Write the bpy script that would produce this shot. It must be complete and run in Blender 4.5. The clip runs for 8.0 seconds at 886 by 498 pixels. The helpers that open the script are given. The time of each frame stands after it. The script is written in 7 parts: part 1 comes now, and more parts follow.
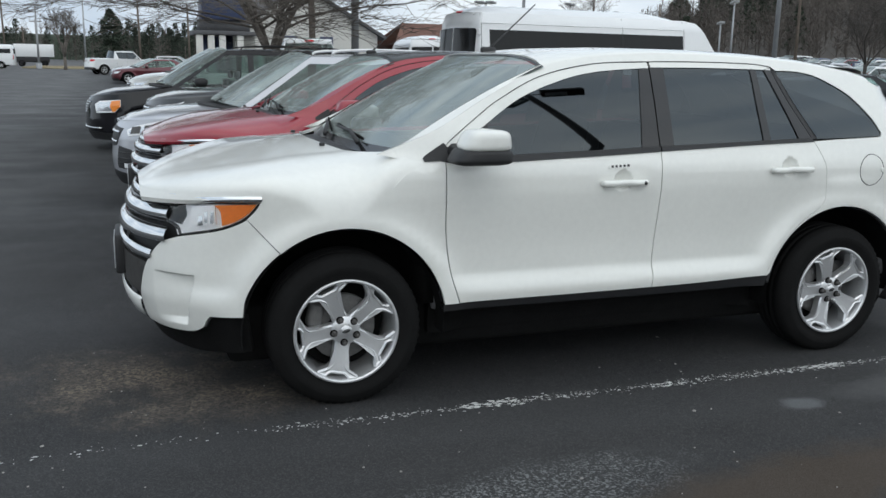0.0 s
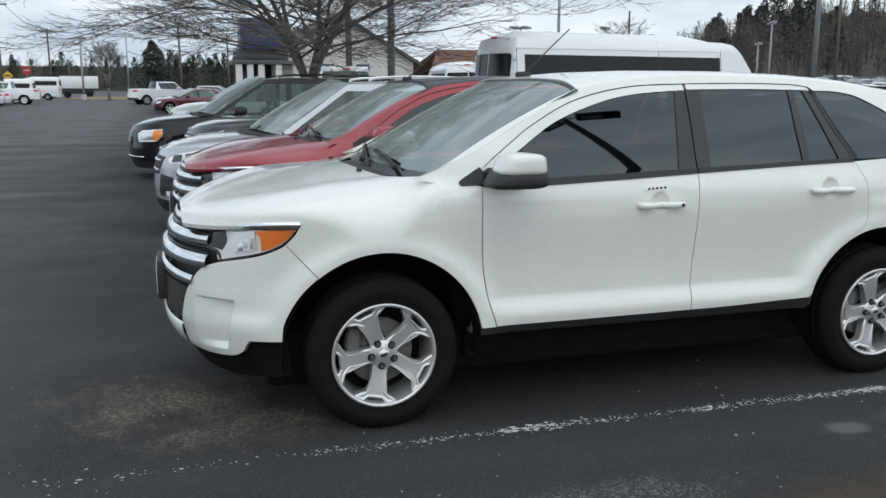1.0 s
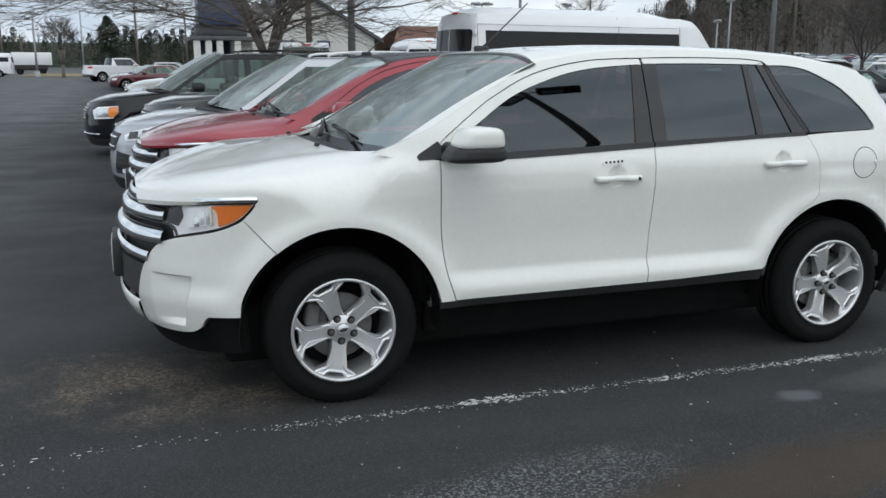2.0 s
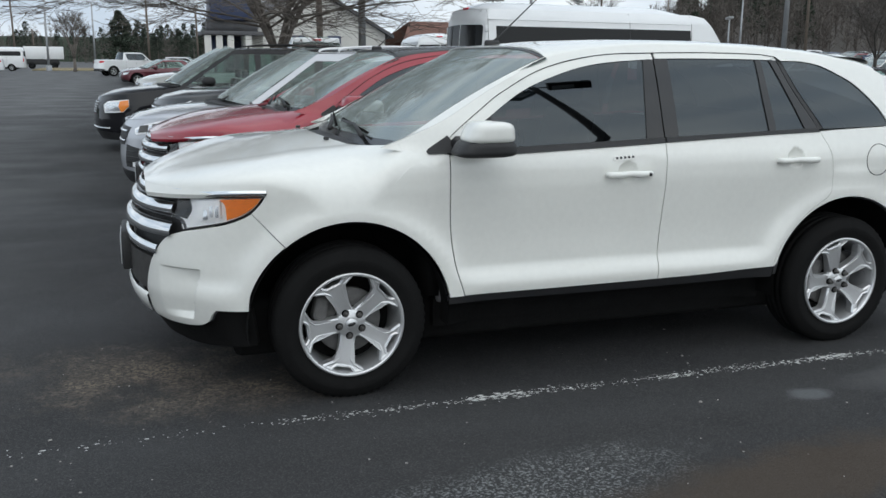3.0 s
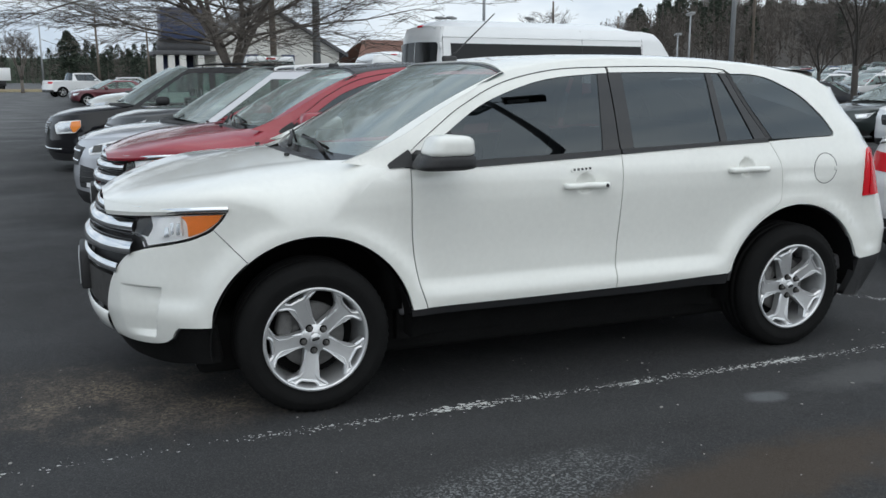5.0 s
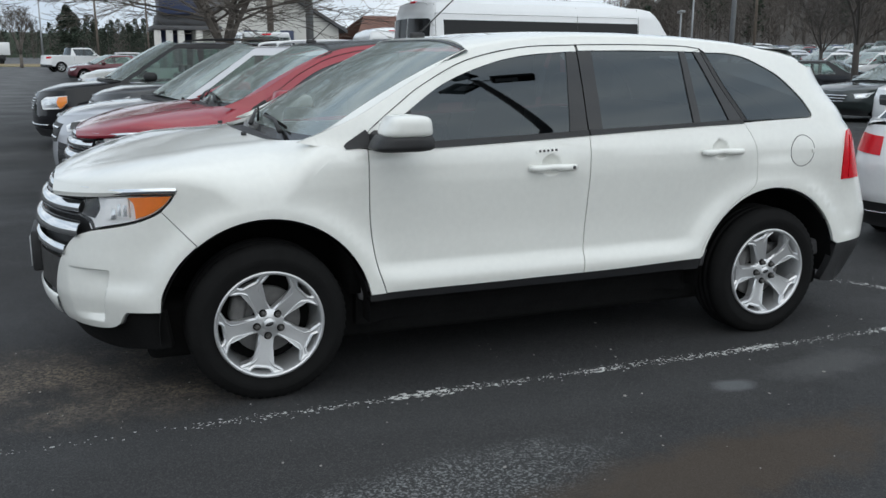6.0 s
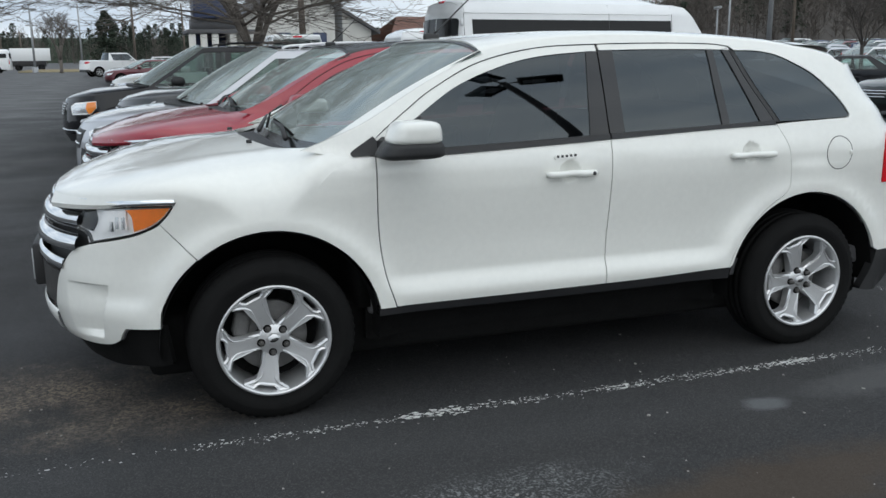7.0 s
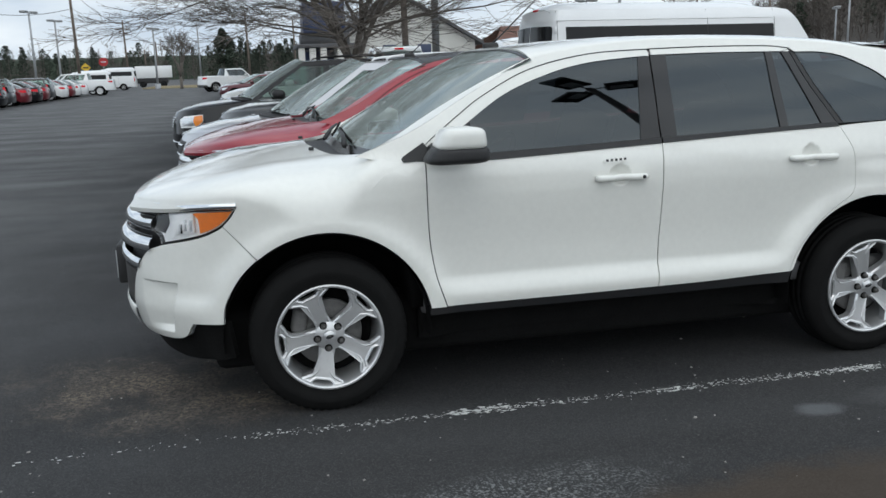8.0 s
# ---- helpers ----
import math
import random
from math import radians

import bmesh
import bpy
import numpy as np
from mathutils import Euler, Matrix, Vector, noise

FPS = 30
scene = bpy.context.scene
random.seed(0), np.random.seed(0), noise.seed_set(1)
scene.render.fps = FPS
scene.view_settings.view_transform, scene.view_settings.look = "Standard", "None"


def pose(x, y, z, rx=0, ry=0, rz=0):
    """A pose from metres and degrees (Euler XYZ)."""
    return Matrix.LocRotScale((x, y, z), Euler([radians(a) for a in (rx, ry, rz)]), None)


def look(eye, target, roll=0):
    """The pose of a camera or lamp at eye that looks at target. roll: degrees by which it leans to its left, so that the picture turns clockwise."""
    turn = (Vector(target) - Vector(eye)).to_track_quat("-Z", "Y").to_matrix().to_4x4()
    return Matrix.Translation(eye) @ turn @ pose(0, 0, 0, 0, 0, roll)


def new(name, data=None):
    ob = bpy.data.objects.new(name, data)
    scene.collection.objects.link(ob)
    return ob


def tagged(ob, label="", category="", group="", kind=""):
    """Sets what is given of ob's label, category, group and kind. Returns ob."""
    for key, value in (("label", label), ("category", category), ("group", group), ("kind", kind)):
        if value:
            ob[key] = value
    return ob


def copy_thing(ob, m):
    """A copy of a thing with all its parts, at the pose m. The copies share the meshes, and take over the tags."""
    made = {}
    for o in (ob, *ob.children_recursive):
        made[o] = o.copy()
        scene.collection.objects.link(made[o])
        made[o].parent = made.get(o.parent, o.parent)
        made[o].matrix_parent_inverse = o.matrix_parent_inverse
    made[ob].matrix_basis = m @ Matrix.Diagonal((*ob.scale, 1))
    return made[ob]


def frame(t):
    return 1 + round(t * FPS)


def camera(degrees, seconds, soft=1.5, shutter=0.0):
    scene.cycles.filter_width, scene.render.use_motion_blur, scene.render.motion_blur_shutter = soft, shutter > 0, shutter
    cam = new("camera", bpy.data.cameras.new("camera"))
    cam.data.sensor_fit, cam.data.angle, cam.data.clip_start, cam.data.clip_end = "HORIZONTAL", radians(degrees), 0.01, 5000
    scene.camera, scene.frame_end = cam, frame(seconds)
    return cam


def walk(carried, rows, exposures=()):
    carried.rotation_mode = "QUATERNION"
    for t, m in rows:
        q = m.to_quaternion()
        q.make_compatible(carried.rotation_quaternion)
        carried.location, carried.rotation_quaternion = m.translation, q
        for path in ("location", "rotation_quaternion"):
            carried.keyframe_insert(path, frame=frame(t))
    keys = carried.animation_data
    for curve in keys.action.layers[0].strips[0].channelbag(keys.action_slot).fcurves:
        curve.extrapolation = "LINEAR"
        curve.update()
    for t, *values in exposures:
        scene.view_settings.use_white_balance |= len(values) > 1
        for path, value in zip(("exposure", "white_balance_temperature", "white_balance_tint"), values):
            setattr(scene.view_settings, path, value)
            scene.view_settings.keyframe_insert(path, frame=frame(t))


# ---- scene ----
cam = camera(53.5, 8.0)
PATH = [
    (0, (-0.91, -3.799, 1.592), (-0.246, -1.959, 1.176), 1.1),
    (0.5, (-0.913, -3.816, 1.592), (-0.283, -1.95, 1.243), 0.9),
    (1, (-0.914, -3.817, 1.592), (-0.327, -1.94, 1.23), 0.2),
    (1.5, (-0.903, -3.82, 1.573), (-0.261, -1.968, 1.172), 0.2),
    (1.7, (-0.9, -3.833, 1.578), (-0.234, -1.992, 1.17), 0.2),
    (3, (-0.89, -3.815, 1.567), (-0.247, -1.968, 1.147), 0.5),
    (3.5, (-0.901, -3.81, 1.563), (-0.233, -1.973, 1.136), 0.8),
    (4, (-0.942, -3.817, 1.559), (-0.194, -2.005, 1.162), 1.3),
    (4.5, (-0.966, -3.844, 1.56), (-0.191, -2.041, 1.179), 0.7),
    (4.7, (-0.965, -3.842, 1.55), (-0.201, -2.032, 1.175), 0.4),
    (5.8, (-0.716, -3.866, 1.575), (-0.029, -2.035, 1.155), -0.2),
    (6, (-0.695, -3.809, 1.559), (0.033, -1.997, 1.128), 0.3),
    (6.5, (-0.649, -3.688, 1.568), (0.138, -1.9, 1.139), 1.0),
    (7, (-0.526, -3.66, 1.568), (0.127, -1.82, 1.137), -0.5),
    (7.5, (-0.357, -3.711, 1.576), (0.128, -1.818, 1.149), -2.1),
    (8, (-0.315, -3.866, 1.559), (0.107, -1.954, 1.153), -1.8),
]
walk(cam, [(t, look(eye, target, roll)) for t, eye, target, roll in PATH])

# ---- world, sun, exposure ----
world = bpy.data.worlds.new("overcast_sky")
scene.world = world
world.use_nodes = True
wn, wl = world.node_tree.nodes, world.node_tree.links
wn.clear()
sky = wn.new("ShaderNodeTexSky")
sky.sky_type, sky.sun_disc = "NISHITA", False
sky.sun_elevation, sky.sun_rotation = radians(48), radians(200)
sky.air_density, sky.dust_density, sky.ozone_density = 1.2, 4.0, 1.0
coord = wn.new("ShaderNodeTexCoord")
stretch = wn.new("ShaderNodeMapping")
stretch.inputs["Scale"].default_value = (1.6, 1.6, 5.0)
clouds = wn.new("ShaderNodeTexNoise")
clouds.inputs["Scale"].default_value, clouds.inputs["Detail"].default_value = 2.2, 6.0
ramp = wn.new("ShaderNodeValToRGB")
ramp.color_ramp.elements[0].position, ramp.color_ramp.elements[0].color = 0.36, (4.5, 5.6, 6.95, 1)
ramp.color_ramp.elements[1].position, ramp.color_ramp.elements[1].color = 0.66, (8.75, 9.45, 10.0, 1)
mix = wn.new("ShaderNodeMixRGB")
mix.inputs[0].default_value = 0.88
back = wn.new("ShaderNodeBackground")
back.inputs["Strength"].default_value = 0.1
out = wn.new("ShaderNodeOutputWorld")
wl.new(coord.outputs["Generated"], stretch.inputs["Vector"])
wl.new(stretch.outputs["Vector"], clouds.inputs["Vector"])
wl.new(clouds.outputs["Fac"], ramp.inputs["Fac"])
wl.new(sky.outputs["Color"], mix.inputs[1])
wl.new(ramp.outputs["Color"], mix.inputs[2])
wl.new(mix.outputs["Color"], back.inputs["Color"])
wl.new(back.outputs["Background"], out.inputs["Surface"])
sun = new("sun", bpy.data.lights.new("sun", "SUN"))
sun.data.energy, sun.data.angle, sun.data.color = 1.0, radians(125), (0.97, 0.98, 0.93)
sun.matrix_world = look((4, -12, 18), (0, 0, 0))
scene.view_settings.exposure = 0.23

# ---- materials ----
def mat(name, color, rough=0.5, metal=0.0, coat=0.0, vary=0.0, scale=8.0, bump=0.0, bump_scale=60.0, spec=0.5, rvary=0.0):
    """A surface with its colour varied at two scales, and fine relief."""
    m = bpy.data.materials.new(name)
    m.use_nodes = True
    n, l = m.node_tree.nodes, m.node_tree.links
    p = n["Principled BSDF"]
    p.inputs["Base Color"].default_value = (*color, 1)
    p.inputs["Roughness"].default_value, p.inputs["Metallic"].default_value = rough, metal
    p.inputs["Specular IOR Level"].default_value = spec
    p.inputs["Coat Weight"].default_value, p.inputs["Coat Roughness"].default_value = coat, 0.04
    tc = n.new("ShaderNodeTexCoord")
    if vary or rvary:
        big = n.new("ShaderNodeTexNoise")
        big.inputs["Scale"].default_value, big.inputs["Detail"].default_value = scale, 5
        fine = n.new("ShaderNodeTexNoise")
        fine.inputs["Scale"].default_value, fine.inputs["Detail"].default_value = scale * 14, 3
        add = n.new("ShaderNodeMath")
        add.operation = "ADD"
        l.new(tc.outputs["Object"], big.inputs["Vector"]), l.new(tc.outputs["Object"], fine.inputs["Vector"])
        l.new(big.outputs["Fac"], add.inputs[0]), l.new(fine.outputs["Fac"], add.inputs[1])
        if vary:
            mr = n.new("ShaderNodeMapRange")
            mr.inputs["From Min"].default_value, mr.inputs["From Max"].default_value = 0.6, 1.4
            mr.inputs["To Min"].default_value, mr.inputs["To Max"].default_value = 1 - vary, 1 + vary
            mul = n.new("ShaderNodeVectorMath")
            mul.operation = "SCALE"
            mul.inputs[0].default_value = color
            l.new(add.outputs[0], mr.inputs["Value"]), l.new(mr.outputs[0], mul.inputs["Scale"])
            l.new(mul.outputs["Vector"], p.inputs["Base Color"])
        if rvary:
            rr = n.new("ShaderNodeMapRange")
            rr.inputs["From Min"].default_value, rr.inputs["From Max"].default_value = 0.6, 1.4
            rr.inputs["To Min"].default_value, rr.inputs["To Max"].default_value = max(0.02, rough - rvary), rough + rvary
            l.new(add.outputs[0], rr.inputs["Value"]), l.new(rr.outputs[0], p.inputs["Roughness"])
    if bump:
        bn = n.new("ShaderNodeTexNoise")
        bn.inputs["Scale"].default_value, bn.inputs["Detail"].default_value = bump_scale, 4
        b = n.new("ShaderNodeBump")
        b.inputs["Strength"].default_value, b.inputs["Distance"].default_value = bump, 0.01
        l.new(tc.outputs["Object"], bn.inputs["Vector"]), l.new(bn.outputs["Fac"], b.inputs["Height"])
        l.new(b.outputs["Normal"], p.inputs["Normal"])
    return m


def glass_mat(name, tint, gloss=(1, 1, 1), rough=0.0, ior=1.5, haze=0.0):
    """Thin tinted glass: light passes dimmed, the surface mirrors by its Fresnel gloss, and a dusty haze that paints in
    glare may lie on it.
    """
    m = bpy.data.materials.new(name)
    m.use_nodes = True
    n, l = m.node_tree.nodes, m.node_tree.links
    n.remove(n["Principled BSDF"])
    clear, shine, mixer, fr = n.new("ShaderNodeBsdfTransparent"), n.new("ShaderNodeBsdfGlossy"), n.new("ShaderNodeMixShader"), n.new("ShaderNodeFresnel")
    clear.inputs["Color"].default_value = (*tint, 1)
    shine.inputs["Color"].default_value, shine.inputs["Roughness"].default_value = (*gloss, 1), rough
    fr.inputs["IOR"].default_value = ior
    l.new(fr.outputs[0], mixer.inputs[0]), l.new(clear.outputs[0], mixer.inputs[1]), l.new(shine.outputs[0], mixer.inputs[2])
    # pale diffuse colour brightens the pane in place of glare and inside light
    if haze:
        film, veil, tex, amount = n.new("ShaderNodeBsdfDiffuse"), n.new("ShaderNodeMixShader"), n.new("ShaderNodeTexNoise"), n.new("ShaderNodeMapRange")
        film.inputs["Color"].default_value = (0.62, 0.70, 0.66, 1)
        tex.inputs["Scale"].default_value, tex.inputs["Detail"].default_value = 3.0, 5.0
        amount.inputs["To Min"].default_value, amount.inputs["To Max"].default_value = haze * 0.7, haze * 1.3
        l.new(tex.outputs["Fac"], amount.inputs["Value"]), l.new(amount.outputs[0], veil.inputs[0])
        l.new(mixer.outputs[0], veil.inputs[1]), l.new(film.outputs[0], veil.inputs[2])
        l.new(veil.outputs[0], n["Material Output"].inputs["Surface"])
    else:
        l.new(mixer.outputs[0], n["Material Output"].inputs["Surface"])
    return m


def paint(name, color, metal=0.0, rough=0.32):
    return mat(name, color, rough, metal, coat=1.0, vary=0.035, scale=2.5, bump=0.012, bump_scale=9.0)


WHITE = paint("white_paint", (0.775, 0.778, 0.735))
FLEET_WHITE = paint("fleet_white_paint", (0.78, 0.79, 0.79))
RED = paint("red_metallic_paint", (0.29, 0.007, 0.022), 0.15)
SILVER = paint("silver_metallic_paint", (0.50, 0.51, 0.54), 0.55)
BLACK = mat("black_paint", (0.008, 0.008, 0.010), 0.12, coat=0.3, spec=0.3, vary=0.05, scale=2.5, bump=0.012, bump_scale=9.0)
DARK_GREY = paint("charcoal_paint", (0.035, 0.038, 0.042), 0.3)
DARK_GREEN = paint("dark_green_paint", (0.018, 0.026, 0.025), 0.2)
MAROON = paint("maroon_paint", (0.10, 0.012, 0.02), 0.3)
DEEP_RED = paint("deep_red_paint", (0.15, 0.008, 0.016), 0.2)
BLUE = paint("dark_blue_paint", (0.03, 0.05, 0.11), 0.3)
TAN = paint("tan_paint", (0.42, 0.36, 0.26), 0.3)
TRIM = mat("black_plastic", (0.018, 0.018, 0.019), 0.55, vary=0.2, scale=12, bump=0.15, bump_scale=400)
GLOSS_BLACK = mat("gloss_black_trim", (0.02, 0.02, 0.021), 0.18, vary=0.1)
RUBBER = mat("tyre_rubber", (0.009, 0.009, 0.009), 0.85, spec=0.12, vary=0.25, scale=14, bump=0.2, bump_scale=180)
LINER = mat("wheel_well_liner", (0.006, 0.006, 0.006), 0.95, spec=0.15, vary=0.3, bump=0.3)
CHROME = mat("chrome", (0.82, 0.83, 0.84), 0.07, 1.0, vary=0.03, rvary=0.03)
ALLOY = mat("silver_alloy", (0.68, 0.685, 0.69), 0.32, 0.7, coat=0.4, vary=0.06, scale=20, rvary=0.06)
STEEL = mat("brake_steel", (0.12, 0.115, 0.11), 0.45, 0.8, vary=0.3, scale=20)
CAST = mat("cast_iron", (0.15, 0.148, 0.145), 0.7, 0.3, vary=0.3, scale=30, bump=0.3)
SEAT = mat("cabin_cloth", (0.10, 0.10, 0.105), 0.85, vary=0.15, scale=10, bump=0.2, bump_scale=300)
DASH = mat("dashboard_vinyl", (0.16, 0.165, 0.165), 0.7, vary=0.12, scale=10, bump=0.15, bump_scale=250)
AMBER = mat("amber_lens", (0.95, 0.29, 0.045), 0.12, vary=0.12, scale=60, coat=1.0)
RED_LENS = mat("red_lens", (0.62, 0.008, 0.018), 0.22, spec=0.2, vary=0.15, scale=60, coat=0.3)
REFLECTOR = mat("lamp_reflector", (0.80, 0.81, 0.82), 0.18, 0.9, vary=0.1, scale=30)
LAMP_WHITE = mat("lamp_diffuser", (0.92, 0.93, 0.94), 0.25, vary=0.08, scale=30)
PLATE = mat("plate_white", (0.55, 0.56, 0.57), 0.5, vary=0.1, scale=20)
TINT = glass_mat("privacy_glass", (0.05, 0.06, 0.065), (0.86, 0.95, 1.0), ior=1.76)
# the milky glare of the panes is put in as a pale film
SCREEN = glass_mat("windshield_glass", (0.52, 0.60, 0.57), (0.95, 1.0, 0.99), ior=2.9, haze=0.20)
VAN_GLASS = mat("van_window_glass", (0.012, 0.013, 0.014), 0.12, spec=0.22, vary=0.1)
LENS = glass_mat("clear_lens", (0.985, 0.985, 0.985))
SIDE_GLASS = glass_mat("green_glass", (0.52, 0.66, 0.62), haze=0.07)


# ---- mesh helpers ----
def part(name, bm, material, parent=None, label="", smooth=True):
    """Links a bmesh as one mesh object, under a thing or a part if one is given."""
    me = bpy.data.meshes.new(name)
    lay = bm.verts.layers.float_vector.get("skin_normal")
    normals = [tuple(v[lay]) for v in bm.verts] if lay else None
    bm.to_mesh(me)
    bm.free()
    if smooth:
        me.shade_smooth()
    if normals:
        me.normals_split_custom_set_from_vertices(normals)
    me.materials.append(material)
    ob = new(name, me)
    ob.parent = parent
    return tagged(ob, label)


def grid_bm(rows, flip=False, closed=False):
    bm = bmesh.new()
    vs = [[bm.verts.new(p) for p in row] for row in rows]
    for a, b in zip(vs, vs[1:]):
        k = len(a)
        for i in range(k if closed else k - 1):
            f = (a[i], a[(i + 1) % k], b[(i + 1) % k], b[i])
            if len(set(f)) == 4:
                bm.faces.new(f[::-1] if flip else f)
    return bm


def even_normals(bm, rows, edge=None, run=14):
    """Shades a sheet by its own slope up to its borders, easing into the slope of the skin below its two sides."""
    lay = bm.verts.layers.float_vector.new("skin_normal")
    bm.verts.ensure_lookup_table()
    n, k = len(rows), len(rows[0])
    up = (rows[n // 2 + 1][k // 2] - rows[n // 2][k // 2]).cross(rows[n // 2][k // 2 + 1] - rows[n // 2][k // 2])
    side = 1 if up.z > 0 else -1
    for i in range(n):
        for j in range(k):
            c = min(k - 2, max(1, j))
            a, b = rows[i][max(c - 1, 1)], rows[i][min(c + 1, k - 2)]
            if c <= 1:
                a, b = rows[i][0], rows[i][2]
            if c >= k - 2:
                a, b = rows[i][k - 3], rows[i][k - 1]
            e, f = rows[max(0, i - 1)][c], rows[min(n - 1, i + 1)][c]
            m = (f - e).cross(b - a).normalized() * side
            near = min(c - 1, k - 2 - c)
            if edge and near < run:
                q = rows[i][1 if c < k // 2 else k - 2]
                w = (1 - near / run) ** 2
                m = (m * (1 - w) + edge(q, c < k // 2) * w).normalized()
            bm.verts[i * k + j][lay] = m
    return bm


def thick(bm, d):
    """Turns an open sheet's faces up and gives it a thickness below them, with hard edges."""
    bm.normal_update()
    if sum(f.normal.z * f.calc_area() for f in bm.faces) < 0:
        bmesh.ops.reverse_faces(bm, faces=bm.faces[:])
        bm.normal_update()
    sheet = list(bm.faces)
    border = [e for e in bm.edges if e.is_boundary]
    twin = {}
    for e in border:
        for v in e.verts:
            if v not in twin:
                twin[v] = (bm.verts.new(v.co), bm.verts.new(v.co - v.normal * d))
    for e in border:
        lp = e.link_loops[0]
        a, b = lp.vert, lp.link_loop_next.vert
        bm.faces.new((twin[b][0], twin[a][0], twin[a][1], twin[b][1]))
    return bm


def box_bm(x0, x1, y0, y1, z0, z1, bevel=0.0, segs=2):
    bm = bmesh.new()
    bmesh.ops.create_cube(bm, size=1)
    for v in bm.verts:
        v.co = Vector(((x0 + x1) / 2 + v.co.x * (x1 - x0), (y0 + y1) / 2 + v.co.y * (y1 - y0), (z0 + z1) / 2 + v.co.z * (z1 - z0)))
    if bevel:
        bmesh.ops.bevel(bm, geom=bm.edges[:], offset=bevel, segments=segs, profile=0.5, affect="EDGES")
    return bm


def lathe_bm(profile, segs=48, flip=False):
    """Turns (radius, y) pairs about the y axis."""
    rows = [[Vector((r * math.cos(2 * math.pi * i / segs), y, r * math.sin(2 * math.pi * i / segs))) for i in range(segs)] for r, y in profile]
    return grid_bm(rows, flip, True)


def tube_bm(points, radius, segs=8, bm=None, caps=True):
    """A round bar along points; radius is one number or one for each point."""
    bm = bm or bmesh.new()
    points = [Vector(p) for p in points]
    radii = radius if isinstance(radius, (list, tuple)) else [radius] * len(points)
    rings = []
    for i, p in enumerate(points):
        t = (points[min(i + 1, len(points) - 1)] - points[max(i - 1, 0)]).normalized()
        u = t.orthogonal().normalized() if abs(t.z) > 0.95 else t.cross(Vector((0, 0, 1))).normalized()
        w = t.cross(u)
        rings.append([bm.verts.new(p + radii[i] * (u * math.cos(2 * math.pi * k / segs) + w * math.sin(2 * math.pi * k / segs))) for k in range(segs)])
    for a, b in zip(rings, rings[1:]):
        for k in range(segs):
            bm.faces.new((a[k], b[k], b[(k + 1) % segs], a[(k + 1) % segs]))
    if caps:
        bm.faces.new(rings[0]), bm.faces.new(rings[-1][::-1])
    return bm


def spline(points, n=6):
    """A smooth open line through points (Catmull-Rom)."""
    if len(points) < 3:
        return [tuple(p) for p in points]
    q = [np.array(p, float) for p in points]
    q = [2 * q[0] - q[1]] + q + [2 * q[-1] - q[-2]]
    res = []
    for a, b, c, d in zip(q, q[1:], q[2:], q[3:]):
        for k in range(n):
            t = k / n
            res.append(tuple(0.5 * (2 * b + (c - a) * t + (2 * a - 5 * b + 4 * c - d) * t * t + (3 * b - a - 3 * c + d) * t**3)))
    return res + [tuple(q[-2])]


def outline(*runs):
    """A closed outline out of smooth runs that meet in corners."""
    res = []
    for run in runs:
        for p in spline(run):
            if not res or math.dist(res[-1], p) > 1e-4:
                res.append(p)
    if math.dist(res[0], res[-1]) < 1e-4:
        res.pop()
    return res


def arch(cx, cz, r, a0, a1, n=20):
    return [(cx + r * math.cos(radians(a0 + (a1 - a0) * i / n)), cz + r * math.sin(radians(a0 + (a1 - a0) * i / n))) for i in range(n + 1)]


def smooth_table(knots, blur=0.035):
    """A function through (z, d) knots, with its corners rounded."""
    zs = np.arange(0.0, 3.2, 0.005)
    ds = np.interp(zs, [k[0] for k in knots], [k[1] for k in knots])
    w = np.hanning(2 * int(blur / 0.005) + 3)
    ds = np.convolve(np.pad(ds, len(w) // 2, mode="edge"), w / w.sum(), "valid")
    return lambda z: float(np.interp(z, zs, ds))


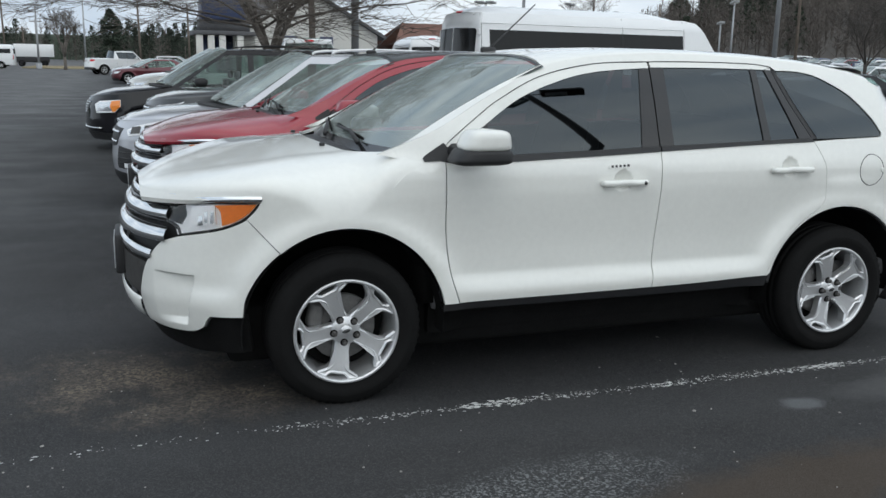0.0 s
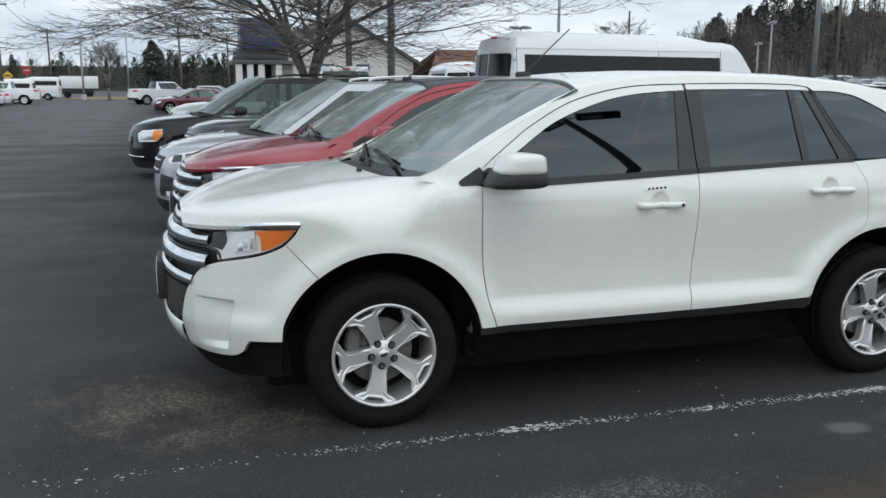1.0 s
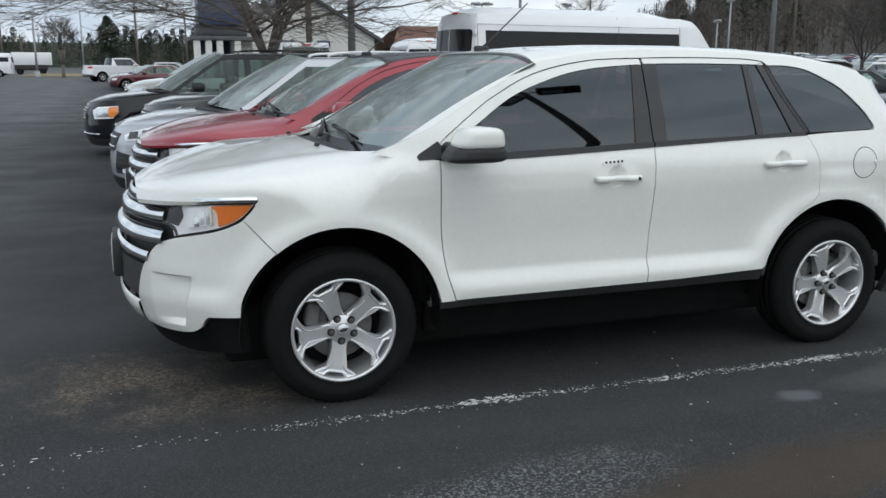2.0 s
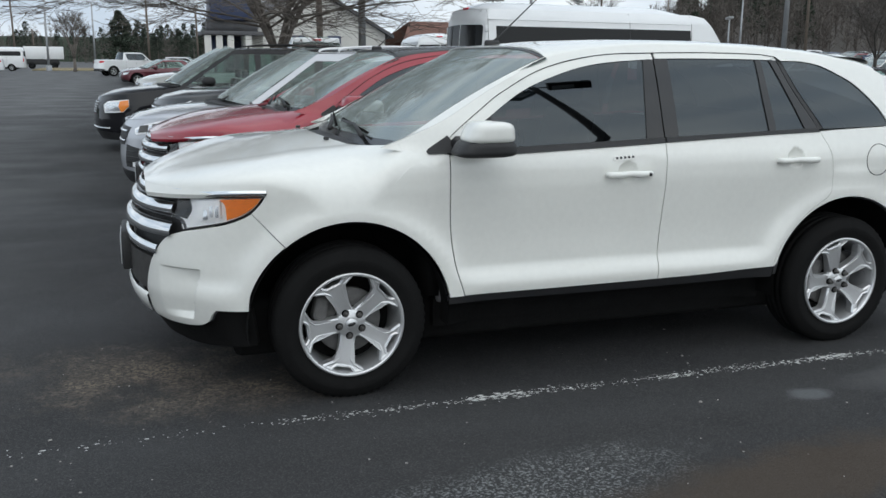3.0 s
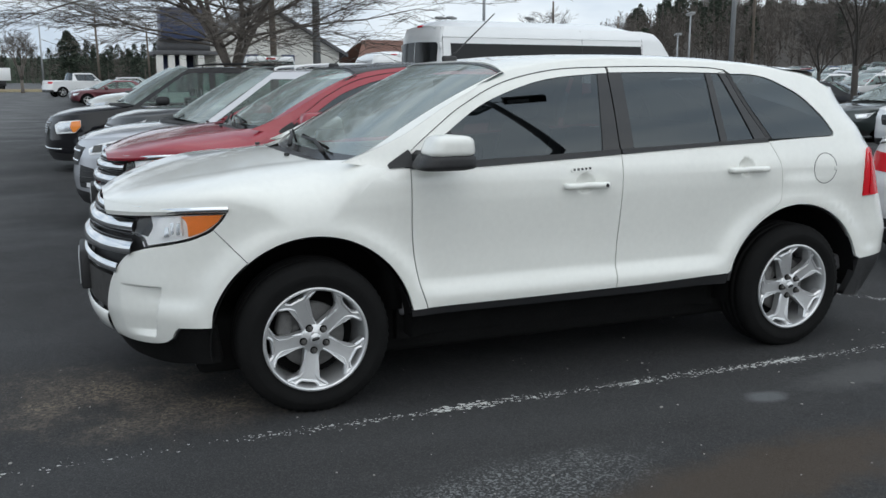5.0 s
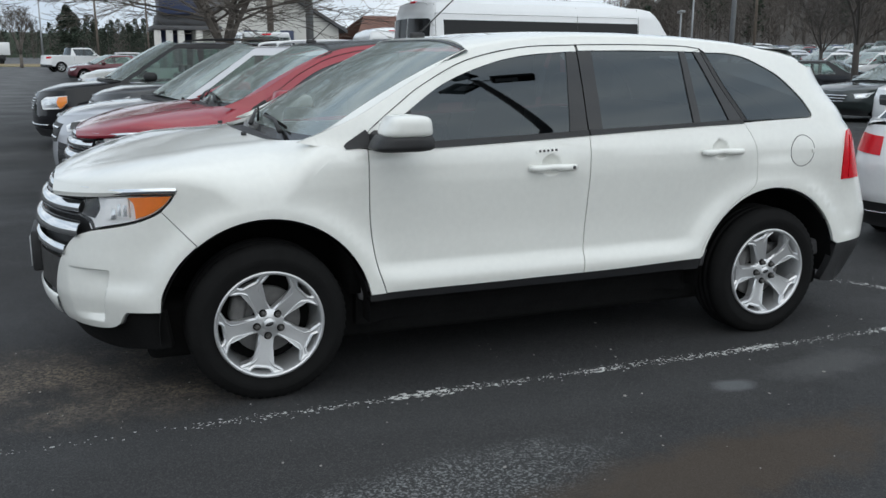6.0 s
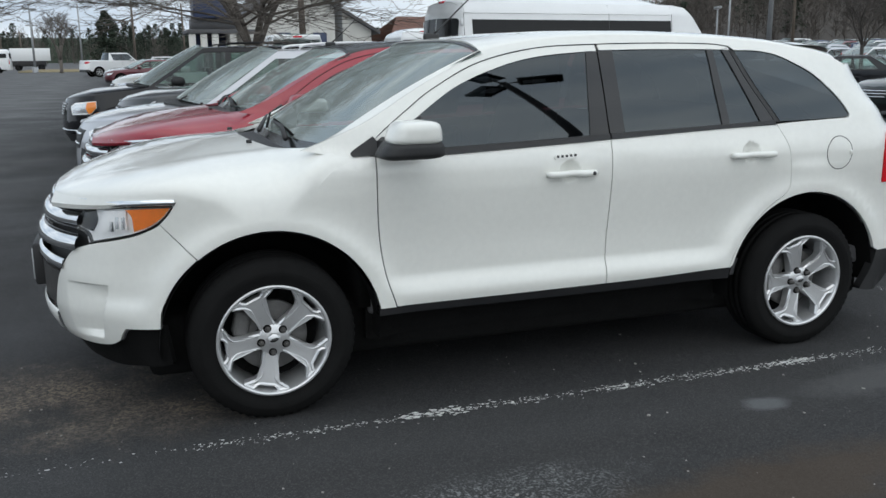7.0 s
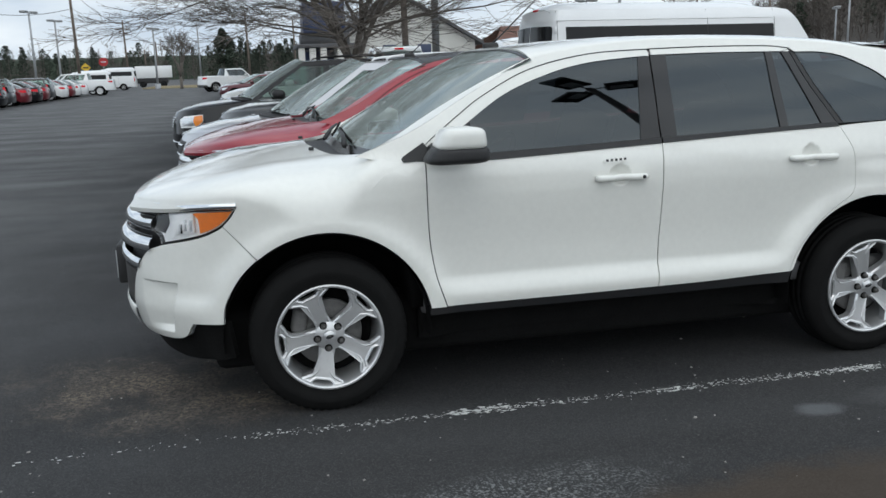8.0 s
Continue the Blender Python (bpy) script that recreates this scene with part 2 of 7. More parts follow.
class Shell:
    """The skin of a car's flank, wrapped round nose and tail: (s, z) to a place. s is x along the flank. The nose points to -x, the near flank to -y."""

    def __init__(self, width, x_front, x_rear, flank, nose, tail, front_round=(0.77, 2.2), rear_round=(0.6, 2.8), arches=(), flare=0.5):
        self.half, self.arches, self.flare, self.dent, self.exact = width / 2, arches, flare, None, True
        self.barrel = None
        self.flank, self.nose, self.tail = smooth_table(flank), smooth_table(nose), smooth_table(tail)
        th = np.linspace(math.pi / 2, 0, 160)
        runs = []
        for a, n in (front_round, rear_round):
            runs.append((a * np.cos(th) ** (2 / n), self.half - self.half * np.sin(th) ** (2 / n)))
        self.s_front, self.s_rear = x_front + front_round[0], x_rear - rear_round[0]
        fx, fy = self.s_front - runs[0][0], runs[0][1]
        rx, ry = self.s_rear + runs[1][0], runs[1][1]
        fs = self.s_front - np.r_[0, np.cumsum(np.hypot(np.diff(fx), np.diff(fy)))]
        rs = self.s_rear + np.r_[0, np.cumsum(np.hypot(np.diff(rx), np.diff(ry)))]
        self.S, self.X, self.Y = np.r_[fs[::-1], rs], np.r_[fx[::-1], rx], np.r_[fy[::-1], ry]
        self.s0, self.s1 = float(self.S[0]), float(self.S[-1])

    def wall(self, s, z, off=0.0):
        x, y = np.interp(s, self.S, self.X), np.interp(s, self.S, self.Y)
        e = 0.01
        tx = np.interp(s + e, self.S, self.X) - np.interp(s - e, self.S, self.X)
        ty = np.interp(s + e, self.S, self.Y) - np.interp(s - e, self.S, self.Y)
        k = math.hypot(tx, ty) or 1.0
        nx, ny = -ty / k, tx / k
        f = min(1, max(0, (self.s_front - 0.1 - s) / 0.75))
        r = min(1, max(0, (s - self.s_rear) / 0.45))
        f, r = f * f * (3 - 2 * f), r * r * (3 - 2 * r)
        d = self.flank(z)
        for cx, cz in self.arches:
            g = math.hypot(s - cx, z - cz)
            d -= max(0.0, d + 0.006) * math.exp(-(((g - self.flare) / 0.09) ** 2)) if z < 1.0 else 0.0
        d = d * (1 - max(f, r)) + self.nose(z) * f + self.tail(z) * r + off
        if self.dent:
            d += self.dent(s, z)
        return Vector((x + nx * d, y + ny * d, z))

    def slope(self, s, z):
        """The outward normal of the skin."""
        e = 0.003
        return (self.wall(s + e, z) - self.wall(s - e, z)).cross(self.wall(s, z + e) - self.wall(s, z - e)).normalized()

    def mirror(self, v):
        return Vector((v.x, 2 * self.half - v.y, v.z))

    def panel(self, poly, off=0.0, depth=0.02, step=0.06, far=False, fine=()):
        """A bmesh of the skin within an outline in (s, z), with a flange behind its edge."""
        bm = bmesh.new()
        lay = bm.verts.layers.float_vector.new("skin_normal") if self.exact else None
        face = bm.faces.new([bm.verts.new((s, 0, z)) for s, z in poly])
        bm.normal_update()
        if face.normal.y > 0:
            bmesh.ops.reverse_faces(bm, faces=[face])
        bmesh.ops.triangulate(bm, faces=bm.faces[:])
        for axis in (0, 2):
            lo, hi = min(v.co[axis] for v in bm.verts), max(v.co[axis] for v in bm.verts)
            for k in range(math.floor(lo / step) + 1, math.ceil(hi / step)):
                co, no = [0, 0, 0], [0, 0, 0]
                co[axis], no[axis] = k * step, 1
                bmesh.ops.bisect_plane(bm, geom=bm.verts[:] + bm.edges[:] + bm.faces[:], plane_co=co, plane_no=no, dist=1e-5)
            if fine:
                for c in [c for f in fine for c in np.arange(f[axis], f[axis + 1], f[4])]:
                    co, no = [0, 0, 0], [0, 0, 0]
                    co[axis], no[axis] = float(c), 1
                    bmesh.ops.bisect_plane(bm, geom=bm.verts[:] + bm.edges[:] + bm.faces[:], plane_co=co, plane_no=no, dist=1e-5)
        place = (lambda s, z, o: self.mirror(self.wall(s, z, o))) if far else self.wall
        flat = {v: (v.co.x, v.co.z) for v in bm.verts}
        border = [e for e in bm.edges if e.is_boundary]
        twin = {}
        for e in border if depth else ():
            for v in e.verts:
                if v not in twin:
                    twin[v] = (bm.verts.new(place(*flat[v], off)), bm.verts.new(place(*flat[v], off + depth)))
        for e in border if depth else ():
            lp = e.link_loops[0]
            a, b = lp.vert, lp.link_loop_next.vert
            bm.faces.new((twin[b][0], twin[a][0], twin[a][1], twin[b][1]))
        e = 0.003
        for v, (s, z) in flat.items():
            v.co = place(s, z, off)
            if lay:
                du = self.wall(min(s + e, self.s1), z, off) - self.wall(max(s - e, self.s0), z, off)
                dv = self.wall(s, z + e, off) - self.wall(s, z - e, off)
                n = du.cross(dv).normalized()
                if self.barrel and z > 1.17:
                    n = (n + Vector(((s - self.barrel[0]) * self.barrel[1], 0, 0))).normalized()
                v[lay] = Vector((n.x, -n.y, n.z)) if far else n
        if far:
            bmesh.ops.reverse_faces(bm, faces=bm.faces[:])
        return bm

    def band(self, line, width, proud, step=0.03):
        """A rounded bar that runs over the skin along a line in (s, z)."""
        rows = []
        for s, z in line:
            w = width / 2
            rows.append([self.wall(s, z + w, 0.004), self.wall(s, z + w * 0.8, -proud * 0.7), self.wall(s, z, -proud), self.wall(s, z - w * 0.8, -proud * 0.7), self.wall(s, z - w, 0.004)])
        return rows


def shrink(poly, d):
    """An outline drawn in by d."""
    k = len(poly)
    area = sum(poly[i][0] * poly[(i + 1) % k][1] - poly[(i + 1) % k][0] * poly[i][1] for i in range(k))
    sign = 1 if area > 0 else -1
    res = []
    for i in range(k):
        (ax, ay), (bx, by), (cx, cy) = poly[i - 1], poly[i], poly[(i + 1) % k]
        n1, n2 = Vector((-(by - ay), bx - ax)), Vector((-(cy - by), cx - bx))
        n1, n2 = n1.normalized() if n1.length else n1, n2.normalized() if n2.length else n2
        m = n1 + n2
        m = m / max(0.35, m.dot(m) / 2) if m.length else m
        res.append((bx + sign * d * m.x, by + sign * d * m.y))
    return res


def roll(t, rise, wide, lean):
    """The height at t metres in from an edge that leans in by lean, over a cubic roll to a nearly level top."""
    h0 = rise * 0.55
    k = math.hypot(1, lean)
    p1, p2, p3 = (min(h0 * lean / k, wide * 0.45), h0 / k), (wide * 0.5, rise * 0.97), (wide, rise)
    lo, hi, q = 0.0, 1.0, 0.0
    for _ in range(26):
        q = (lo + hi) / 2
        yq = 3 * q * (1 - q) ** 2 * p1[0] + 3 * q * q * (1 - q) * p2[0] + q**3 * p3[0]
        lo, hi = (q, hi) if yq < t else (lo, q)
    return 3 * q * (1 - q) ** 2 * p1[1] + 3 * q * q * (1 - q) * p2[1] + q**3 * p3[1]


def shoulder(t, rise, wide, lean):
    """As roll, but easing out of the flank below with no sudden bend."""
    h = [0.0, 0.30 * rise, 0.64 * rise, 1.0 * rise, rise]
    w = [0.0, 0.30 * rise * lean, 0.64 * rise * lean + 0.02 * wide, 0.46 * wide, wide]
    lo, hi, q = 0.0, 1.0, 0.0
    bern = lambda c, q: c[0] * (1 - q) ** 4 + 4 * c[1] * q * (1 - q) ** 3 + 6 * c[2] * q**2 * (1 - q) ** 2 + 4 * c[3] * q**3 * (1 - q) + c[4] * q**4
    for _ in range(26):
        q = (lo + hi) / 2
        lo, hi = (q, hi) if bern(w, q) < t else (lo, q)
    return bern(h, q)


# ---- wheel: nose side to -y ----
def spoke_bm(R, half_shape, y_hub, y_rim, back=0.05, chamfer=0.012):
    bm = bmesh.new()

    def face_y(u, v):
        g = min(1.0, math.hypot(u, v) / R)
        return y_hub + (y_rim - y_hub) * g * g

    for side in (1, -1):
        base = [(u * R, side * v * R) for u, v in half_shape]
        mid = [(f[0], 0.0) if abs(b[1]) < 1e-6 else f for b, f in zip(base, shrink(base, chamfer * 0.7))]
        front = [(f[0], 0.0) if abs(b[1]) < 1e-6 else f for b, f in zip(base, shrink(base, chamfer * 1.3))]
        loops = [[bm.verts.new((u, face_y(u, v) + dy, v)) for u, v in lp] for lp, dy in ((front, chamfer * 0.35), (mid, 0), (base, chamfer * 0.7), (base, back))]
        faces = [bm.faces.new(loops[0])]
        k = len(base)
        for a, b in zip(loops, loops[1:]):
            for i in range(k):
                j = (i + 1) % k
                if abs(base[i][1]) < 1e-6 and abs(base[j][1]) < 1e-6:
                    continue
                faces.append(bm.faces.new((a[i], a[j], b[j], b[i])))
    bmesh.ops.triangulate(bm, faces=[f for f in bm.faces if len(f.verts) > 4])
    bmesh.ops.remove_doubles(bm, verts=bm.verts[:], dist=1e-4)
    bmesh.ops.recalc_face_normals(bm, faces=bm.faces[:])
    return bm


BIG_SPOKE = [(0.12, 0), (0.12, 0.15), (0.30, 0.146), (0.55, 0.135), (0.665, 0.145), (0.74, 0.215), (0.815, 0.385), (0.86, 0.420), (0.925, 0.214), (0.865, 0.172), (0.835, 0.125), (0.835, 0)]
PLAIN_SPOKE = [(0.12, 0), (0.12, 0.14), (0.40, 0.10), (0.75, 0.10), (0.94, 0.14), (0.95, 0)]


def wheel_parts(parent, cx, cy, cz, tyre_r=0.366, rim_r=0.25, width=0.245, spokes=5, shape=BIG_SPOKE, phase=188, detail=True, side=1, rim_mat=None, simple=False):
    """A wheel under its car: tyre, rim with spokes, hub cap, nuts, brake. side 1: its face looks to -y."""
    rim_mat = rim_mat or ALLOY
    hub = new("wheel", None)
    hub.parent, hub.empty_display_size = parent, 0.2
    hub.matrix_basis = pose(cx, cy, cz, 0, 0, 0 if side > 0 else 180)
    w, segs = width, 120 if detail else 40
    prof = [(rim_r - 0.012, w * 0.88), (rim_r + 0.03, w * 0.98), (tyre_r - 0.05, w), (tyre_r - 0.012, w * 0.93), (tyre_r, w * 0.8)]
    if detail:
        for g in (0.68, 0.5, 0.32):
            prof += [(tyre_r, w * (g + 0.03)), (tyre_r - 0.008, w * (g + 0.025)), (tyre_r - 0.008, w * (g - 0.025)), (tyre_r, w * (g - 0.03))]
    prof += [(tyre_r, w * 0.2), (tyre_r - 0.004, w * 0.12), (tyre_r - 0.014, w * 0.06), (tyre_r - 0.03, w * 0.02), (tyre_r - 0.055, -0.004), (rim_r + 0.055, -0.006), (rim_r + 0.03, 0.0), (rim_r + 0.012, 0.008), (rim_r - 0.003, 0.012)]
    bm = lathe_bm(prof, segs)
    if detail:
        n = len(prof)
        bm.verts.ensure_lookup_table()
        for j, (r, y) in enumerate(prof):
            if tyre_r - 0.033 < r and y < w * 0.22:
                for i in range(segs):
                    if i % 2 == 0:
                        v = bm.verts[j * segs + i]
                        k = (r - 0.006) / r
                        v.co = Vector((v.co.x * k, v.co.y + 0.002, v.co.z * k))
    part("tyre", bm, RUBBER, hub)
    R = rim_r
    rim = part("rim", lathe_bm([(R - 0.004, 0.02), (R, 0.004), (R - 0.003, 0.0), (R - 0.013, 0.0), (R - 0.017, 0.008), (R - 0.022, 0.03), (R - 0.03, 0.10), (R - 0.035, 0.20)], 64 if detail else 32, True), rim_mat, hub)
    if simple:
        part("rim_face", lathe_bm([(0.0001, 0.02), (R * 0.3, 0.025), (R * 0.55, 0.05), (R - 0.03, 0.03)], 20, True), rim_mat, hub)
        return hub
    sp = spoke_bm(R, shape, 0.035, 0.004, chamfer=0.011 if detail else 0.006)
    first = None
    for i in range(spokes):
        if first is None:
            ob = first = part("spoke", sp, rim_mat, rim)
            ob.data.shade_flat()
        else:
            ob = new("spoke", first.data)
            ob.parent = rim
        ob.matrix_basis = pose(0, 0, 0, 0, -(phase + 360 / spokes * i), 0)
    part("hub_face", lathe_bm([(0.0001, 0.03), (0.062, 0.032), (0.07, 0.037), (0.072, 0.06)], 40, True), rim_mat, rim)
    part("hub_cap", lathe_bm([(0.0001, 0.018), (0.024, 0.019), (0.029, 0.023), (0.031, 0.034)], 32, True), rim_mat, rim)
    if detail:
        badge = lathe_bm([(0.0001, 0.0155), (0.018, 0.016), (0.020, 0.019)], 28, True)
        for v in badge.verts:
            v.co.z *= 0.45
        bmesh.ops.rotate(badge, verts=badge.verts[:], matrix=Matrix.Rotation(radians(-14), 3, "Y"))
        part("badge", badge, GLOSS_BLACK, rim, "small dark oval badge")
        nut = None
        for i in range(5):
            if nut is None:
                ob = nut = part("wheel_nut", lathe_bm([(0.0001, 0.004), (0.008, 0.005), (0.0120, 0.011), (0.0135, 0.034)], 6, True), STEEL, rim, smooth=False)
            else:
                ob = new("wheel_nut", nut.data)
                ob.parent = rim
            a = radians(phase + 4 + 72 * i)
            ob.matrix_basis = pose(0.057 * math.cos(a), 0, 0.057 * math.sin(a))
            # flat near-black disc on the hub paints the shade of a recess
            cup = part("nut_recess_shade", lathe_bm([(0.0001, 0.0285), (0.0175, 0.0285), (0.0185, 0.034)], 14, True), LINER, rim)
            cup.matrix_basis = ob.matrix_basis.copy()
        part("brake_disc", lathe_bm([(0.07, 0.10), (0.155, 0.10), (0.158, 0.105), (0.158, 0.125)], 48, True), CAST, hub)
        cal = box_bm(-0.175, -0.105, 0.07, 0.15, -0.02, 0.10, 0.018)
        bmesh.ops.rotate(cal, verts=cal.verts[:], matrix=Matrix.Rotation(radians(12), 3, "Y"))
        part("brake_caliper", cal, CAST, hub)
    part("wheel_back", lathe_bm([(0.0001, 0.17), (R - 0.04, 0.16)], 32, True), LINER, hub)
    return hub


def wheel_well(shell, parent, cx, cz, r, far=False):
    rows = []
    for a in np.linspace(-6, 186, 28):
        x, z = cx + r * math.cos(radians(a)), cz + r * math.sin(radians(a))
        row = [Vector((x, 0.015, z)), Vector((x, 0.25, z)), Vector((x, 0.46, z)), Vector((cx, 0.47, cz))]
        rows.append([shell.mirror(v) for v in row] if far else row)
    part("wheel_well", grid_bm(rows, far), LINER, parent)

# ---- the large crossover: detailed, built twice in two colours ----
def crossover(name, body, label, location, top=None):
    car = tagged(new(name, None), label, "car", "cars parked in the row")
    car.location = location
    H = 0.365
    sh = Shell(1.91, -0.97, 3.82,
               [(0.2, 0.06), (0.34, 0.035), (0.45, 0.008), (0.50, -0.003), (0.54, 0.004), (0.585, 0.032), (0.72, 0.030), (0.86, 0.014), (0.98, 0.0), (1.06, 0.001), (1.105, 0.006), (1.15, 0.022)] + [(1.17 + 0.03 * i, 0.030 + 0.30 * 0.03 * i + 0.36 * (0.03 * i) ** 2) for i in range(20)],
               [(0.2, 0.14), (0.30, 0.08), (0.38, 0.03), (0.5, 0.0), (0.66, 0.0), (0.8, 0.02), (0.9, 0.05), (1.0, 0.10), (1.1, 0.16)],
               [(0.2, 0.12), (0.45, 0.01), (0.65, 0.0), (0.86, 0.05), (1.0, 0.09), (1.15, 0.145), (1.25, 0.29), (1.41, 0.55), (1.52, 0.82), (1.7, 1.10)],
               rear_round=(0.6, 3.0), arches=((0, H), (2.824, H)))
    sh.barrel = (1.1, 0.035)
    W = sh.wall

    def pocket(s, z):
        """The air pocket pressed into each bumper corner, and the finger bowls behind the door handles."""
        ramp = lambda v, w: min(1.0, max(0.0, v / w))
        if s < -0.6:
            edge = -0.752 + (z - 0.437) * 0.235
            return 0.038 * ramp(edge - s, 0.010) * ramp(s + 0.96, 0.22) * ramp(0.636 - z, 0.010) * ramp(z - 0.398 + 0.10 * ramp(-0.75 - s, 0.2) * 0.1, 0.03)
        for bx, bz in ((1.41, 1.032), (2.435, 1.074)):
            g = math.hypot((s - bx) / 0.056, (z - bz) / 0.052)
            if g < 1:
                return 0.026 * (1 - g * g)
        # the tail draws in under the spoiler
        if s > 3.10 and z > 1.25:
            u, w = ramp(s - 3.10, 0.35), ramp(z - 1.25, 0.25)
            return 0.22 * u * u * (3 - 2 * u) * w * w * (3 - 2 * w)
        # the pillar's foot leans in over the bonnet's corner
        if z > 1.09 and s < 0.48:
            return 0.06 * ramp(0.48 - s, 0.30) * ramp(z - 1.09, 0.07)
        return 0.0

    sh.dent = pocket

    def skin(pname, poly, material=body, off=0.0, depth=0.02, lab="", both=True, parent=None, step=0.06, fine=()):
        ob = part(pname, sh.panel(poly, off, depth, step, fine=fine), material, parent or car, lab)
        if both:
            part(pname, sh.panel(poly, off, depth, step, far=True), material, parent or car, lab)
        return ob

    g = 0.0025
    fa, ra = arch(0, H, 0.487, 12, 168), arch(2.824, H, 0.485, 164, 18)
    knots = spline([(-0.9, 0.972), (-0.7, 0.985), (-0.45, 1.004), (-0.36, 1.004), (-0.24, 0.955), (-0.08, 0.900), (0.08, 0.905), (0.18, 0.985), (0.27, 1.080), (0.36, 1.128), (0.50, 1.15)], 6)
    ed = lambda x: float(np.interp(x, [p[0] for p in knots], [p[1] for p in knots]))
    top_edge = [(float(x), ed(x)) for x in np.linspace(-0.36, 0.44, 21)]
    door_front = [(0.474, 1.14), (0.474, 0.98), (0.482, 0.80), (0.505, 0.62), (0.552, 0.462)]
    b_seam = [(1.637, 1.17), (1.635, 1.10), (1.633, 0.85), (1.626, 0.62), (1.620, 0.466)]
    # front fender
    skin("front_fender", outline([(-0.462, 0.985), (-0.36, 1.004)], *[[a, b] for a, b in zip(top_edge, top_edge[1:])], [top_edge[-1], (0.472, 1.14)], [(x - 0.003, z) for x, z in door_front], [(0.549, 0.462), (0.476, 0.462)],
         fa[:1] + fa[1:-5], [fa[-6], (-0.298, 0.752)], [(-0.298, 0.752), (-0.442, 0.902)], [(-0.442, 0.902), (-0.40, 0.945), (-0.375, 0.985), (-0.366, 1.0)]), step=0.04)
    # front bumper corner
    bump = outline([(-0.444, 0.902), (-0.300, 0.752)], [fa[-6]] + fa[-5:-1] + [(-0.466, 0.459)], [(-0.466, 0.459), (-0.629, 0.451)], [(-0.629, 0.451), (-0.652, 0.426), (-0.683, 0.388), (-0.76, 0.362), (-0.94, 0.352), (-1.09, 0.360)],
                   [(-1.09, 0.360), (-1.102, 0.42), (-1.094, 0.495), (-1.049, 0.612), (-0.972, 0.717), (-0.903, 0.773), (-0.80, 0.806)], [(-0.80, 0.806), (-0.59, 0.845), (-0.49, 0.878), (-0.444, 0.902)])
    bumper = skin("front_bumper", shrink(bump, g), step=0.04, fine=[(-0.785, -0.695, 0.385, 0.445, 0.006), (-0.96, -0.95, 0.615, 0.648, 0.004)])
    # doors
    door_f = skin("front_door", shrink(outline(door_front[::-1], [(0.474, 1.14), (0.75, 1.137), (1.033, 1.146), (1.33, 1.158), (1.637, 1.170)], b_seam, [(1.620, 0.466), (1.1, 0.463), (0.552, 0.462)]), g), fine=[(1.345, 1.475, 0.975, 1.09, 0.009), (0, 0, 0.475, 0.62, 0.012)])
    arc_edge = [(2.338, 0.485), (2.36, 0.55), (2.41, 0.635), (2.49, 0.725), (2.58, 0.80), (2.655, 0.845), (2.685, 0.88), (2.692, 0.94), (2.680, 1.06), (2.655, 1.13), (2.612, 1.207)]
    door_r = skin("rear_door", shrink(outline(b_seam[::-1], [(1.637, 1.170), (1.95, 1.184), (2.24, 1.196), (2.612, 1.207)], arc_edge[::-1], [(2.338, 0.485), (1.9, 0.47), (1.620, 0.466)]), g), fine=[(2.37, 2.50, 1.015, 1.13, 0.009), (0, 0, 0.475, 0.62, 0.012)])
    # quarter panel with the rear pillar
    win_top = [(2.450, 1.580), (2.58, 1.577), (2.699, 1.557), (2.81, 1.51), (2.915, 1.449), (3.031, 1.336), (3.090, 1.250)]
    skin("quarter_panel", outline(arc_edge, [(2.612, 1.207), (2.72, 1.213), (2.90, 1.220), (3.06, 1.225)], [(3.06, 1.225), (3.085, 1.23), (3.090, 1.250)], win_top[::-1], [(2.450, 1.580), (2.425, 1.60)], [(2.425, 1.60), (2.42, 1.636), (2.70, 1.612), (3.0, 1.56), (3.14, 1.50)],
         [(3.14, 1.50), (3.27, 1.40), (3.37, 1.28), (3.41, 1.15)], [(3.41, 1.15), (3.345, 1.105), (3.325, 1.0), (3.335, 0.872)], [(3.335, 0.872), (3.60, 0.868)], [(3.60, 0.868), (3.67, 0.66), (3.71, 0.56), (3.70, 0.51)], [(3.70, 0.51), (3.50, 0.505), (3.318, 0.498)], ra[::-1], [(2.358, 0.50), (2.338, 0.485)]), step=0.05)
    # roof side rail with the front pillar
    frame_top = [(0.476, 1.145), (0.474, 1.19), (0.497, 1.230), (0.648, 1.341), (0.78, 1.425), (1.02, 1.535), (1.331, 1.599), (1.68, 1.615), (2.01, 1.619), (2.30, 1.614), (2.425, 1.600)]
    rail = outline([(0.37, 1.14), (0.476, 1.145)], frame_top, [(2.425, 1.600), (2.42, 1.638)], [(2.42, 1.638), (2.0, 1.655), (1.7, 1.657), (1.34, 1.632), (1.041, 1.582), (0.742, 1.448), (0.453, 1.291), (0.304, 1.227), (0.163, 1.172)], [(0.163, 1.172), (0.28, 1.15), (0.37, 1.14)])
    skin("roof_rail", shrink(rail, 0.001), step=0.05)
    # painted window headers of the doors
    head_f = outline([(0.480, 1.205), (0.502, 1.229), (0.651, 1.337), (0.782, 1.421), (1.022, 1.5305), (1.332, 1.5945), (1.648, 1.610)], [(1.648, 1.610), (1.650, 1.580)], [(1.650, 1.580), (1.592, 1.579), (1.327, 1.557), (1.119, 1.512), (0.881, 1.424), (0.66, 1.285), (0.54, 1.205)], [(0.54, 1.205), (0.484, 1.205)])
    skin("window_header", head_f, off=0.004, parent=door_f, both=False, step=0.05)
